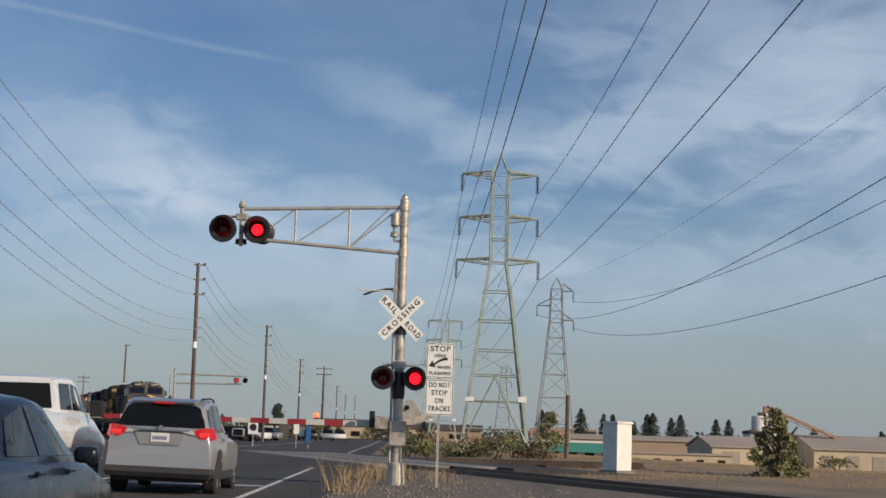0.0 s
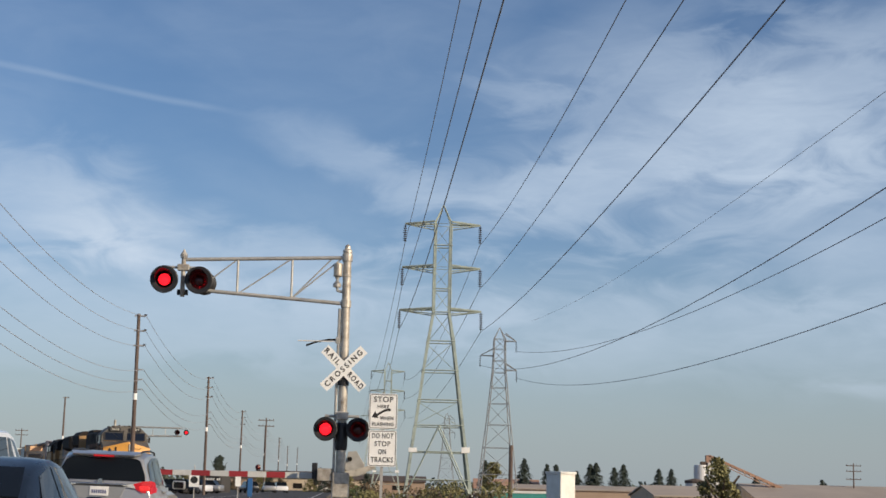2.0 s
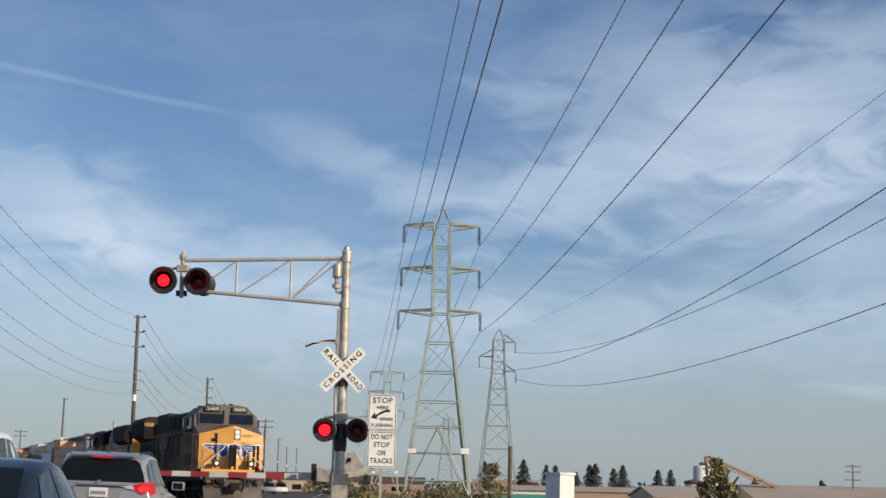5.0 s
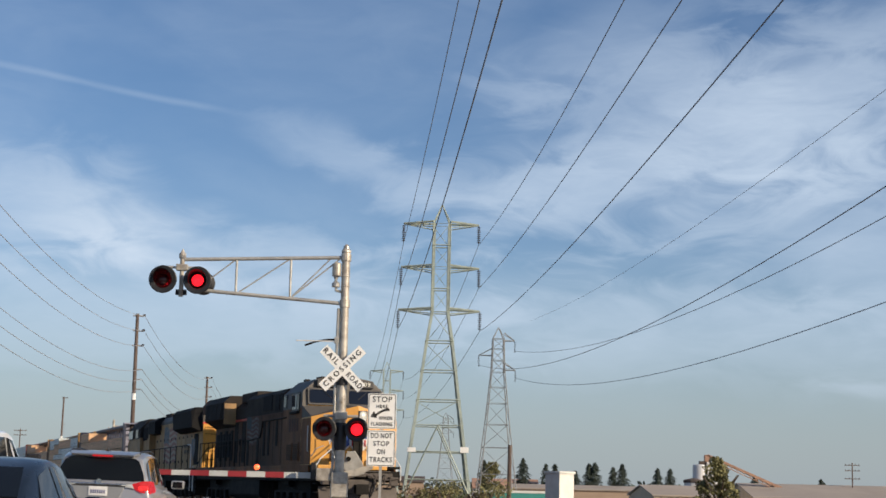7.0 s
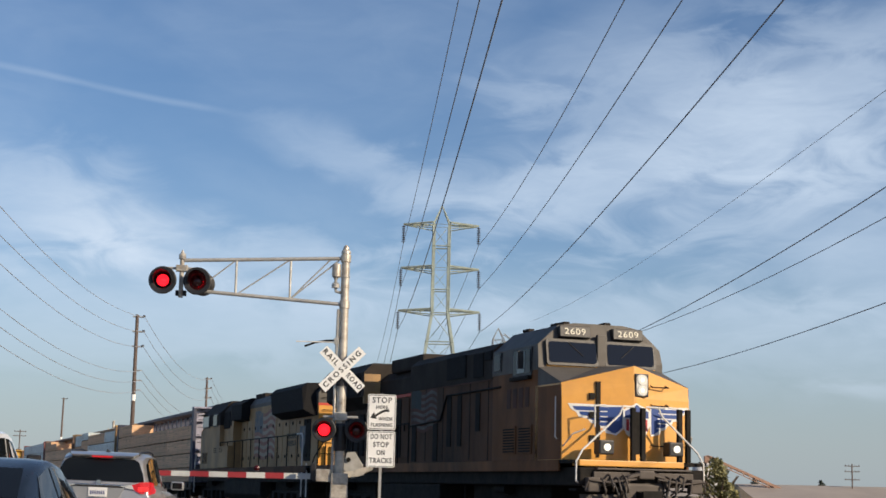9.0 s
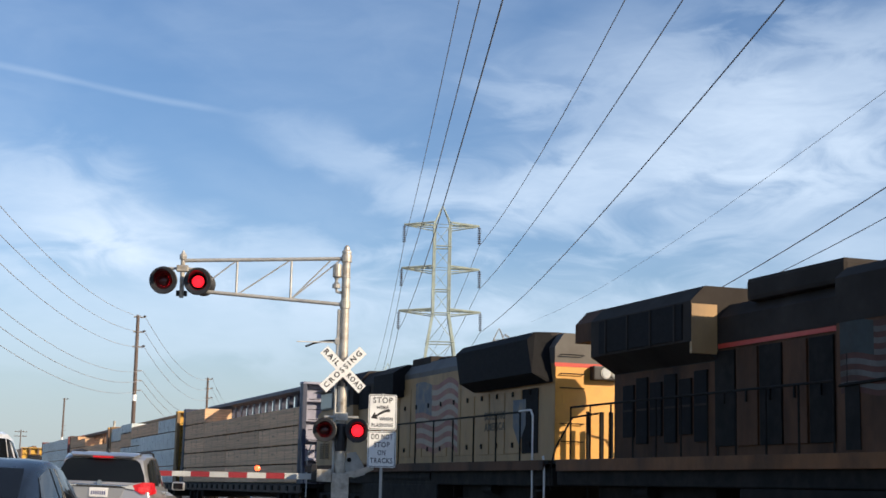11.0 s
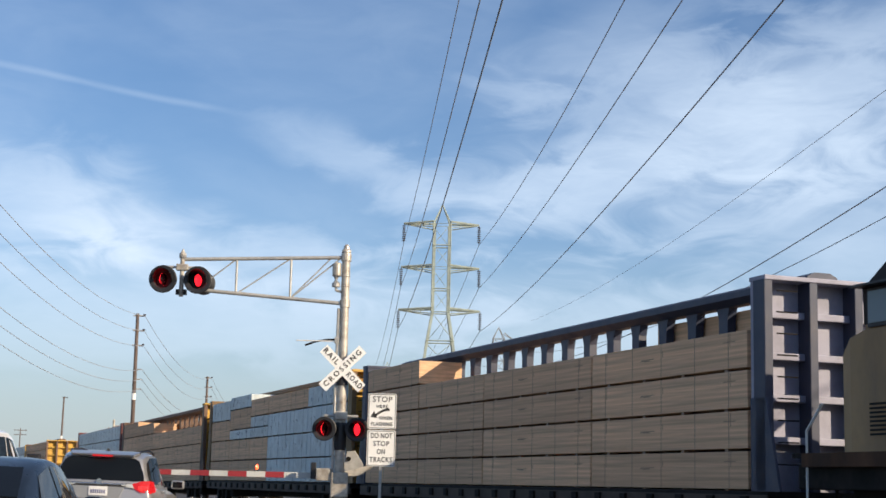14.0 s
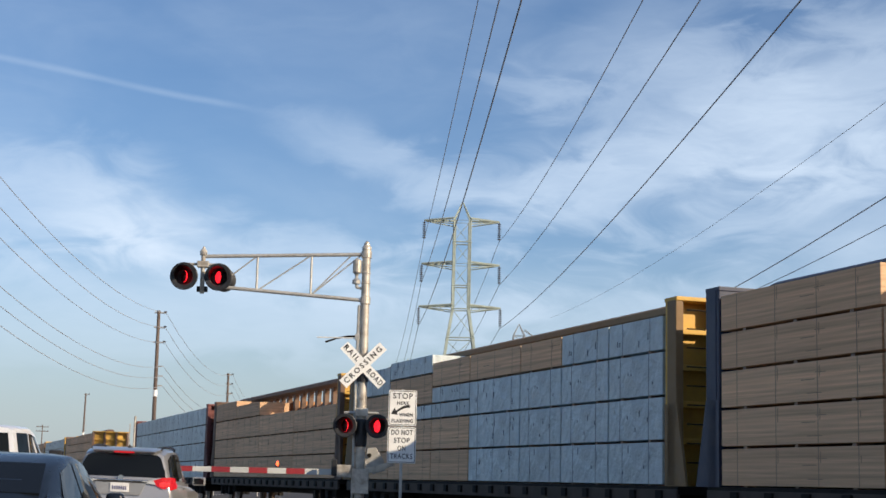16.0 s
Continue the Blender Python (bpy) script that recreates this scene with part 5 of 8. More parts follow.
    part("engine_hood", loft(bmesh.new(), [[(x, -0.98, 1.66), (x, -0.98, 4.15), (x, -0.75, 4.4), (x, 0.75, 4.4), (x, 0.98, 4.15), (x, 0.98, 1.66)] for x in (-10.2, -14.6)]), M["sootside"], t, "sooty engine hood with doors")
    part("hood_top", loft(bmesh.new(), [[(x, -0.99, 3.7), (x, -0.99, 4.155), (x, -0.75, 4.415), (x, 0.75, 4.415), (x, 0.99, 4.155), (x, 0.99, 3.7)] for x in (-10.22, -14.58)]), M["sootgrey"], t)
    for s in (-1, 1):
        for k in range(2, 8):
            d = part("hood_door", B(-8.75 - k * 0.75, s * 1.0 - 0.02, 1.85, -9.42 - k * 0.75, s * 1.0 + 0.02, 3.55, 0.01), M["under"] if k % 2 else M["sootside"], t)
            part("latch", B(-9.1 - k * 0.75, s * 1.03 - 0.02, 2.6, -9.06 - k * 0.75, s * 1.03 + 0.02, 2.8), M["under"], d)
    part("radiator_cabin", loft(bmesh.new(), [[(x, -1.0, 1.66), (x, -1.0, 3.4), (x, -1.54, 3.72), (x, -1.54, 4.45), (x, -1.25, 4.74), (x, 1.25, 4.74), (x, 1.54, 4.45), (x, 1.54, 3.72), (x, 1.0, 3.4), (x, 1.0, 1.66)] for x in (-14.6, -18.75)]), M["sootgrey"], t, "sooty radiator cabin with flared wings")
    part("rear_roof", loft(bmesh.new(), [[(x, -1.5, 4.08), (x, -1.5, 4.47), (x, -1.24, 4.752), (x, 1.24, 4.752), (x, 1.5, 4.47), (x, 1.5, 4.08)] for x in (-18.76, -19.6)]), M["sootside"], t, "sooty roof overhang")
    part("rear_hood", B(-18.80, -0.9, 1.66, -18.74, 0.9, 4.4), M["sootside"], t)
    for s in (-1, 1):
        part("lower_panel", B(-18.7, s * 1.0 - 0.02, 1.68, -14.65, s * 1.0 + 0.03, 3.38, 0.01), M["sootside"], t, "sooty yellow lower side panel")
        for k in range(6):
            x = -14.9 - k * 0.58
            d = part("vent_door", B(x - 0.46, s * 1.04 - 0.02, 1.95 + 0.14 * (k % 2), x, s * 1.04 + 0.025, 3.25 - 0.12 * (k % 2), 0.01), M["grille"], t, "dark louvred vent door")
            part("door_bar", B(x - 0.46, s * 1.066 - 0.004, 2.60, x, s * 1.066 + 0.004, 2.64), M["sootgrey"], d)
        for k in range(4):
            part("wing_rib", B(-15.2 - k * 0.95, s * 1.57 - 0.012, 3.74, -15.14 - k * 0.95, s * 1.57 + 0.012, 4.43), M["sootgrey"], t)
    for s in (-1, 1):
        part("radiator_grille", B(-18.35, s * 1.545 - 0.02, 3.76, -14.9, s * 1.545 + 0.02, 4.42, 0.01), M["grille"], t, "black radiator grille")
        part("red_stripe", B(-14.55, s * 1.0 - 0.012, 3.6, -10.25, s * 1.0 + 0.012, 3.68), M["redstripe"], t)
    for s in (-1, 1):
        part("end_panel", B(-14.66, s * 1.27 - 0.26, 3.5, -14.58, s * 1.27 + 0.26, 4.4), M["yellow2"], t)
        side_rail(t, -10.3, -19.8, s * 1.5, 1.66, 2.75, 10, M["under"])
    part("fuel_tank", P([(-1.42, 0.55), (-1.1, 0.32), (1.1, 0.32), (1.42, 0.55), (1.42, 1.12), (-1.42, 1.12)], "x", -13.2, -7.9, 0.05), M["under"], t, "black fuel tank")
    bogie(t, -4.0, 3)
    bogie(t, -17.0, 3)
    for x, y, z in ((-1.7, -0.75, 4.72), (-2.3, 0.1, 4.76), (-3.1, -0.3, 4.76), (-2.6, 0.6, 4.76), (-2.2, -0.7, 4.74), (-3.6, -0.8, 4.73), (-1.75, 0.3, 4.76)):
        part("roof_aerial", B(x - 0.18, y - 0.08, z, x + 0.18, y + 0.08, z + 0.07, 0.02), M["sootgrey"], t)
    part("horn", R((-3.4, -0.2, 4.78), (-2.9, -0.2, 4.82), 0.03, 8, 0.08), M["sootgrey"], t)


def rear_locomotive():
    off = 21.8
    t = train_thing("locomotive", "faded yellow diesel locomotive running long hood first, with painted flag", "locomotive", off)
    Y, G = M["yellow2"], M["sootgrey"]
    part("underframe", B(-19.9, -1.42, 1.10, 0.9, 1.42, 1.50, 0.03), M["under"], t, "black underframe")
    for s in (-1, 1):
        part("side_sill", B(-19.6, s * 1.53 - 0.03, 1.44, 0.7, s * 1.53 + 0.03, 1.66, 0.01), M["sootside"], t, "dirty yellow side sill")
    part("deck", B(-19.9, -1.53, 1.58, 0.9, 1.53, 1.66), M["under"], t)
    hw = 0.98
    part("hood", loft(bmesh.new(), [[(x, -hw, 1.66), (x, -hw, 4.22), (x, -0.75, 4.52), (x, 0.75, 4.52), (x, hw, 4.22), (x, hw, 1.66)] for x in (0.0, -14.1)]), Y, t, "faded yellow long hood with doors")
    part("hood_roof", loft(bmesh.new(), [[(x, -hw - 0.012, 4.1), (x, -hw - 0.012, 4.23), (x, -0.76, 4.54), (x, 0.76, 4.54), (x, hw + 0.012, 4.23), (x, hw + 0.012, 4.1)] for x in (-4.6, -14.1)]), M["locogrey"], t, "grey hood roof")
    part("end_cap", loft(bmesh.new(), [[(x, -hw - 0.01, 3.86), (x, -hw - 0.01, 4.22), (x, -0.76, 4.54), (x, 0.76, 4.54), (x, hw + 0.01, 4.22), (x, hw + 0.01, 3.86)] for x in (0.012, -0.5)]), M["locogrey"], t)
    part("red_stripe", B(0.0, -hw - 0.016, 3.78, 0.02, hw + 0.016, 3.87), M["redstripe"], t)
    # flared radiator wings
    for s in (-1, 1):
        part("radiator_wing", loft(bmesh.new(), [[(xa, s * 0.9, 3.45), (xa, s * 1.10, 3.42), (xa, s * 1.5, 3.62), (xb, s * 1.5, 4.40), (xb, s * 1.3, 4.58), (xb, s * 0.7, 4.6)] for xa, xb in ((-0.12, -0.42), (-4.75, -5.05))]), M["grille"], t, "black flared radiator wing")
    part("radiator_roof", B(-5.0, -0.95, 4.40, -0.4, 0.95, 4.60, 0.06), M["sootgrey"], t)
    for x in (-1.5, -3.0, -4.4):
        part("roof_fan", lathe(bmesh.new(), (x, 0, 4.56), [(0.62, 0), (0.62, 0.08), (0.5, 0.1)], 20), M["sootgrey"], t)
    for x in (-7.0, -8.8):
        part("roof_fan", lathe(bmesh.new(), (x, 0, 4.50), [(0.55, 0), (0.55, 0.14), (0.45, 0.18)], 20), M["sootgrey"], t)
    part("exhaust_housing", B(-10.6, -0.8, 4.4, -9.0, 0.8, 4.70, 0.05), M["sootgrey"], t)
    # end face fittings
    hb = part("headlight_housing", B(-0.02, -0.12, 3.50, 0.22, 0.62, 3.82, 0.03), M["black"], t, "black twin headlight housing")
    for y in (0.18, 0.44):
        part("headlight_rim", disc(bmesh.new(), (0.225, y, 3.66), 0.125, 0.03, "x", 18), M["galv"], hb)
        part("headlight", disc(bmesh.new(), (0.245, y, 3.66), 0.10, 0.02, "x", 18), M["lampglass"], hb, "unlit round headlight")
    for z in (2.1, 2.5, 3.30, 3.62, 4.05):
        part("grab_iron", pipe(bmesh.new(), [(0.0, -0.85, z), (0.09, -0.85, z), (0.09, -0.3, z), (0.0, -0.3, z)], 0.013), M["under"], t)
    # Brighter yellow than the hood: sunlight on the end is put into the colour.
    part("end_face", B(0.0, -hw + 0.01, 1.67, 0.014, hw - 0.01, 3.78), M["orange"], t, "yellow hood end with sunlight put into its colour")
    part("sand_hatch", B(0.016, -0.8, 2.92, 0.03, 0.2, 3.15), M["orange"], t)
    part("roof_rail", pipe(bmesh.new(), [(-0.2, -0.3, 4.52), (-0.2, -0.3, 4.64), (-0.2, 0.4, 4.64), (-0.2, 0.4, 4.52)], 0.015), M["under"], t)
    for y in (-0.5, -0.18, 0.05, 0.3):
        part("end_post", B(0.72, y - 0.04, 1.66, 0.8, y + 0.04, 2.75), M["under"], t)
    for s in (-1, 1):
        part("end_handrail", pipe(bmesh.new(), [(0.75, s * 0.25, 2.72), (0.78, s * 0.9, 2.6), (0.8, s * 1.3, 1.95), (0.8, s * 1.42, 1.5), (0.8, s * 1.42, 1.0)], 0.022), M["under"], t)
        part("corner_handrail", pipe(bmesh.new(), [(-0.75, s * 1.52, 2.78), (-0.1, s * 1.52, 2.78), (0.02, s * 1.52, 2.65), (0.02, s * 1.52, 0.6)], 0.024), M["whiterail"], t, "white corner handrail")
        part("step_handrail", pipe(bmesh.new(), [(0.62, s * 1.52, 1.75), (0.68, s * 1.52, 1.5), (0.68, s * 1.52, 0.6)], 0.024), M["whiterail"], t)
        for k in range(4):
            part("step", B(0.06, s * 1.3 - 0.22, 0.4 + 0.29 * k, 0.62, s * 1.3 + 0.22, 0.44 + 0.29 * k), M["under"], t)
        part("rear_step_handrail", pipe(bmesh.new(), [(-19.1, s * 1.5, 2.4), (-19.5, s * 1.52, 2.0), (-19.5, s * 1.52, 0.6)], 0.022), M["whiterail"], t)
        side_rail(t, -0.75, -14.0, s * 1.5, 1.66, 2.76, 9, M["under"])
        # hood doors with gaps, hinges
        for k in range(11):
            x0 = -0.9 - k * 1.02
            d = part("hood_door", B(x0 - 0.94, s * hw - 0.02, 1.85, x0, s * hw + 0.02, 3.35 if k < 5 else 3.8, 0.012), M["grille"] if k == 0 else Y, t)
            for z in (2.0, 3.2):
                part("hinge", B(x0 - 0.5, s * (hw + 0.03) - 0.02, z, x0 - 0.42, s * (hw + 0.03) + 0.02, z + 0.12), M["under"], d)
        # painted flag and lettering on the hood
        painted_flag(t, -9.6, -6.15, 1.92, 3.78, s * (hw + 0.024), s, M["faded_blue"], M["faded_red"], M["faded_white"])
        for txt, z in (("BUILDING", 2.79), ("AMERICA", 2.52)):
            lettering(txt, 0.27, M["decal_dark"], t, pose(-3.55, s * (hw + 0.024), z, 90, 0, 0 if s < 0 else 180), bold=0.006, width=1.35)
        sh = part("faded_shield", P([(-2.38, 3.12), (-1.6, 3.12), (-1.6, 2.5), (-2.0, 2.06), (-2.38, 2.5)], "y", s * (hw + 0.021) - 0.004, s * (hw + 0.021) + 0.004), M["faded_blue"], t)
    # dynamic brake / blower bulge behind the cab, then the cab and nose
    part("inertial_filter", loft(bmesh.new(), [[(x, -1.0, 3.6), (x, -1.35, 3.66), (x, -1.35, 4.3), (x, -0.9, 4.56), (x, 0.9, 4.56), (x, 1.35, 4.3), (x, 1.35, 3.66), (x, 1.0, 3.6)] for x in (-10.7, -12.6)]), M["grille"], t, "black filter housing")
    W = 1.5
    part("equipment_cabinet", loft(bmesh.new(), [[(x, -1.32, 1.66), (x, -1.32, 4.1), (x, -1.0, 4.5), (x, 1.0, 4.5), (x, 1.32, 4.1), (x, 1.32, 1.66)] for x in (-12.3, -14.2)]), Y, t)
    part("cabinet_roof", loft(bmesh.new(), [[(x, -1.333, 3.45), (x, -1.333, 4.11), (x, -1.0, 4.515), (x, 1.0, 4.515), (x, 1.333, 4.11), (x, 1.333, 3.45)] for x in (-12.62, -14.21)]), M["sootgrey"], t)
    part("cab", loft(bmesh.new(), [[(x, -W, 1.66), (x, -W, 4.05), (x, -1.0, 4.58), (x, 1.0, 4.58), (x, W, 4.05), (x, W, 1.66)] for x in (-14.2, -17.95)]), Y, t, "faded yellow cab")
    part("cab_roof", loft(bmesh.new(), [[(x, -W - 0.012, 3.52), (x, -W - 0.012, 4.06), (x, -1.0, 4.6), (x, 1.0, 4.6), (x, W + 0.012, 4.06), (x, W + 0.012, 3.52)] for x in (-14.18, -17.98)]), M["sootgrey"], t, "grey cab roof")
    for s in (-1, 1):
        for x0, x1, z0, z1 in ((-17.86, -16.4, 3.46, 4.05), (-15.5, -14.6, 3.47, 4.05)):
            w = part("side_window", B(x0, s * 1.52 - 0.02, z0, x1, s * 1.52 + 0.03, z1, 0.02), M["black"], t, "cab side window")
            part("pane", B(x0 + 0.06, s * 1.545 - 0.02, z0 + 0.06, x1 - 0.06, s * 1.545 + 0.012, z1 - 0.06), M["panepale"] if x0 < -17 else M["cabglass"], w)
        part("cabinet_grille", B(-14.1, s * 1.34 - 0.02, 3.36, -12.95, s * 1.34 + 0.02, 4.05, 0.01), M["grille"], t)
        part("sun_visor", B(-18.0, s * 1.64 - 0.13, 4.05, -16.8, s * 1.64 + 0.13, 4.08), M["black"], t)
        for k in range(2):
            lv = part("louvre_panel", B(-17.9 + k * 0.62, s * 1.505 - 0.012, 1.85, -17.4 + k * 0.62, s * 1.505 + 0.012, 2.42), Y, t)
            for q in range(8):
                part("slat", B(-17.86 + k * 0.62, s * 1.52 - 0.012, 1.89 + q * 0.063, -17.44 + k * 0.62, s * 1.52 + 0.012, 1.922 + q * 0.063), M["under"], lv)
        bx = part("battery_box", B(-15.5, s * 1.4 - 0.14, 1.68, -12.3, s * 1.4 + 0.14, 2.60, 0.02), Y, t)
        for q in range(4):
            for z in (2.34, 2.42, 2.50):
                part("vent_slot", B(-15.2 + q * 0.36 + 0.5 * (q > 1), s * 1.545 - 0.006, z, -14.95 + q * 0.36 + 0.5 * (q > 1), s * 1.545 + 0.006, z + 0.035), M["under"], bx)
    part("nose", loft(bmesh.new(), [[(x, -w, 1.66), (x, -w, zt), (x, w, zt), (x, w, 1.66)] for x, w, zt in ((-17.95, W, 3.45), (-18.35, W, 3.35), (-18.62, 1.44, 3.12))]), Y, t)
    part("fuel_tank", P([(-1.42, 0.6), (-1.1, 0.32), (1.1, 0.32), (1.42, 0.6), (1.42, 1.12), (-1.42, 1.12)], "x", -13.2, -6.5, 0.05), M["under"], t, "black fuel tank")
    part("air_reservoir", R((-7.0, -1.3, 1.3), (-11.0, -1.3, 1.3), 0.16, 14), M["under"], t)
    bogie(t, -3.2, 3)
    bogie(t, -16.6, 3)


def centerbeam_wagon(i, off, frame_m, panel_m, words):
    """Centre-beam wagon whose load begins at off metres behind the first nose. Local x = 0 at the load's front end."""
    t = train_thing("centerbeam_wagon", words, "freight wagon", off, group="lumber wagons in the train")
    Ln = 21.95
    part("deck", B(-Ln - 0.5, -1.38, 0.90, 0.5, 1.38, 1.065, 0.01), M["under"], t)
    for s in (-1, 1):
        part("side_sill", B(-Ln - 0.5, s * 1.36 - 0.04, 0.72, 0.5, s * 1.36 + 0.04, 1.0, 0.01), M["sillbrown"], t)
        for k in range(20):
            part("tie_down", B(-Ln + 0.4 + k * 1.12, s * 1.4 - 0.05, 0.80, -Ln + 0.62 + k * 1.12, s * 1.4 + 0.05, 0.98), M["under"], t)
    part("centre_sill", B(-Ln - 1.0, -0.35, 0.5, 1.0, 0.35, 0.95), M["under"], t)
    part("top_chord", P([(-0.30, 4.74), (-0.30, 4.62), (-0.12, 4.52), (0.12, 4.52), (0.30, 4.62), (0.30, 4.74), (0.15, 4.81), (-0.15, 4.81)], "x", -Ln - 0.1, 0.1), frame_m, t)
    for k in range(18):
        x = -0.65 - k * 1.215
        part("post", P([(x - 0.16, 1.06), (x + 0.16, 1.06), (x + 0.16, 4.3), (x + 0.24, 4.55), (x - 0.24, 4.55), (x - 0.16, 4.3)], "y", -0.09, 0.09), frame_m, t)
    part("lower_web", B(-Ln, -0.02, 1.06, 0, 0.02, 2.6), frame_m, t)
    for e, x in ((1, 0.04), (-1, -Ln - 0.04)):
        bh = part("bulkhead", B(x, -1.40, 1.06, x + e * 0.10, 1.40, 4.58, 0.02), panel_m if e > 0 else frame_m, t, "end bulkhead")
        for y in (-1.33, -0.45, 0.45, 1.33):
            part("stile", B(x + e * 0.10, y - 0.08, 1.06, x + e * 0.46, y + 0.08, 4.58, 0.015), frame_m if abs(y) < 1 else frame_m, bh)
        for z in (1.9, 2.6, 3.3, 4.0):
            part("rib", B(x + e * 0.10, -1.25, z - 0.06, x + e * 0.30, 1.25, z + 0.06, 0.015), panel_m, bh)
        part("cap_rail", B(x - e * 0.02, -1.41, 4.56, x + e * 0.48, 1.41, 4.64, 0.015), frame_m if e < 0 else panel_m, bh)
        part("side_plate", P([(x, 1.06), (x + e * 0.85, 1.06), (x + e * 0.47, 2.6), (x, 2.6)], "y", -1.41, -1.36), frame_m, bh)
        for z in range(9):
            part("rung", R((x + e * 0.5, -1.2, 1.5 + 0.36 * z), (x + e * 0.5, -0.8, 1.5 + 0.36 * z), 0.014, 5), M["under"], bh)
        part("coupler", B(x + e * 0.5, -0.14, 0.72, x + e * 1.1, 0.14, 0.98, 0.03), M["under"], t)
    bogie(t, -2.3, 2, 0.46, 1.75)
    bogie(t, -Ln + 2.3, 2, 0.46, 1.75)
    return t


PACK_MESH = {}


def shared(name, bm, material):
    me = bpy.data.meshes.new(name)
    bmesh.ops.recalc_face_normals(bm, faces=bm.faces)
    bm.to_mesh(me)
    bm.free()
    me.materials.append(material)
    return me


def pack_pieces(ln, w, h, material, folds):
    """A wrapped pack of lumber: the bevelled wrap, and its straps, folds and dunnage as (name, mesh, x, kind)."""
    key = (round(ln, 2), round(w, 2), round(h, 3), material.name, folds)
    if key in PACK_MESH:
        return PACK_MESH[key]
    rnd = random.Random(repr(key))
    g = 0.03
    bm = bmesh.new()
    box(bm, -ln + g, -w, 0.0, -g, 0.0, h - 0.05, 0.012)
    body = shared("lumber_pack", bm, material)
    mark = M["greyfold"] if folds else M["strap"]
    bm = bmesh.new()
    box(bm, -0.008, -w - 0.003, 0.01, 0.008, 0.003, h - 0.047)
    strap = shared("strap", bm, mark)
    bm = bmesh.new()
    box(bm, -0.05, -w + 0.02, -0.05, 0.05, -0.02, 0.0)
    block = shared("dunnage", bm, M["strap"])
    pieces = []
    creases = bmesh.new()
    n = max(2, int(ln / 1.15))
    for k in range(n):
        x = -ln * (k + 0.5) / n + rnd.uniform(-0.06, 0.06)
        pieces.append(("strap", strap, x, ""))
        if rnd.random() < 0.5:
            box(creases, x + 0.05, -w - 0.003, h * 0.55, x + 0.065, -w + 0.01, h * rnd.uniform(0.7, 0.93))
    for k in range(int(ln * (2 if folds else 0.8))):
        x, z = -rnd.uniform(0.3, ln - 0.3), rnd.uniform(0.1, h - 0.2)
        if folds:
            box(creases, x - 0.012, -w - 0.006, z, x + 0.012, -w + 0.01, z + rnd.uniform(0.05, 0.16))
        else:
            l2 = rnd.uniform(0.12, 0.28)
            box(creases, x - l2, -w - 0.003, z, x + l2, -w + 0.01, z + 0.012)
    # On tan wrap these strips paint the shadow in folds; on grey, tape marks.
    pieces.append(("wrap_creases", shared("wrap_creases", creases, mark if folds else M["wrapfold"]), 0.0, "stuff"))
    nd = max(2, int(ln / 1.5))
    for k in range(nd):
        pieces.append(("dunnage", block, -ln * (k + 0.5) / nd, ""))
    PACK_MESH[key] = body, pieces
    return PACK_MESH[key]


def pack(off, x, y_out, z, ln, h, kind, side):
    """One pack: x is its front end behind the load's front end, on the near (-1) or far (1) row."""
    material = {"t": M["wraptan"], "g": M["wrapgrey"], "r": M["rawwood"]}[kind]
    body, pieces = pack_pieces(ln, 1.26, h, material, kind == "g")
    ob = new("lumber_pack", body)
    words = {"t": "tan plastic-wrapped lumber pack stacked on a wagon", "g": "pale grey plastic-wrapped lumber pack stacked on a wagon",
             "r": "fresh orange unwrapped lumber pack stacked on a wagon"}[kind]
    tagged(ob, words, "lumber pack", "lumber packs on the wagons")
    for name, me, px, sort in pieces:
        if side > 0 and name == "wrap_creases":
            continue
        o = new(name, me)
        o.parent = ob
        o.matrix_basis = pose(px, 0, 0)
        if sort:
            tagged(o, kind=sort)
    yy = -0.13 if side < 0 else 0.13 + 1.26
    ob["dx"], ob["dy"], ob["dz"] = -x, yy, z
    TRAIN.append((ob, off))
    return ob


def load(off, near, far):
    """near, far: sections from the front: (length, [(height, kind), ...])."""
    for side, secs in ((-1, near), (1, far)):
        x = 0.06
        for ln, tiers in secs:
            z = 1.09
            for h, kind in tiers:
                if kind != "-":
                    pack(off, x, 0, z, ln, h, kind, side)
                z += h
            x += ln


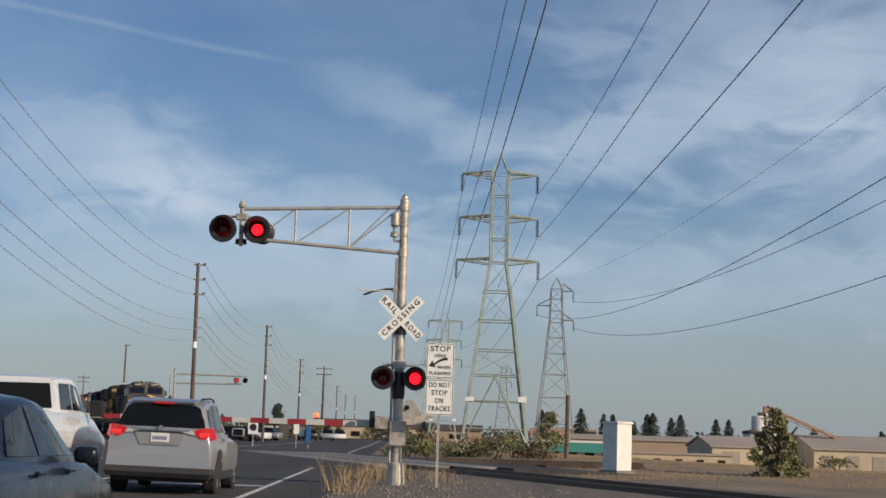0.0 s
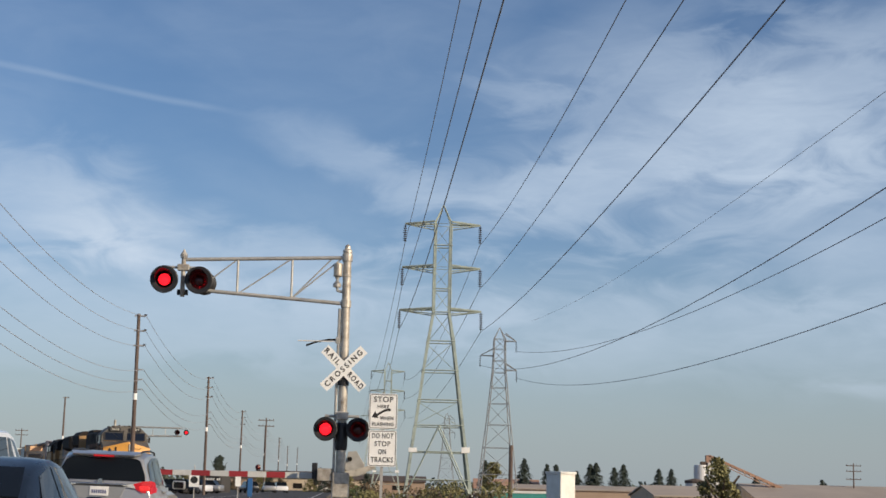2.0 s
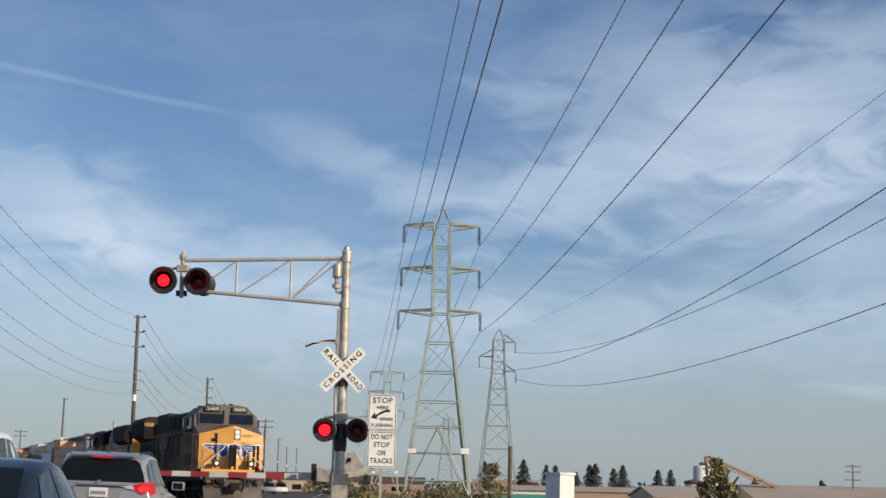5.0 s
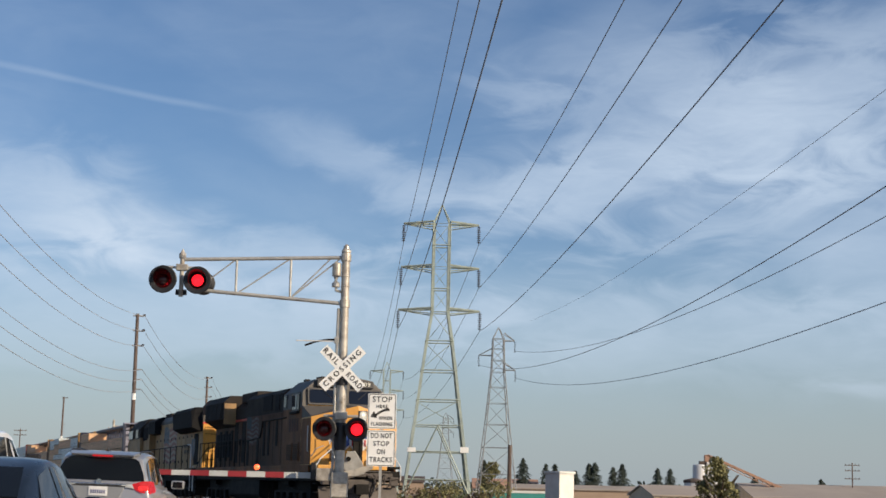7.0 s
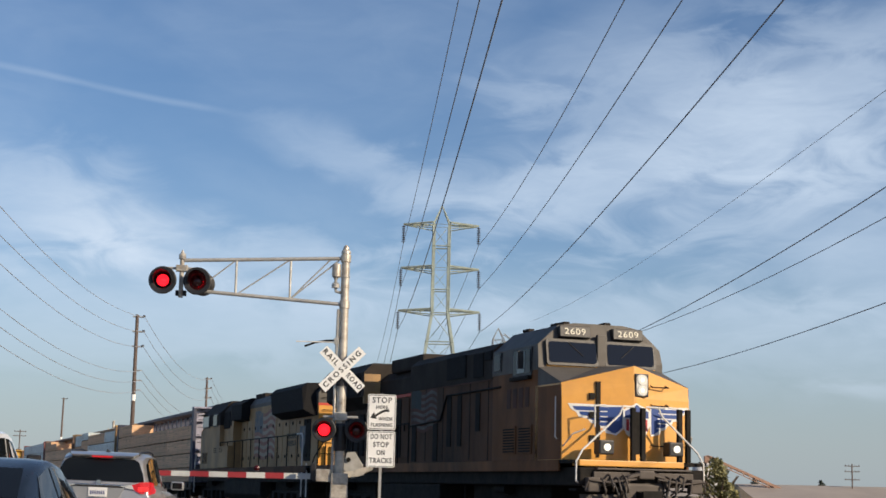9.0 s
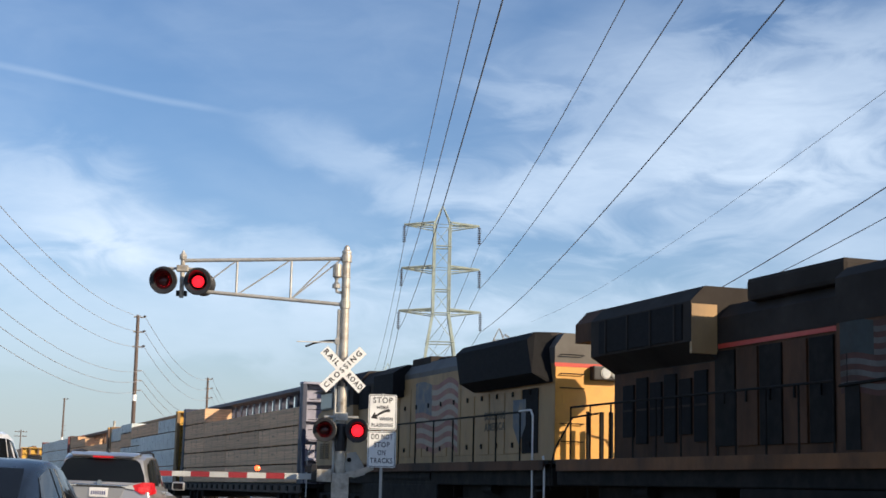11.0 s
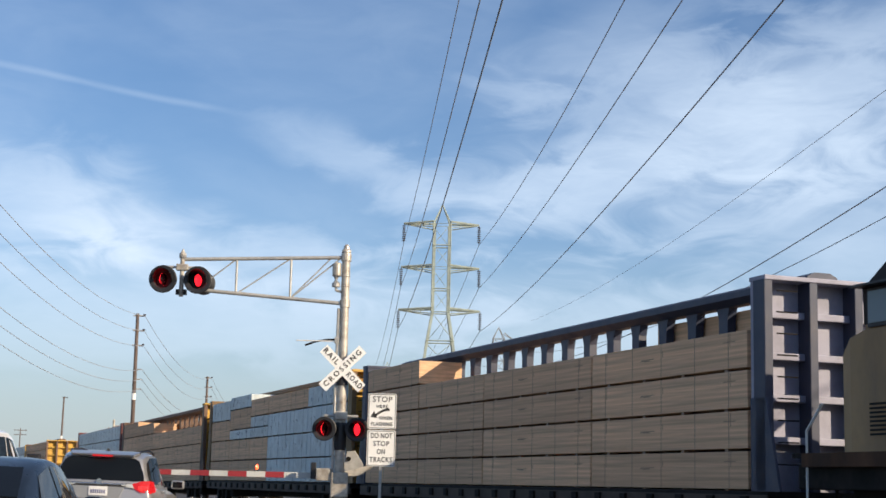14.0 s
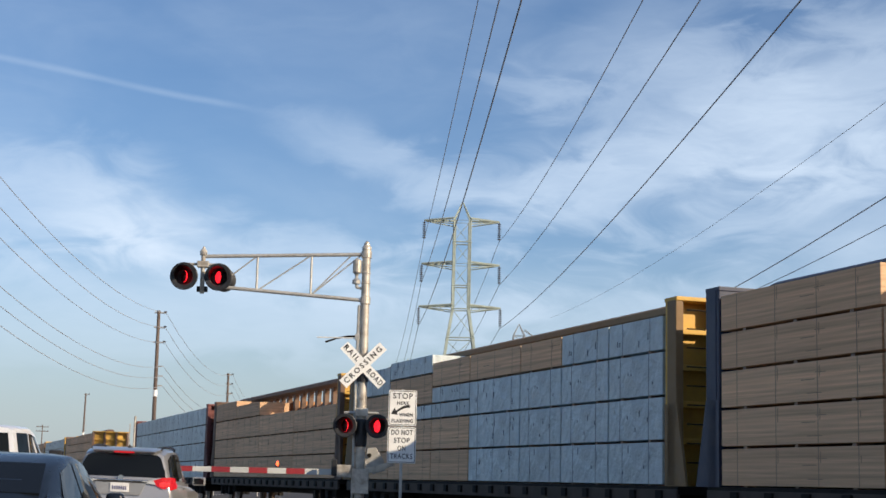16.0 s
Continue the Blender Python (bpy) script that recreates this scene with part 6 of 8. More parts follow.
def freight():
    A5 = [(0.682, "t")] * 5
    A4 = [(0.682, "t")] * 4
    first, pitch = 65.1 - 21.95, 24.1
    o = first
    centerbeam_wagon(1, o, M["wagonblue"], M["wagonpanel"], "dark blue centre-beam wagon with pale end panel, loaded with lumber")
    load(o, [(6.1, A4), (6.1, A4), (4.88, A4), (4.82, A5)], [(6.1, A5), (6.1, A4), (4.88, A4), (4.82, A4)])
    o += pitch
    g = [(0.85, "g"), (0.86, "g"), (0.87, "g")]
    centerbeam_wagon(2, o, M["wagonshaded"], M["wagonyellow"], "yellow centre-beam wagon loaded with pale wrapped lumber")
    load(o, [(2.44, g + [(0.70, "g")]), (2.44, g + [(0.70, "g")]), (2.44, g + [(0.70, "t")]), (3.5, g + [(0.70, "t")]),
             (3.05, [(0.85, "t"), (0.86, "t"), (0.42, "g"), (0.45, "g"), (0.70, "t")]), (4.0, [(0.85, "t"), (0.86, "t"), (0.42, "g"), (0.85, "t"), (0.55, "g")]),
             (3.9, [(0.85, "t"), (0.86, "t"), (0.87, "t"), (0.85, "g")])],
         [(4.88, g + [(0.70, "g")]), (4.88, g + [(0.7, "t")]), (6.1, g + [(0.7, "t")]), (5.9, g + [(0.7, "t")])])
    o += pitch
    centerbeam_wagon(3, o, M["wagonbrown"], M["wagonyellow"], "brown centre-beam wagon with yellow end, partly loaded with lumber")
    b3 = [(0.86, "t")] * 3
    load(o, [(6.1, b3), (6.1, b3), (4.88, b3 + [(0.6, "t")]), (4.8, b3 + [(0.85, "t")])], [(6.1, b3), (6.1, b3 + [(0.4, "r")]), (4.88, b3 + [(0.7, "r")]), (4.8, b3 + [(0.85, "t")])])
    o += pitch
    centerbeam_wagon(4, o, M["wagonred"], M["wagonred"], "oxide red centre-beam wagon loaded with pale wrapped lumber")
    g4 = g + [(0.85, "g")]
    load(o, [(5.5, g4), (5.5, g4), (5.5, g4), (5.4, g4)], [(5.5, g4), (5.5, g4), (5.5, g4), (5.4, g4)])
    o += pitch
    t = train_thing("gondola_wagon", "low dark gondola wagon", "freight wagon", o, group="other wagons in the train")
    part("body", P([(-1.45, 1.0), (1.45, 1.0), (1.5, 2.3), (-1.5, 2.3)], "x", -21.9, 0), M["wagonbrown"], t)
    part("centre_sill", B(-23.0, -0.35, 0.5, 1.0, 0.35, 1.0), M["under"], t)
    for k in range(12):
        part("rib", B(-0.4 - k * 1.9, -1.56, 1.0, -0.25 - k * 1.9, 1.56, 2.28), M["wagonbrown"], t)
    bogie(t, -2.3, 2, 0.46, 1.75)
    bogie(t, -19.6, 2, 0.46, 1.75)
    for k in range(3):
        o += pitch
        # First wagon's sunlit end is painted with the yellow panel colour.
        wd = ("brown centre-beam wagon with sunlight painted on its end, loaded with lumber", "yellow centre-beam wagon loaded with pale lumber", "brown centre-beam wagon loaded with tan lumber")[k]
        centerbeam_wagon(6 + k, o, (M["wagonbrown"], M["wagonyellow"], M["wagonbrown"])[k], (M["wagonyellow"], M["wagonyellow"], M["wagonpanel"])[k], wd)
        q = (A5, g4, A5)[k]
        load(o, [(6.1, q), (6.1, q), (4.88, q), (4.8, q)], [(6.1, q), (6.1, q), (4.88, q), (4.8, q)])


NOSE = [(0, 123.9), (0.5, 118.3), (1, 112.7), (2, 101.2), (3.5, 85.1), (7, 49.9), (9, 29.25), (12, -0.95), (14.5, -26.25), (16, -41.45)]


def motions():
    # the sedan rolls up behind the car ahead and stops
    for ob in MOVERS:
        walk(ob, [(t, sedan_pose(a)) for t, a in ((0, 10.15), (0.4, 11.5), (0.8, 12.9), (1.2, 13.9), (1.6, 14.35), (2.2, 14.45), (16, 14.45))])
    steps = [(0.5 * i, float(np.interp(0.5 * i, [r[0] for r in NOSE], [r[1] for r in NOSE]))) for i in range(33)]
    for ob, off in TRAIN:
        if "dx" in ob:
            d = Matrix.Translation((ob["dx"], ob["dy"], ob["dz"]))
            del ob["dx"], ob["dy"], ob["dz"]
        else:
            d = Matrix.Identity(4)
        walk(ob, [(t, track_pose(s + off) @ d) for t, s in steps])
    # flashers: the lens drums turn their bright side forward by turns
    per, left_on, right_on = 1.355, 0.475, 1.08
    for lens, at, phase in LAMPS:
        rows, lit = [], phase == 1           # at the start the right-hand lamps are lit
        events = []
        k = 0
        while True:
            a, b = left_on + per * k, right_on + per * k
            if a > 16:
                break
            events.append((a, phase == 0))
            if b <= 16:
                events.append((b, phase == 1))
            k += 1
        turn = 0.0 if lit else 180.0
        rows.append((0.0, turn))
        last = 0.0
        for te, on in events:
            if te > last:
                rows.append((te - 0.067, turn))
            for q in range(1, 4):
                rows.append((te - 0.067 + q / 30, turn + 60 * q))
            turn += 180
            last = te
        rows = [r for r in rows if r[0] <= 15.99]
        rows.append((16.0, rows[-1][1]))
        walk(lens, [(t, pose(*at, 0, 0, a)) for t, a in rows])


# ---- road vehicles ----
def wheel_part(t, x, y, r, w=0.22):
    """Wheel with tyre and rim; the car's +y is ahead, x across."""
    ty = part("wheel", lathe(bmesh.new(), (0, 0, 0), [(r * 0.62, -w / 2), (r * 0.93, -w / 2), (r, -w * 0.35), (r, w * 0.35), (r * 0.93, w / 2), (r * 0.62, w / 2)], 24), M["rubber"], t, "black tyre on alloy rim",
              smooth=False, mx=pose(x, y, r, 0, 90, 0))
    bm = bmesh.new()
    lathe(bm, (0, 0, 0), [(r * 0.6, -w * 0.42), (r * 0.64, -w * 0.42), (r * 0.64, w * 0.42), (r * 0.6, w * 0.42)], 20)
    for k in range(5):
        a = 2 * math.pi * k / 5
        rod(bm, (0, 0, w * 0.36), (r * 0.6 * math.cos(a), r * 0.6 * math.sin(a), w * 0.4), 0.035, 5)
        rod(bm, (0, 0, -w * 0.36), (r * 0.6 * math.cos(a), r * 0.6 * math.sin(a), -w * 0.4), 0.035, 5)
    part("rim", bm, M["alloy"], ty)


def car_shell(sections, nz=0):
    """Rings across the car: (y, half widths at sill / belt / roof, z sill / belt / roof)."""
    bm = bmesh.new()
    rings = []
    for y, ws, wb, wr, zs, zb, zr in sections:
        rings.append([(-ws, y, zs), (-wb, y, (zs + zb) / 2), (-wb * 0.985, y, zb), (-wr, y, zr - 0.03), (-wr * 0.8, y, zr), (wr * 0.8, y, zr), (wr, y, zr - 0.03), (wb * 0.985, y, zb), (wb, y, (zs + zb) / 2), (ws, y, zs)])
    loft(bm, finer(rings))
    return bm


def cabin_x(secs, belt, y, z):
    """Half width of a cabin's side at y and height z. secs: (y, belt width, roof width, roof height)."""
    for a, b in zip(secs, secs[1:]):
        if a[0] <= y <= b[0]:
            q = (y - a[0]) / (b[0] - a[0])
            wb, wr, zr = [a[i] + (b[i] - a[i]) * q for i in (1, 2, 3)]
            f = max(0.0, min(1.0, (z - belt) / max(0.01, zr - 0.06 - belt)))
            return wb * 0.985 + (wr + 0.02 - wb * 0.985) * f
    return secs[-1][1]


def side_glass(t, secs, belt, outline_lo, outline_hi, s, n=8, label="dark tinted side window"):
    """Flush pane between a lower line and an upper line: each (y0, z0, y1, z1)."""
    bm = bmesh.new()
    rows = []
    for k in range(n + 1):
        q = k / n
        col = []
        for y0, z0, y1, z1 in (outline_lo, outline_hi):
            col.append((y0 + (y1 - y0) * q, z0 + (z1 - z0) * q))
        pts = []
        for j in range(4):
            y = col[0][0] + (col[1][0] - col[0][0]) * j / 3
            z = col[0][1] + (col[1][1] - col[0][1]) * j / 3
            pts.append(bm.verts.new((s * (cabin_x(secs, belt, y, z) + 0.007), y, z)))
        rows.append(pts)
    for a, b in zip(rows, rows[1:]):
        for j in range(3):
            bm.faces.new((a[j], a[j + 1], b[j + 1], b[j]))
    return part("side_window", bm, M["carglass"], t, label, smooth=True)


def rounded_shade(ob):
    ob.data.set_sharp_from_angle(angle=radians(38))
    return ob


def finer(rings, k=4):
    """More rings between the given ones, along smooth curves."""
    out = []
    n = len(rings)
    for i in range(n - 1):
        p0, p1, p2, p3 = rings[max(0, i - 1)], rings[i], rings[i + 1], rings[min(n - 1, i + 2)]
        for j in range(k):
            q = j / k
            ring = []
            for a, b, c, d in zip(p0, p1, p2, p3):
                a, b, c, d = Vector(a), Vector(b), Vector(c), Vector(d)
                ring.append(0.5 * (2 * b + (c - a) * q + (2 * a - 5 * b + 4 * c - d) * q * q + (3 * b - a - 3 * c + d) * q ** 3))
            out.append(ring)
    out.append([Vector(p) for p in rings[-1]])
    return out


def cabin_shell(secs, belt, low):
    rings = []
    for y, wb, wr, zr in secs:
        rings.append([(-wb, y, low), (-wb * 0.985, y, belt), (-wr - 0.02, y, zr - 0.06), (-wr * 0.93, y, zr - 0.02), (-wr * 0.6, y, zr), (wr * 0.6, y, zr), (wr * 0.93, y, zr - 0.02), (wr + 0.02, y, zr - 0.06), (wb * 0.985, y, belt), (wb, y, low)])
    return loft(bmesh.new(), rings)


def suv():
    t = thing("silver_suv", "silver compact sport utility car waiting at the crossing, brake lights on", "car", pose(-5.71, 25.5, 0.09, 0, 1.2, 3.6))
    body = part("body", car_shell([(0.0, 0.80, 0.86, 0.80, 0.42, 0.80, 1.07), (0.10, 0.86, 0.90, 0.84, 0.36, 0.85, 1.12), (0.6, 0.89, 0.92, 0.84, 0.3, 0.9, 1.10), (1.6, 0.91, 0.945, 0.85, 0.28, 0.92, 1.05),
                                   (3.0, 0.91, 0.945, 0.83, 0.28, 0.92, 1.02), (3.7, 0.90, 0.94, 0.78, 0.3, 0.85, 0.98), (4.3, 0.82, 0.86, 0.66, 0.36, 0.72, 0.86), (4.55, 0.66, 0.72, 0.5, 0.42, 0.62, 0.72)]), M["silver"], t, smooth=True)
    rounded_shade(body)
    secs = [(0.05, 0.82, 0.76, 1.07), (0.31, 0.835, 0.64, 1.57), (0.62, 0.845, 0.66, 1.64), (1.4, 0.845, 0.665, 1.665), (2.1, 0.835, 0.65, 1.64), (2.55, 0.81, 0.60, 1.55), (3.45, 0.76, 0.70, 1.06)]
    rounded_shade(part("cabin", cabin_shell(secs, 1.05, 0.98), M["silver"], t, smooth=True))
    # rear window, raked
    rw = P([(-0.74, 0.02), (-0.72, 0.12), (-0.62, 0.37), (-0.54, 0.42), (0.54, 0.42), (0.62, 0.37), (0.72, 0.12), (0.74, 0.02), (0.6, 0.0), (-0.6, 0.0)], "y", -0.014, 0.02)
    part("rear_window", rw, M["carglass"], t, "dark tinted rear window", mx=pose(0, 0.085, 1.15, -27, 0, 0))
    part("tailgate_spoiler", loft(bmesh.new(), [[(-0.52, 0.20, 1.585), (0.52, 0.20, 1.585), (0.52, 0.22, 1.56), (-0.52, 0.22, 1.56)], [(-0.60, 0.50, 1.64), (0.60, 0.50, 1.64), (0.60, 0.50, 1.6), (-0.60, 0.50, 1.6)]]), M["silver"], t)
    part("high_brake_light", B(-0.17, 0.185, 1.545, 0.17, 0.22, 1.572, 0.005), M["tail_on"], t, "lit red high brake light")
    for s in (-1, 1):
        part("tail_lamp", loft(bmesh.new(), [[(s * 0.55, -0.012, 1.05), (s * 0.55, -0.012, 1.10), (s * 0.55, 0.06, 1.10), (s * 0.55, 0.06, 1.05)],
                                             [(s * 0.70, -0.022, 0.97), (s * 0.70, -0.015, 1.15), (s * 0.70, 0.1, 1.15), (s * 0.70, 0.1, 0.97)],
                                             [(s * 0.86, 0.02, 0.95), (s * 0.84, 0.03, 1.165), (s * 0.80, 0.2, 1.16), (s * 0.84, 0.2, 0.95)],
                                             [(s * 0.935, 0.16, 0.98), (s * 0.90, 0.16, 1.15), (s * 0.86, 0.40, 1.12), (s * 0.92, 0.40, 1.03)]]), M["tail_on"], t, "lit red tail lamp")
        part("clear_lens", P([(s * 0.36, 1.085), (s * 0.56, 1.105), (s * 0.60, 1.03), (s * 0.44, 1.05)], "y", -0.03, 0.02), M["lampglass"], t, "clear reversing lamp lens")
        part("lamp_core", B(s * 0.66, -0.032, 1.0, s * 0.83, 0.04, 1.075, 0.02), M["tail_core"], t, "bright core of the tail lamp")
        # Reflector is brightened by added emission; it is no lamp.
        part("reflector", B(s * 0.62, -0.045, 0.47, s * 0.84, -0.01, 0.52, 0.005), M["tail_dim"], t)
        side_glass(t, secs, 1.05, (0.36, 1.12, 0.95, 1.10), (0.52, 1.46, 0.95, 1.56), s)
        side_glass(t, secs, 1.05, (1.02, 1.10, 1.82, 1.09), (1.02, 1.56, 1.80, 1.57), s)
        side_glass(t, secs, 1.05, (1.90, 1.09, 3.05, 1.08), (1.88, 1.57, 2.42, 1.49), s)
        part("roof_rail", pipe(bmesh.new(), [(s * 0.58, 0.45, 1.615), (s * 0.585, 0.65, 1.655), (s * 0.6, 1.6, 1.685), (s * 0.59, 2.2, 1.665), (s * 0.58, 2.35, 1.62)], 0.018), M["black"], t)
        mi = part("mirror", B(s * 1.03 - 0.12, 2.66, 1.03, s * 1.03 + 0.12, 2.80, 1.19, 0.04), M["silver"], t, "silver door mirror")
        part("mirror_glass", B(s * 1.03 - 0.09, 2.652, 1.055, s * 1.03 + 0.09, 2.662, 1.165), M["carglass"], mi)
        part("wheel_arch", P([(y, z) for y, z in [(0.42, 0.3)] + [(0.92 + 0.46 * math.cos(a), 0.38 + 0.42 * math.sin(a)) for a in [math.pi * (1 - k / 8) for k in range(9)]] + [(1.42, 0.3)]], "x", s * 0.90, s * 0.935), M["carplastic"], t)
        part("sill_cladding", B(s * 0.88, 1.4, 0.26, s * 0.935, 3.2, 0.42, 0.02), M["carplastic"], t)
        part("door_handle", B(s * 0.90, 1.35, 0.97, s * 0.945, 1.55, 1.0, 0.01), M["silver"], t)
    part("bumper", loft(bmesh.new(), [[(-0.86, -0.05, 0.30), (0.86, -0.05, 0.30), (0.86, 0.3, 0.28), (-0.86, 0.3, 0.28)], [(-0.90, -0.10, 0.38), (0.90, -0.10, 0.38), (0.92, 0.32, 0.38), (-0.92, 0.32, 0.38)],
                                     [(-0.88, -0.06, 0.47), (0.88, -0.06, 0.47), (0.91, 0.3, 0.47), (-0.91, 0.3, 0.47)]]), M["carplastic"], t, "black plastic rear bumper")
    part("bumper_upper", loft(bmesh.new(), [[(-0.88, -0.07, 0.475), (0.88, -0.07, 0.475), (0.91, 0.2, 0.475), (-0.91, 0.2, 0.475)], [(-0.86, -0.05, 0.68), (0.86, -0.05, 0.68), (0.9, 0.2, 0.70), (-0.9, 0.2, 0.70)]]), M["silver"], t)
    part("chrome_strip", B(-0.5, -0.03, 1.075, 0.5, 0.05, 1.10, 0.008), M["chrome"], t)
    pl = part("number_plate", B(-0.155, -0.04, 0.89, 0.155, 0.02, 1.045, 0.005), M["plate"], t, "white number plate with plain bars")
    for k in range(7):
        part("plate_bar", B(-0.12 + k * 0.036, -0.045, 0.93, -0.10 + k * 0.036, -0.038, 0.99), M["plate_bar"], pl)
    part("plate_recess", P([(-0.44, 1.055), (0.44, 1.055), (0.34, 0.84), (-0.34, 0.84)], "y", -0.022, 0.02, 0.008), M["silver"], t)
    # Dark strip paints the shade under the chrome trim, above the plate.
    part("recess_shade_strip", B(-0.46, -0.03, 1.05, 0.46, 0.0, 1.072, 0.004), M["carplastic"], t, "dark strip painting the shade over the number plate")
    part("badge", disc(bmesh.new(), (0, 0.02, 1.13), 0.045, 0.03), M["chrome"], t)
    part("antenna_fin", loft(bmesh.new(), [[(-0.03, 0.7, 1.63), (0.03, 0.7, 1.63), (0.03, 0.95, 1.64), (-0.03, 0.95, 1.64)], [(-0.005, 0.7, 1.70), (0.005, 0.7, 1.70), (0.01, 0.74, 1.70), (-0.01, 0.74, 1.70)]]), M["carplastic"], t)
    for s in (-1, 1):
        for y in (0.92, 3.6):
            wheel_part(t, s * 0.80, y, 0.355)
    part("floor_pan", B(-0.8, 0.3, 0.22, 0.8, 4.3, 0.4), M["carplastic"], t)


MOVERS = []


def sedan_pose(along):
    k = smooth01((along - 10.15) / 4.3)
    p = road(-3.62 - 0.11 * k, along)
    return pose(p.x, p.y, p.z - 0.05 * k, 0, 1.0, 2.5)


def sedan():
    t = thing("dark_blue_sedan", "dark blue sedan with tinted glass waiting in the traffic lane", "car", sedan_pose(10.1))
    MOVERS.append(t)
    part("body", car_shell([(0.0, 0.70, 0.76, 0.68, 0.40, 0.74, 0.95), (0.12, 0.82, 0.86, 0.76, 0.34, 0.78, 1.0), (0.7, 0.87, 0.9, 0.78, 0.28, 0.82, 1.0), (1.4, 0.88, 0.905, 0.80, 0.26, 0.84, 0.98), (3.0, 0.88, 0.905, 0.80, 0.26, 0.84, 0.95),
                            (3.6, 0.87, 0.89, 0.74, 0.28, 0.78, 0.92), (4.3, 0.8, 0.84, 0.62, 0.34, 0.66, 0.78), (4.6, 0.62, 0.68, 0.45, 0.4, 0.55, 0.64)]), M["carblue"], t, smooth=True)
    secs = [(0.35, 0.72, 0.66, 0.99), (0.75, 0.75, 0.60, 1.19), (1.15, 0.78, 0.585, 1.35), (1.6, 0.79, 0.58, 1.44), (2.0, 0.80, 0.585, 1.465), (2.45, 0.80, 0.575, 1.43), (2.95, 0.78, 0.60, 1.22), (3.5, 0.75, 0.66, 0.97)]
    rounded_shade(part("cabin", cabin_shell(secs, 0.965, 0.90), M["carblue"], t, smooth=True))
    bm = bmesh.new()
    q = [(-0.60, 0.50, 1.045), (0.60, 0.50, 1.045), (0.50, 1.12, 1.335), (-0.50, 1.12, 1.335)]
    a, b = [bm.verts.new((p[0], p[1] - 0.012, p[2] + 0.022)) for p in q], [bm.verts.new((p[0], p[1], p[2] - 0.04)) for p in q]
    bm.faces.new(a), bm.faces.new(b[::-1])
    for i in range(4):
        bm.faces.new((a[i], b[i], b[(i + 1) % 4], a[(i + 1) % 4]))
    part("rear_window", bm, M["carglass"], t, "tinted rear window")
    for s in (-1, 1):
        side_glass(t, secs, 0.965, (0.98, 1.0, 1.70, 0.995), (1.22, 1.27, 1.70, 1.375), s, label="tinted side window")
        side_glass(t, secs, 0.965, (1.78, 0.995, 2.95, 0.985), (1.78, 1.38, 2.45, 1.345), s, label="tinted side window")
        part("tail_lamp", loft(bmesh.new(), [[(s * 0.5, -0.02, 0.80), (s * 0.5, -0.02, 0.95), (s * 0.5, 0.05, 0.95), (s * 0.5, 0.05, 0.80)], [(s * 0.78, 0.0, 0.76), (s * 0.78, 0.02, 0.97), (s * 0.78, 0.15, 0.97), (s * 0.78, 0.12, 0.76)],
                                             [(s * 0.885, 0.22, 0.80), (s * 0.87, 0.22, 0.95), (s * 0.84, 0.4, 0.94), (s * 0.87, 0.4, 0.82)]]), M["tail_on"], t, "lit red tail lamp")
        part("mirror", B(s * 0.95 - 0.10, 2.56, 0.93, s * 0.95 + 0.10, 2.70, 1.07, 0.05), M["carblue"], t, smooth=True)
        part("door_handle", B(s * 0.88, 1.25, 0.86, s * 0.925, 1.45, 0.89, 0.01), M["carblue"], t)
        part("door_handle", B(s * 0.88, 2.2, 0.86, s * 0.925, 2.4, 0.89, 0.01), M["carblue"], t)
        for y in (0.95, 3.65):
            wheel_part(t, s * 0.78, y, 0.33)
    part("bumper", B(-0.8, -0.08, 0.34, 0.8, 0.15, 0.58, 0.05), M["carblue"], t)


def pickup():
    t = thing("white_pickup", "white crew-cab pickup truck waiting in the far lane", "pickup truck", pose(-8.30, 23.4, 0.06, 0, 0, 2.2))
    part("body", car_shell([(0.0, 0.92, 0.95, 0.93, 0.6, 1.0, 1.38), (0.1, 0.95, 0.99, 0.96, 0.55, 1.0, 1.40), (1.9, 0.96, 1.0, 0.96, 0.5, 1.0, 1.40), (3.6, 0.96, 1.0, 0.95, 0.5, 1.0, 1.36), (5.0, 0.95, 0.99, 0.86, 0.5, 1.0, 1.28), (5.75, 0.9, 0.94, 0.76, 0.55, 0.9, 1.1)]), M["carwhite"], t, smooth=True)
    secs = [(2.0, 0.93, 0.80, 1.96), (2.2, 0.94, 0.80, 2.0), (3.2, 0.94, 0.80, 2.02), (3.75, 0.93, 0.76, 1.95), (4.55, 0.9, 0.82, 1.36)]
    rounded_shade(part("cabin", cabin_shell(secs, 1.38, 1.3), M["carwhite"], t, smooth=True))
    part("rear_window", P([(-0.82, 1.44), (-0.76, 1.86), (0.76, 1.86), (0.82, 1.44)], "y", 1.985, 2.02), M["carglass"], t, "dark rear cab window")
    for s in (-1, 1):
        side_glass(t, secs, 1.38, (2.2, 1.42, 2.98, 1.42), (2.24, 1.87, 2.98, 1.88), s)
        side_glass(t, secs, 1.38, (3.06, 1.42, 4.2, 1.40), (3.06, 1.88, 3.68, 1.84), s)
        part("mirror", B(s * 1.0, 4.0, 1.32, s * 1.25, 4.12, 1.62, 0.03), M["black"], t)
        part("tail_lamp", B(s * 0.82, -0.03, 0.95, s * 0.96, 0.05, 1.32, 0.02), M["tail_dim"], t)
        for y in (1.1, 4.85):
            wheel_part(t, s * 0.82, y, 0.40, 0.26)
    part("bumper", B(-0.95, -0.15, 0.5, 0.95, 0.05, 0.72, 0.04), M["chrome"], t)


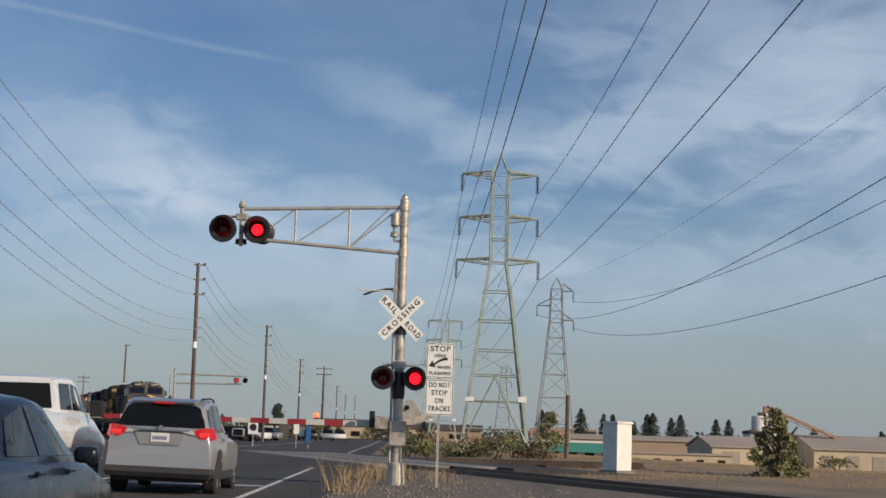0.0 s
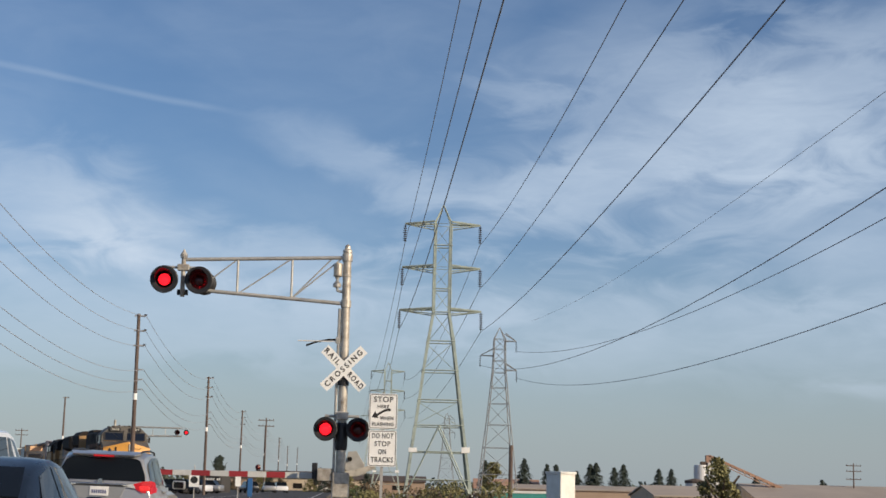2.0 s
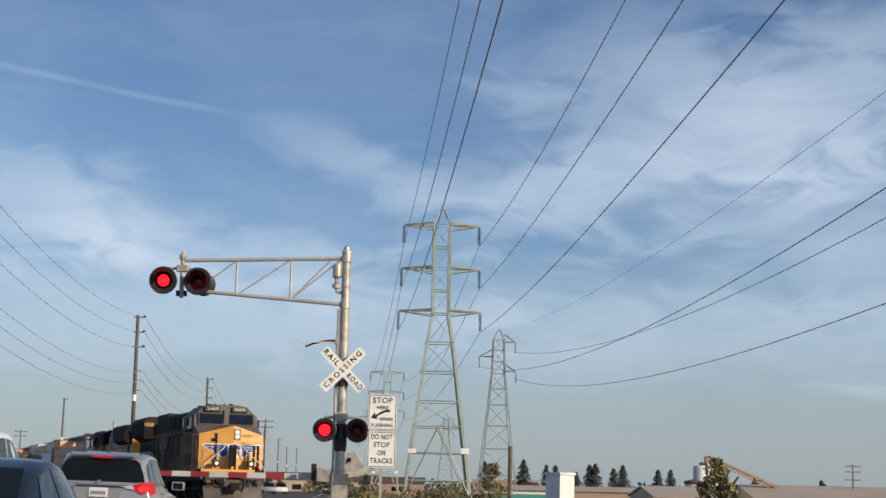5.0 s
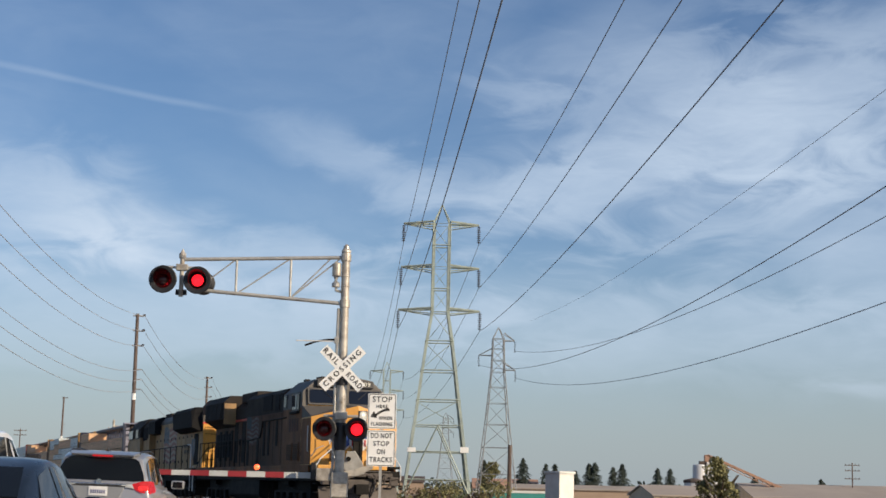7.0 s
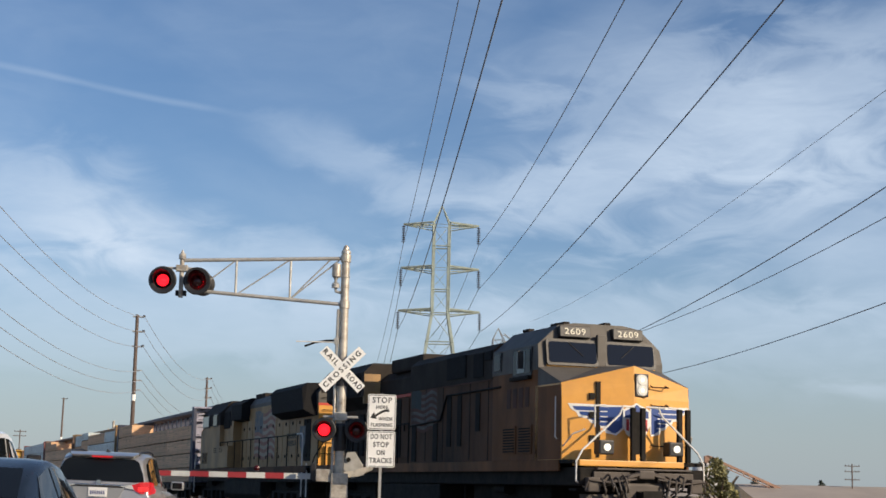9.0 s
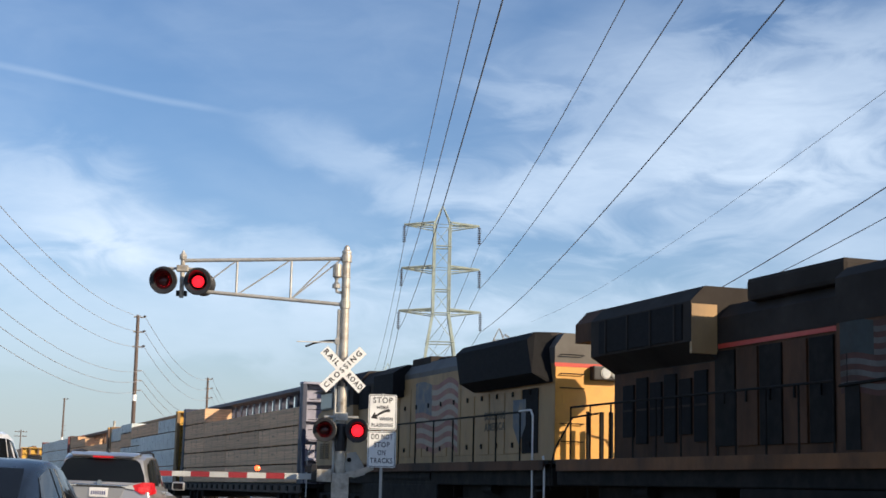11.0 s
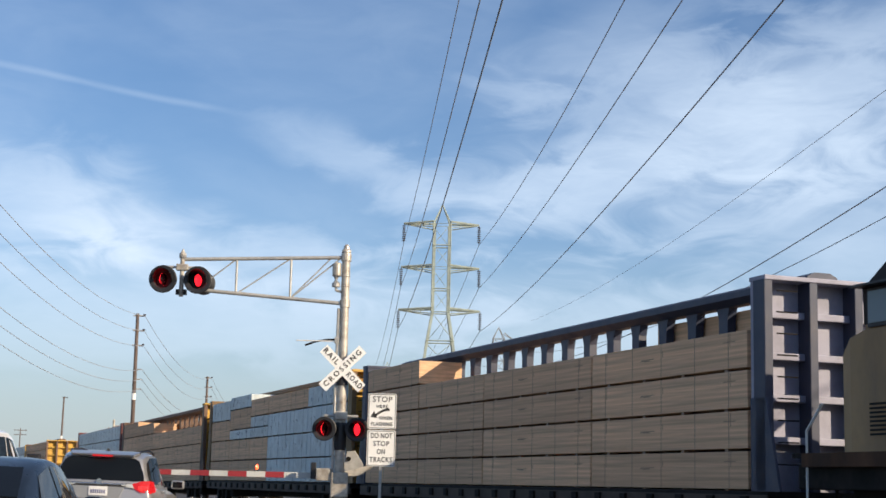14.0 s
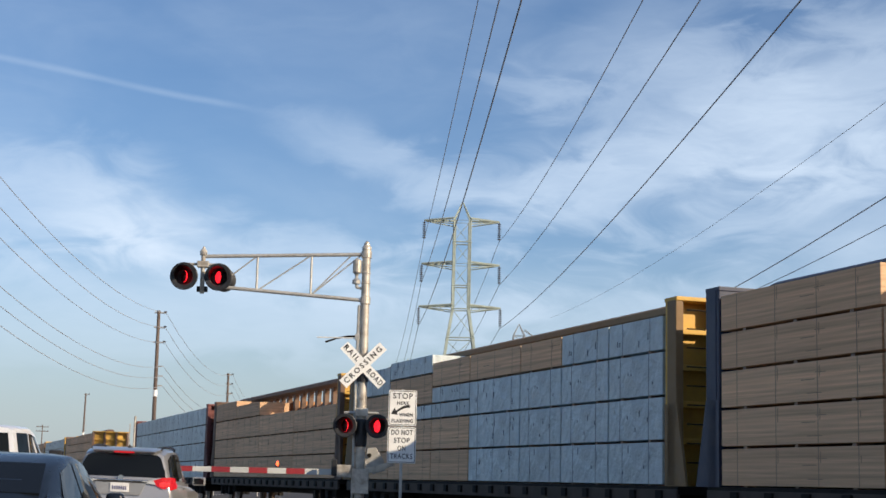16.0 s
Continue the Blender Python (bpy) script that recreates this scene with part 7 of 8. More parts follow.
# ---- plants ----
def leaf_cloud(bm, c, rx, ry, rz, n, size, rnd, mi=0):
    for _ in range(n):
        while True:
            p = Vector((rnd.uniform(-1, 1), rnd.uniform(-1, 1), rnd.uniform(-1, 1)))
            if 0.25 < p.length < 1:
                break
        q = Vector((c[0] + p.x * rx, c[1] + p.y * ry, c[2] + p.z * rz))
        a = Vector((rnd.gauss(0, 1), rnd.gauss(0, 1), rnd.gauss(0, 1))).normalized()
        b = a.cross(Vector((rnd.gauss(0, 1), rnd.gauss(0, 1), rnd.gauss(0, 1)))).normalized()
        s = size * rnd.uniform(0.6, 1.4)
        f = bm.faces.new([bm.verts.new(q + a * s), bm.verts.new(q + b * s * 0.6), bm.verts.new(q - a * s), bm.verts.new(q - b * s * 0.6)])
        f.material_index = mi


def shrub(x, y, z, w, h, seed, material, n=900, size=0.09, name="shrub", label="dense dark green shrub beside the track", d=None):
    rnd = random.Random(seed)
    t = thing(name, label, "shrub", pose(x, y, z), group="shrubs behind the crossing")
    bm = bmesh.new()
    for k in range(5):
        a = rnd.uniform(0, 6.28)
        rod(bm, (0, 0, -0.1), (w * 0.3 * math.cos(a), w * 0.3 * math.sin(a), h * rnd.uniform(0.5, 0.8)), 0.05, 5, 0.015)
    part("stem", bm, M["bark"], t)
    bm = bmesh.new()
    for k in range(9):
        c = (rnd.uniform(-0.36, 0.36) * w, rnd.uniform(-0.3, 0.3) * (d or w), h * rnd.uniform(0.25, 0.78))
        r = rnd.uniform(0.18, 0.3)
        leaf_cloud(bm, c, w * r, (d or w) * r, h * rnd.uniform(0.16, 0.26), n // 9, size, rnd)
    part("foliage", bm, material, t)
    return t


def conifer(x, y, z, h, w, seed, group="dark conifers in the distance"):
    rnd = random.Random(seed)
    t = thing("conifer_tree", "tall dark conifer far beyond the field", "tree", pose(x, y, z), group=group)
    part("trunk", R((0, 0, -0.3), (0, 0, h * 0.95), 0.18, 7, 0.04), M["bark"], t)
    bm = bmesh.new()
    for k in range(1300):
        q = rnd.random() ** 1.25
        r = w * (1 - q) ** 0.8 * (0.8 + 0.2 * math.sin(q * 31 + seed)) + 0.12
        a = rnd.uniform(0, 6.28)
        p = Vector((r * rnd.uniform(0.3, 1.0) * math.cos(a), r * rnd.uniform(0.3, 1) * math.sin(a), h * (0.06 + 0.94 * q)))
        s = 0.42 * rnd.uniform(0.5, 1.3) * (h / 9)
        d1 = Vector((math.cos(a), math.sin(a), -0.4)).normalized() * s
        d2 = Vector((-math.sin(a), math.cos(a), rnd.uniform(-0.4, 0.4))).normalized() * s * 0.5
        bm.faces.new([bm.verts.new(p + d1), bm.verts.new(p + d2), bm.verts.new(p - d1), bm.verts.new(p - d2)])
    part("crown", bm, M["leaf_dark"], t)


def broad_tree(x, y, z, h, w, seed, material, label="leafy olive-green tree by the warehouse"):
    rnd = random.Random(seed)
    t = thing("broadleaf_tree", label, "tree", pose(x, y, z))
    bm = rod(bmesh.new(), (0, 0, -0.3), (0.1, 0, h * 0.45), 0.14, 8, 0.09)
    for k in range(7):
        a = k * 0.9 + seed
        rod(bm, (0.1, 0, h * (0.3 + 0.03 * k)), (w * 0.35 * math.cos(a), w * 0.35 * math.sin(a), h * rnd.uniform(0.6, 0.85)), 0.06, 5, 0.02)
    part("trunk", bm, M["bark"], t)
    bm = bmesh.new()
    for k in range(70):
        a, q = rnd.uniform(0, 6.28), rnd.uniform(0.06, 0.95) ** 1.15
        rr = w * 0.50 * (1.03 - q) ** 0.8 * rnd.uniform(0.25, 1)
        k2 = rnd.uniform(0.6, 1.25)
        leaf_cloud(bm, (rr * math.cos(a), rr * math.sin(a), h * q), w * 0.10 * k2, w * 0.10 * k2, h * 0.06 * k2, 75, 0.115 * h / 5, rnd)
    part("crown", bm, material, t)


def grasses():
    rnd = random.Random(4)
    bm = bmesh.new()
    def tuft(c, al, n, hh, rad):
        for _ in range(n):
            p = road(c + rnd.gauss(0, rad), al + rnd.gauss(0, rad))
            p.z = ground_z(p.x, p.y) - 0.01
            lean = Vector((rnd.gauss(0, 0.25), rnd.gauss(0, 0.25), 1)).normalized()
            h = hh * rnd.uniform(0.4, 1.2)
            s = Vector((rnd.uniform(-1, 1), rnd.uniform(-1, 1), 0)).normalized() * 0.008
            m1 = p + lean * h * 0.55
            top = p + lean * h + Vector((rnd.gauss(0, 0.12), rnd.gauss(0, 0.12), 0)) * h
            bm.faces.new([bm.verts.new(p - s), bm.verts.new(p + s), bm.verts.new(m1 + s * 0.7), bm.verts.new(m1 - s * 0.7)])
            bm.faces.new([bm.verts.new(m1 - s * 0.7), bm.verts.new(m1 + s * 0.7), bm.verts.new(top)])
    for k in range(12):
        tuft(rnd.uniform(-1.3, -0.45), rnd.uniform(27.5, 31.5), rnd.randint(6, 16), rnd.uniform(0.4, 1.05), 0.12)
    for k in range(40):
        tuft(rnd.uniform(-1.2, 2.5), rnd.uniform(26, 40), rnd.randint(8, 20), 0.16, 0.15)
    for k in range(10):
        tuft(rnd.uniform(-1.2, 1.2), rnd.uniform(36, 44), 60, 0.5, 0.25)
    tagged(part("dry_grass", bm, M["drygrass"]), "tall dry yellow grass by the roadside", "grass", kind="stuff")
    bm = bmesh.new()
    for _ in range(2600):
        p = road(rnd.uniform(-1.25, 6.0), rnd.uniform(25, 40))
        if abs(p.dot(SIDE) - TRACK_OFF) < 2.4:
            continue
        r = rnd.uniform(0.012, 0.05)
        q = [p + Vector((rnd.uniform(-1, 1), rnd.uniform(-1, 1), rnd.uniform(0.2, 1))) * r * 1.2 for _k in range(3)]
        vs = [bm.verts.new(p + Vector((r * math.cos(a), r * math.sin(a), 0))) for a in (0.3, 1.9, 3.4, 4.9)]
        top = bm.verts.new(q[0] + Vector((0, 0, r * 0.5)))
        for i in range(4):
            bm.faces.new((vs[i], vs[(i + 1) % 4], top))
    tagged(part("loose_stones", bm, M["stone"]), "loose grey stones on the verge", "stones", kind="stuff")
    bm = bmesh.new()
    for _ in range(5200):
        y = rnd.uniform(45, 230)
        x = rnd.uniform(-0.02, 0.34) * y
        p = Vector((x, y, 0))
        if abs(p.dot(SIDE) - TRACK_OFF) < 3 or p.dot(RRIGHT) < 0.5 or p.dot(SIDE) < TRACK_OFF:
            continue
        p.z = ground_z(x, y) - 0.02
        w = 0.004 * (1 + y / 12)
        h = rnd.uniform(0.04, 0.15)
        for _k in range(4):
            q = p + Vector((rnd.gauss(0, 0.3), rnd.gauss(0, 0.3), 0))
            bm.faces.new([bm.verts.new(q - Vector((w, 0, 0))), bm.verts.new(q + Vector((w, 0, 0))), bm.verts.new(q + Vector((rnd.gauss(0, 0.1), 0, h)))])
    tagged(part("field_grass", bm, M["drygrass"]), "dry tan grass over the field", "grass", kind="stuff")


# ---- beyond the track ----
def signal_case():
    t = thing("signal_case", "pale aluminium railway signal case on a concrete footing", "signal case", pose(4.5, 55.6, 0.05, 0, 0, 38) @ Matrix.Diagonal((0.86, 0.86, 0.95, 1)))
    part("cabinet", B(-0.42, -0.45, 0.1, 0.42, 0.45, 1.88, 0.02), M["caseWhite"], t)
    part("cap", B(-0.47, -0.5, 1.88, 0.47, 0.5, 1.97, 0.02), M["caseWhite"], t)
    part("footing", B(-0.5, -0.55, -0.2, 0.5, 0.55, 0.1, 0.02), M["panel"], t)
    d = part("door", B(0.425, -0.4, 0.2, 0.45, 0.4, 1.8, 0.01), M["caseWhite"], t)
    part("handle", B(0.45, -0.32, 0.95, 0.49, -0.28, 1.15, 0.01), M["galv"], d)
    part("vent", B(0.45, -0.15, 1.5, 0.46, 0.15, 1.62), M["under"], d)


def building(name, label, x, y, z, w, d, h, wall, roofm, pitch=0.0, turn=0.0, openings=(), category="building"):
    t = thing(name, label, category, pose(x, y, z, 0, 0, turn))
    part("wall", B(-w / 2, 0, 0, w / 2, d, h), wall, t)
    if pitch:
        part("roof", P([(-0.3, h), (d / 2, h + pitch), (d + 0.3, h), (d + 0.3, h + 0.2), (d / 2, h + pitch + 0.2), (-0.3, h + 0.2)], "x", -w / 2 - 0.3, w / 2 + 0.3), roofm, t)
        part("gable", P([(0.01, h), (d / 2, h + pitch), (d - 0.01, h)], "x", -w / 2, w / 2), wall, t)
    else:
        part("roof", B(-w / 2 - 0.2, -0.2, h, w / 2 + 0.2, d + 0.2, h + 0.25), roofm, t)
    for x0, x1, z0, z1, m in openings:
        part("door" if z0 < 0.2 else "window", B(x0, -0.06, z0, x1, 0.03, z1), m, t)
    return t


def distance():
    G = -2.35
    dark = M["under"]
    # warehouse row
    building("warehouse", "long tan metal warehouse with low pitched roof", 62.5, 236, G, 26, 26, 3.0, M["tanwall"], M["roof"], 2.2, 0, [(-12 + 4 * k, -10 + 4 * k, 0.1, 2.2, M["roof"]) for k in range(6)])
    building("gabled_shed", "tan gabled metal shed beside warehouse", 38.0, 226, G, 11.5, 16, 3.0, M["tanwall"], M["roof"], 1.5, 6, [(-4, -1.5, 0.1, 2.4, M["roof"]), (1, 3.5, 0.1, 2.4, M["roof"])])
    building("low_shed", "low cream shed with dark openings", 24.5, 214, G, 18, 9, 1.8, M["tanwall"], M["roof"], 0.0, 0, [(-8 + 3 * k, -7 + 3 * k, 0.4, 1.2, dark) for k in range(6)])
    building("teal_roof_shop", "white shop with teal fascia", 10.0, 176, -1.6, 8.5, 10, 2.4, M["whitewall"], M["whitewall"], 0.0, 0, [(-3.5 + 2 * k, -2.4 + 2 * k, 0.4, 1.3, dark) for k in range(4)])
    t = thing("teal_fascia", "teal painted fascia band on the shop", "fascia", pose(10.0, 175.6, -1.6))
    part("band", B(-4.2, -0.05, 1.3, 4.0, 0.1, 2.35, 0.02), M["teal"], t)
    building("red_roof_house", "distant house with reddish roof", 15.0, 330, -2.0, 14, 10, 3.2, M["whitewall"], M["rust"], 2.0, 0)
    building("white_hall", "long white roofed hall in the distance", 62, 300, G, 18, 12, 4.6, M["whitewall"], M["whitewall"], 0.3, 0)
    building("distant_shed", "low grey shed far off", 27, 290, G, 26, 10, 3.6, M["house"], M["roof"], 0.8, 0)
    # silo with conveyor
    t = thing("conveyor_tower", "grey silo tower with long rusty inclined conveyor", "silo", pose(43.8, 246, G))
    part("silo", lathe(bmesh.new(), (-1.15, 0, 0), [(1.12, 0), (1.12, 7.9), (1.05, 8.15), (0.3, 8.25)], 20), M["siloGrey"], t)
    part("silo_hatch", B(-1.2, -0.5, 8.15, -0.1, 0.5, 8.75, 0.05), M["darkroof"], t)
    part("tower_leg", B(-0.05, -0.8, 0, 0.75, 0.8, 8.6, 0.03), M["whitewall"], t)
    part("tower_head", B(-0.35, -0.5, 8.6, 0.55, 0.5, 9.75, 0.05), M["rust"], t)
    part("hopper", loft(bmesh.new(), [[(0.7, -1, 3.6), (2.8, -1, 3.6), (2.8, 1, 3.6), (0.7, 1, 3.6)], [(0.7, -1, 5.6), (2.4, -1, 5.6), (2.4, 1, 5.6), (0.7, 1, 5.6)], [(0.7, -1, 6.7), (1.2, -1, 6.7), (1.2, 1, 6.7), (0.7, 1, 6.7)]]), M["whitewall"], t)
    part("lower_bin", lathe(bmesh.new(), (-2.4, -1.5, 0), [(1.5, 0), (1.5, 5.2)], 16), M["siloGrey"], t)
    part("lower_bin_roof", lathe(bmesh.new(), (-2.4, -1.5, 5.2), [(1.62, 0), (1.62, 0.45), (0.3, 0.75)], 16), M["darkroof"], t)
    part("conveyor", P([(-0.3, 9.75), (0.3, 9.85), (13.4, 4.35), (13.2, 3.9)], "y", -0.5, 0.5), M["rust"], t, "rusty inclined conveyor")
    for k in range(12):
        x = 0.6 + k
        z = 9.4 - 0.42 * k
        part("truss_web", R((x, -0.52, z + 0.1), (x + 0.5, -0.52, z - 0.7), 0.05, 4), M["rust"], t)
    part("conveyor_lower_chord", R((0.4, -0.52, 9.0), (13.0, -0.52, 3.6), 0.07, 5), M["rust"], t)
    # conifers
    rnd = random.Random(8)
    for k, (px, top, dd) in enumerate(((866, 820, 320), (934, 817, 300), (974, 826, 330), (990, 827, 330), (1026, 838, 300), (1050, 826, 300), (1060, 824, 300), (1092, 832, 310), (1108, 827, 310),
                                       (1170, 834, 320), (1192, 835, 320), (1456, 853, 330), (1462, 860, 330))):
        x = (px - 784) / 2650 * dd
        hz = 866 + (px - 784) * 0.023
        h = (hz - top) / 2650 * dd + 1.25 + 2.2
        conifer(x, dd, -2.2, h, 3.1 + 0.7 * rnd.random(), k)
    conifer(63, 300, -2.2, 7.2, 3.2, 40)
    broad_tree(11.1, 60, -0.2, 2.9, 2.6, 3, M["leaf_olive"])
    broad_tree(-43.5, 300, 0, 6.6, 5.0, 5, M["leaf_dark"], "round dark tree by the far road")
    broad_tree(8.6, 240, -1.5, 7, 6, 6, M["leaf_olive"], "autumn brown tree behind the pylon")
    # shrubs behind the mast
    for k in range(9):
        x = -4.6 + k * 0.95
        y = 78 + 5 * math.sin(k * 2.3) + k * 1.2
        shrub(x, y, -0.15, 2.6, 1.5 + 0.4 * math.sin(k * 1.7), 20 + k, (M["leaf"], M["leaf_dry"], M["leaf_olive"])[k % 3], 800, 0.075)
    for k in range(9):
        shrub(22 + k * 6.5, 120 + 8 * math.sin(k), ground_z(22 + k * 6.5, 120) - 0.1, 3.2, 1.3, 60 + k, M["leaf_olive"], 400, 0.12, label="low scrub bush in dry grass")
    # pile of dark ties beside the track
    t = thing("tie_pile", "dark pile of old railway ties in dry grass", "tie pile", pose(1.5, 62, -0.1, 0, 0, 20))
    rnd = random.Random(5)
    for k in range(16):
        part("old_tie", B(-1.25, -0.11, 0, 1.25, 0.11, 0.2, 0.01), M["tie"], t, mx=pose((k % 4) * 2.3 - 3 + rnd.uniform(-0.3, 0.3), (k // 4) * 0.25, 0.02 + 0.2 * ((k // 4) % 2), 0, 0, rnd.uniform(-15, 15)))
    # far end of the road: vehicles, signs, houses
    building("dark_shopfront", "low dark shopfront with pale sign lettering bars", -27.69, 182, -0.1, 3.34, 8, 2.15, M["darkshop"], M["darkroof"], 0.0, 0)
    t = thing("shop_sign", "pale lettering bars on a dark shop sign", "sign", pose(-27.69, 181.9, 0.42, 0, 0, 0))
    part("sign_board", B(-1.37, -0.06, 0.85, 1.47, 0.0, 1.48, 0.01), M["black"], t)
    for k in range(8):
        if k != 5:
            part("letter_bar", B(-0.3 + k * 0.24, -0.085, 1.05, -0.14 + k * 0.24, -0.055, 1.28), M["signwhite"], t)
    part("red_mark", P([(-0.1, 0.40), (0.5, 0.40), (0.2, 0.70)], "y", -0.05, 0.0), M["gatered"], t)
    for x, y, m, turn in ((-26.63, 160, "carblue", 78), (-23.83, 150, "carblue", 84), (-23.35, 155, "carwhite", 72), (-23.92, 168, "silver", 80), (-23.20, 190, "carblue", 20), (-22.72, 205, "silver", 10), (-21.55, 210, "carwhite", 14)):
        small_car(x, y, m, 1.45, turn)
    for k, (px, dd, w, h, wall) in enumerate(((455, 330, 16, 3.6, "house"), (520, 300, 12, 3.8, "tanwall"), (560, 320, 10, 3.3, "whitewall"), (600, 330, 14, 3.5, "house"), (640, 300, 9, 3.6, "tanwall"), (690, 340, 18, 3.6, "house"))):
        building("distant_house", "small distant house beside the road", (px - 784) / 2650 * dd, dd, -0.4, w, 9, h - 1.0, M[wall], M["darkroof"], 1.2, 0, [(-w * 0.3, -w * 0.15, 0.8, 1.8, dark), (w * 0.1, w * 0.25, 0.8, 1.8, dark)])
    for k, (px, dd) in enumerate(((480, 260), (575, 280), (622, 270), (660, 260), (345, 420), (300, 430))):
        broad_tree((px - 784) / 2650 * dd, dd, -0.2, 3.6 + (k % 3), 4.0, 30 + k, M["leaf_dark"] if k % 2 else M["leaf_olive"], "small dusty tree beside distant houses")
    for k, (x, y, h) in enumerate(((-28.4, 230, 2.4), (-28.3, 240, 2.5), (-26.1, 235, 2.4), (-26.0, 250, 2.4), (-22.0, 260, 2.4), (-19.2, 255, 2.4), (-16.7, 240, 2.4), (-15.1, 235, 2.8), (-36.2, 260, 2.4), (-34.0, 255, 2.4))):
        broad_tree(x, y, -0.2, h, 3.4, 50 + k, (M["leaf_dry"], M["leaf_olive"], M["leaf_dark"])[k % 3], "small dusty brown and green roadside tree")
    # speed sign and pale sign on the far side
    t = thing("road_sign", "small white road sign on a post", "road sign", pose(-16.1, 100, 0, 0, 0, 3.7))
    part("post", R((0, 0.03, 0), (0, 0.03, 2.3), 0.03, 6), M["galv"], t)
    part("sign_plate", P(rounded(-0.33, 0.9, 0.33, 1.75, 0.04), "y", -0.01, 0.01), M["signwhite"], t)
    part("ring", lathe(bmesh.new(), (0, 0, 0), [(0.2, 0), (0.24, 0), (0.24, 0.01), (0.2, 0.01)], 20), M["signback"], t, mx=pose(0, -0.012, 1.36, 90, 0, 0))
    part("digit_bar", B(-0.1, -0.016, 1.26, 0.1, -0.01, 1.46), M["signback"], t)
    t = thing("road_sign", "small pale sign plate on a post", "road sign", pose(-13.2, 100, 0, 0, 0, 3.7))
    part("post", R((0, 0.03, 0), (0, 0.03, 1.8), 0.03, 6), M["galv"], t)
    part("sign_plate", P(rounded(-0.18, 1.0, 0.18, 1.75, 0.03), "y", -0.01, 0.01), M["signwhite"], t)
    t = thing("blue_panel", "tall blue roadside panel", "panel", pose(-12.4, 100, 0, 0, 0, 3.7))
    part("board", B(-0.16, -0.05, 0.35, 0.16, 0.05, 1.55, 0.02), M["signblue"], t)
    part("post", R((0, 0.08, 0), (0, 0.08, 1.5), 0.03, 6), M["galv"], t)
    # treeline and hills of haze on the horizon
    rnd = random.Random(12)
    bm = bmesh.new()
    for k in range(260):
        a = radians(-24 + 48 * k / 259)
        dd = rnd.uniform(600, 760)
        leaf_cloud(bm, (dd * math.sin(a), dd * math.cos(a), rnd.uniform(0.0, 3.0)), 5, 5, rnd.uniform(1.0, 3.2), 26, 1.1, rnd)
    tagged(part("distant_woods", bm, M["leaf_dark"]), "low dark treeline along the horizon", "woods", kind="stuff")


def small_car(x, y, m, h, turn):
    t = thing("parked_car", "small distant car beside the far road", "car", pose(x, y, 0, 0, 0, turn), group="distant cars")
    part("body", car_shell([(0.0, 0.75, 0.8, 0.7, 0.35, 0.6, 0.85), (0.4, 0.85, 0.9, 0.8, 0.28, 0.65, 0.92), (3.4, 0.85, 0.9, 0.8, 0.28, 0.65, 0.9), (4.3, 0.7, 0.75, 0.5, 0.35, 0.5, 0.65)]), M[m], t, smooth=True)
    part("cabin", loft(bmesh.new(), [[(-ww, yy, 0.85), (-ww * 0.8, yy2, zz), (ww * 0.8, yy2, zz), (ww, yy, 0.85)] for ww, yy, yy2, zz in ((0.8, 0.4, 0.9, h), (0.8, 3.2, 2.4, h))]), M["carglass"], t)
    for sx in (-0.8, 0.8):
        for yy in (0.85, 3.5):
            wheel_part(t, sx, yy, 0.32)


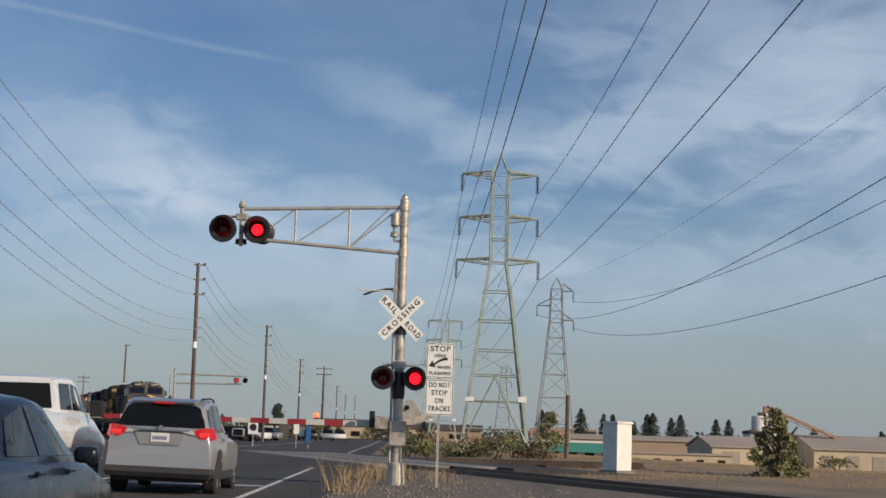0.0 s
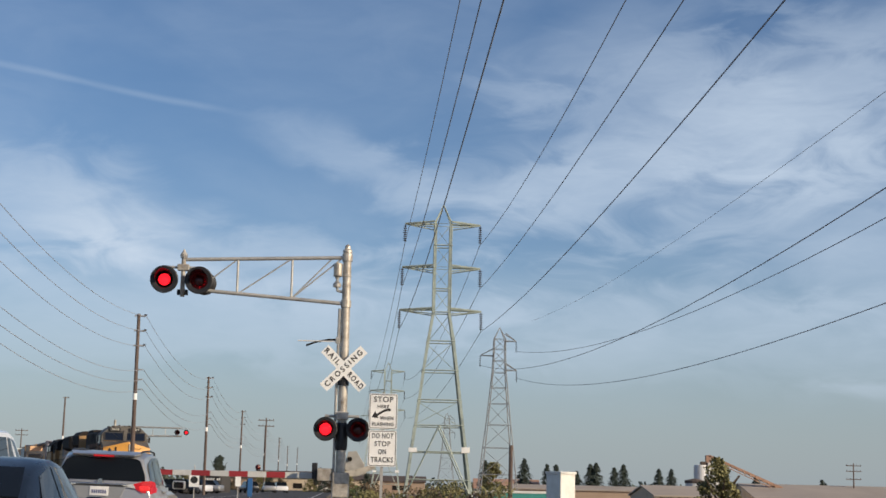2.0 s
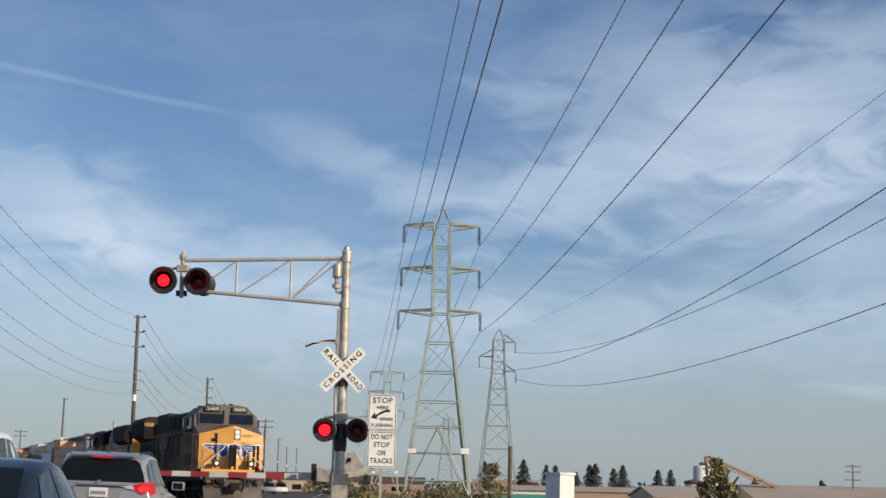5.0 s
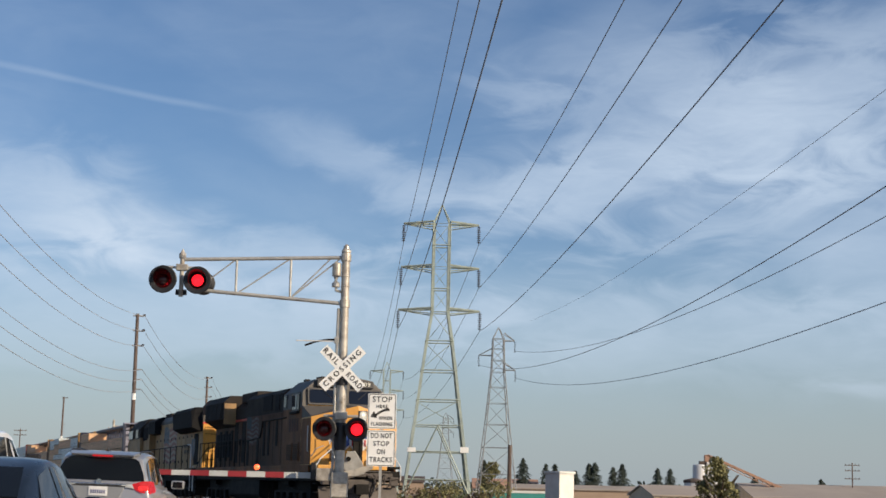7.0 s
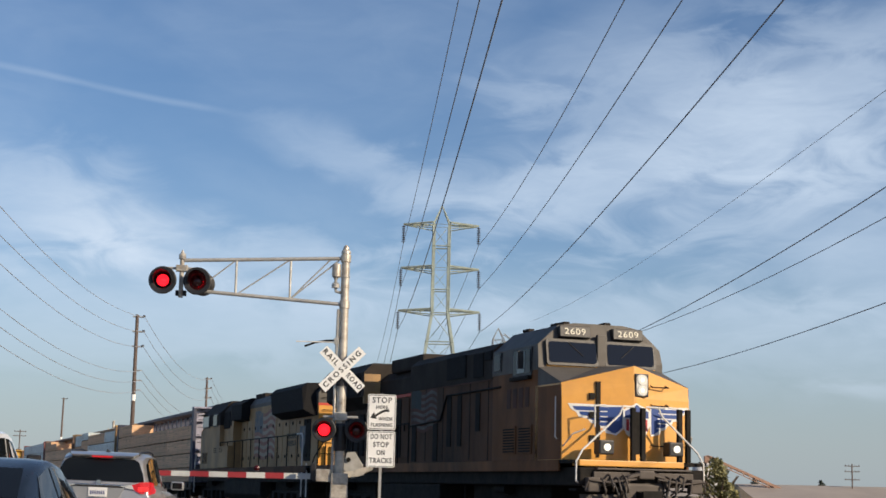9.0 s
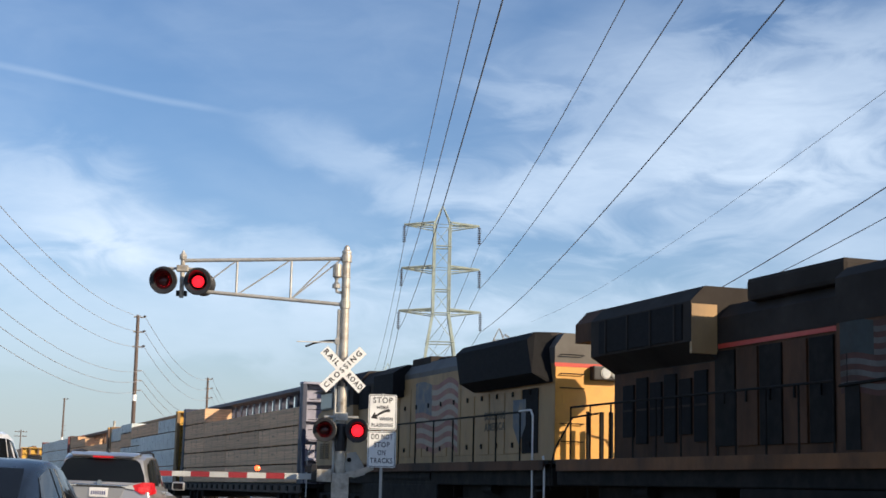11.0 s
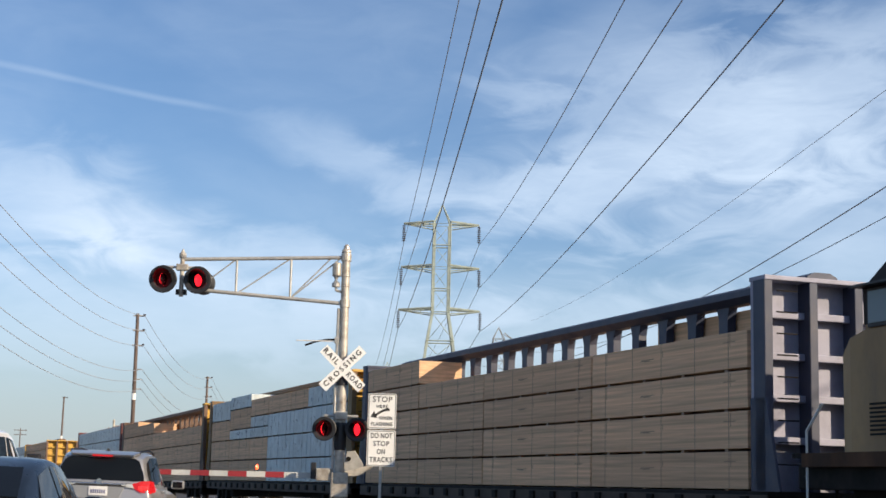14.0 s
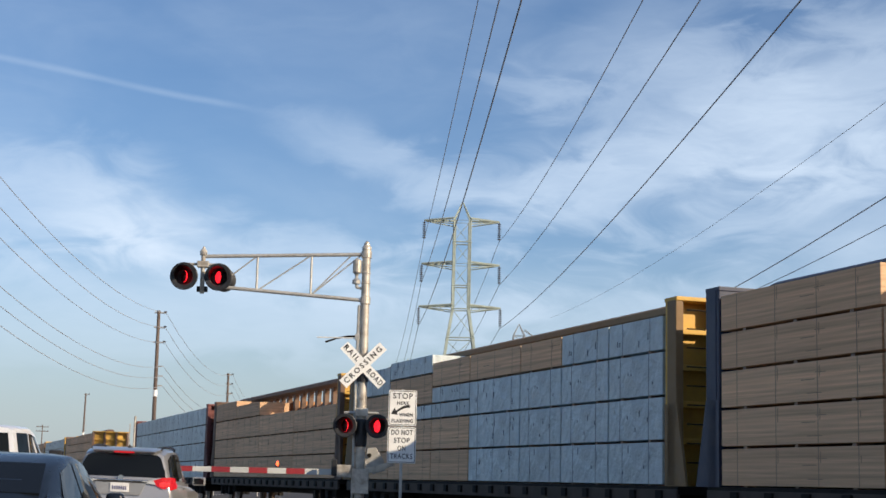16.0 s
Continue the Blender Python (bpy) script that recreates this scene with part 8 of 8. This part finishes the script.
M["flag_wash"] = mat("weathered_pale_paint", (0.13, 0.12, 0.11), 0.7, 0, 0.3, 2, 0, 1, (0.05, 0.035, 0.025), 1.6, 0.9, spec=0.2)
M["flag_teal"] = mat("weathered_teal_paint", (0.05, 0.06, 0.06), 0.7, 0, 0.3, 2, 0, 1, (0.045, 0.03, 0.022), 1.6, 0.8, spec=0.2)
M["flag_rust"] = mat("weathered_red_paint", (0.10, 0.045, 0.035), 0.7, 0, 0.3, 2, 0, 1, (0.045, 0.03, 0.022), 1.6, 0.8, spec=0.2)
M["darkshop"] = mat("dark_shop_wall", (0.06, 0.055, 0.05), 0.8, 0, 0.2, 0.6)
M["stone"] = mat("loose_stone", (0.22, 0.19, 0.165), 0.9, 0, 0.5, 3)
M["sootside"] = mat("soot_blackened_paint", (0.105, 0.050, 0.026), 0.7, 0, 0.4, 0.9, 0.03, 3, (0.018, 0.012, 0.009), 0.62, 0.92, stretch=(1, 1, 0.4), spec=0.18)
M["pilot"] = mat("grimy_pilot_steel", (0.085, 0.07, 0.06), 0.65, 0.1, 0.35, 4, 0.1, 14, (0.03, 0.025, 0.02), 2, 0.6)
M["headlight_dim"] = mat("headlight_reflector", (0.62, 0.62, 0.58), 0.2, 0.2, 0.2, 12, emit=(1.0, 0.93, 0.78), estr=0.12)
M["greyfold"] = mat("dark_tape_mark", (0.09, 0.11, 0.15), 0.7)
# Wagon yellow darkened: its dirt and the shade on the frame in one colour.
M["wagonshaded"] = mat("dirty_ochre_paint", (0.24, 0.145, 0.06), 0.65, 0, 0.2, 1.5, 0.05, 6, (0.12, 0.075, 0.04), 1.5, 0.6)
M["tail_core"] = mat("tail_lamp_core", (0.5, 0.02, 0.02), 0.3, emit=(1.0, 0.05, 0.05), estr=0.65)
M["sillbrown"] = mat("grimy_sill_paint", (0.07, 0.055, 0.045), 0.7, 0, 0.25, 1.5, spec=0.18)
M["headlight2"] = mat("digit_white", (0.62, 0.60, 0.50), 0.5)
M["panepale"] = glass_mat("pale_cab_glass", (0.16, 0.2, 0.22), 0.05)
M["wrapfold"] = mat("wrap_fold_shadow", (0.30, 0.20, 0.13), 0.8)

build_ground()
build_track()
crossing_mast()
crossing_gate()
sign_post()
far_cantilever()
power_lines()
pole_line()
lead_locomotive()
rear_locomotive()
freight()
suv()
sedan()
pickup()
signal_case()
grasses()
distance()
motions()
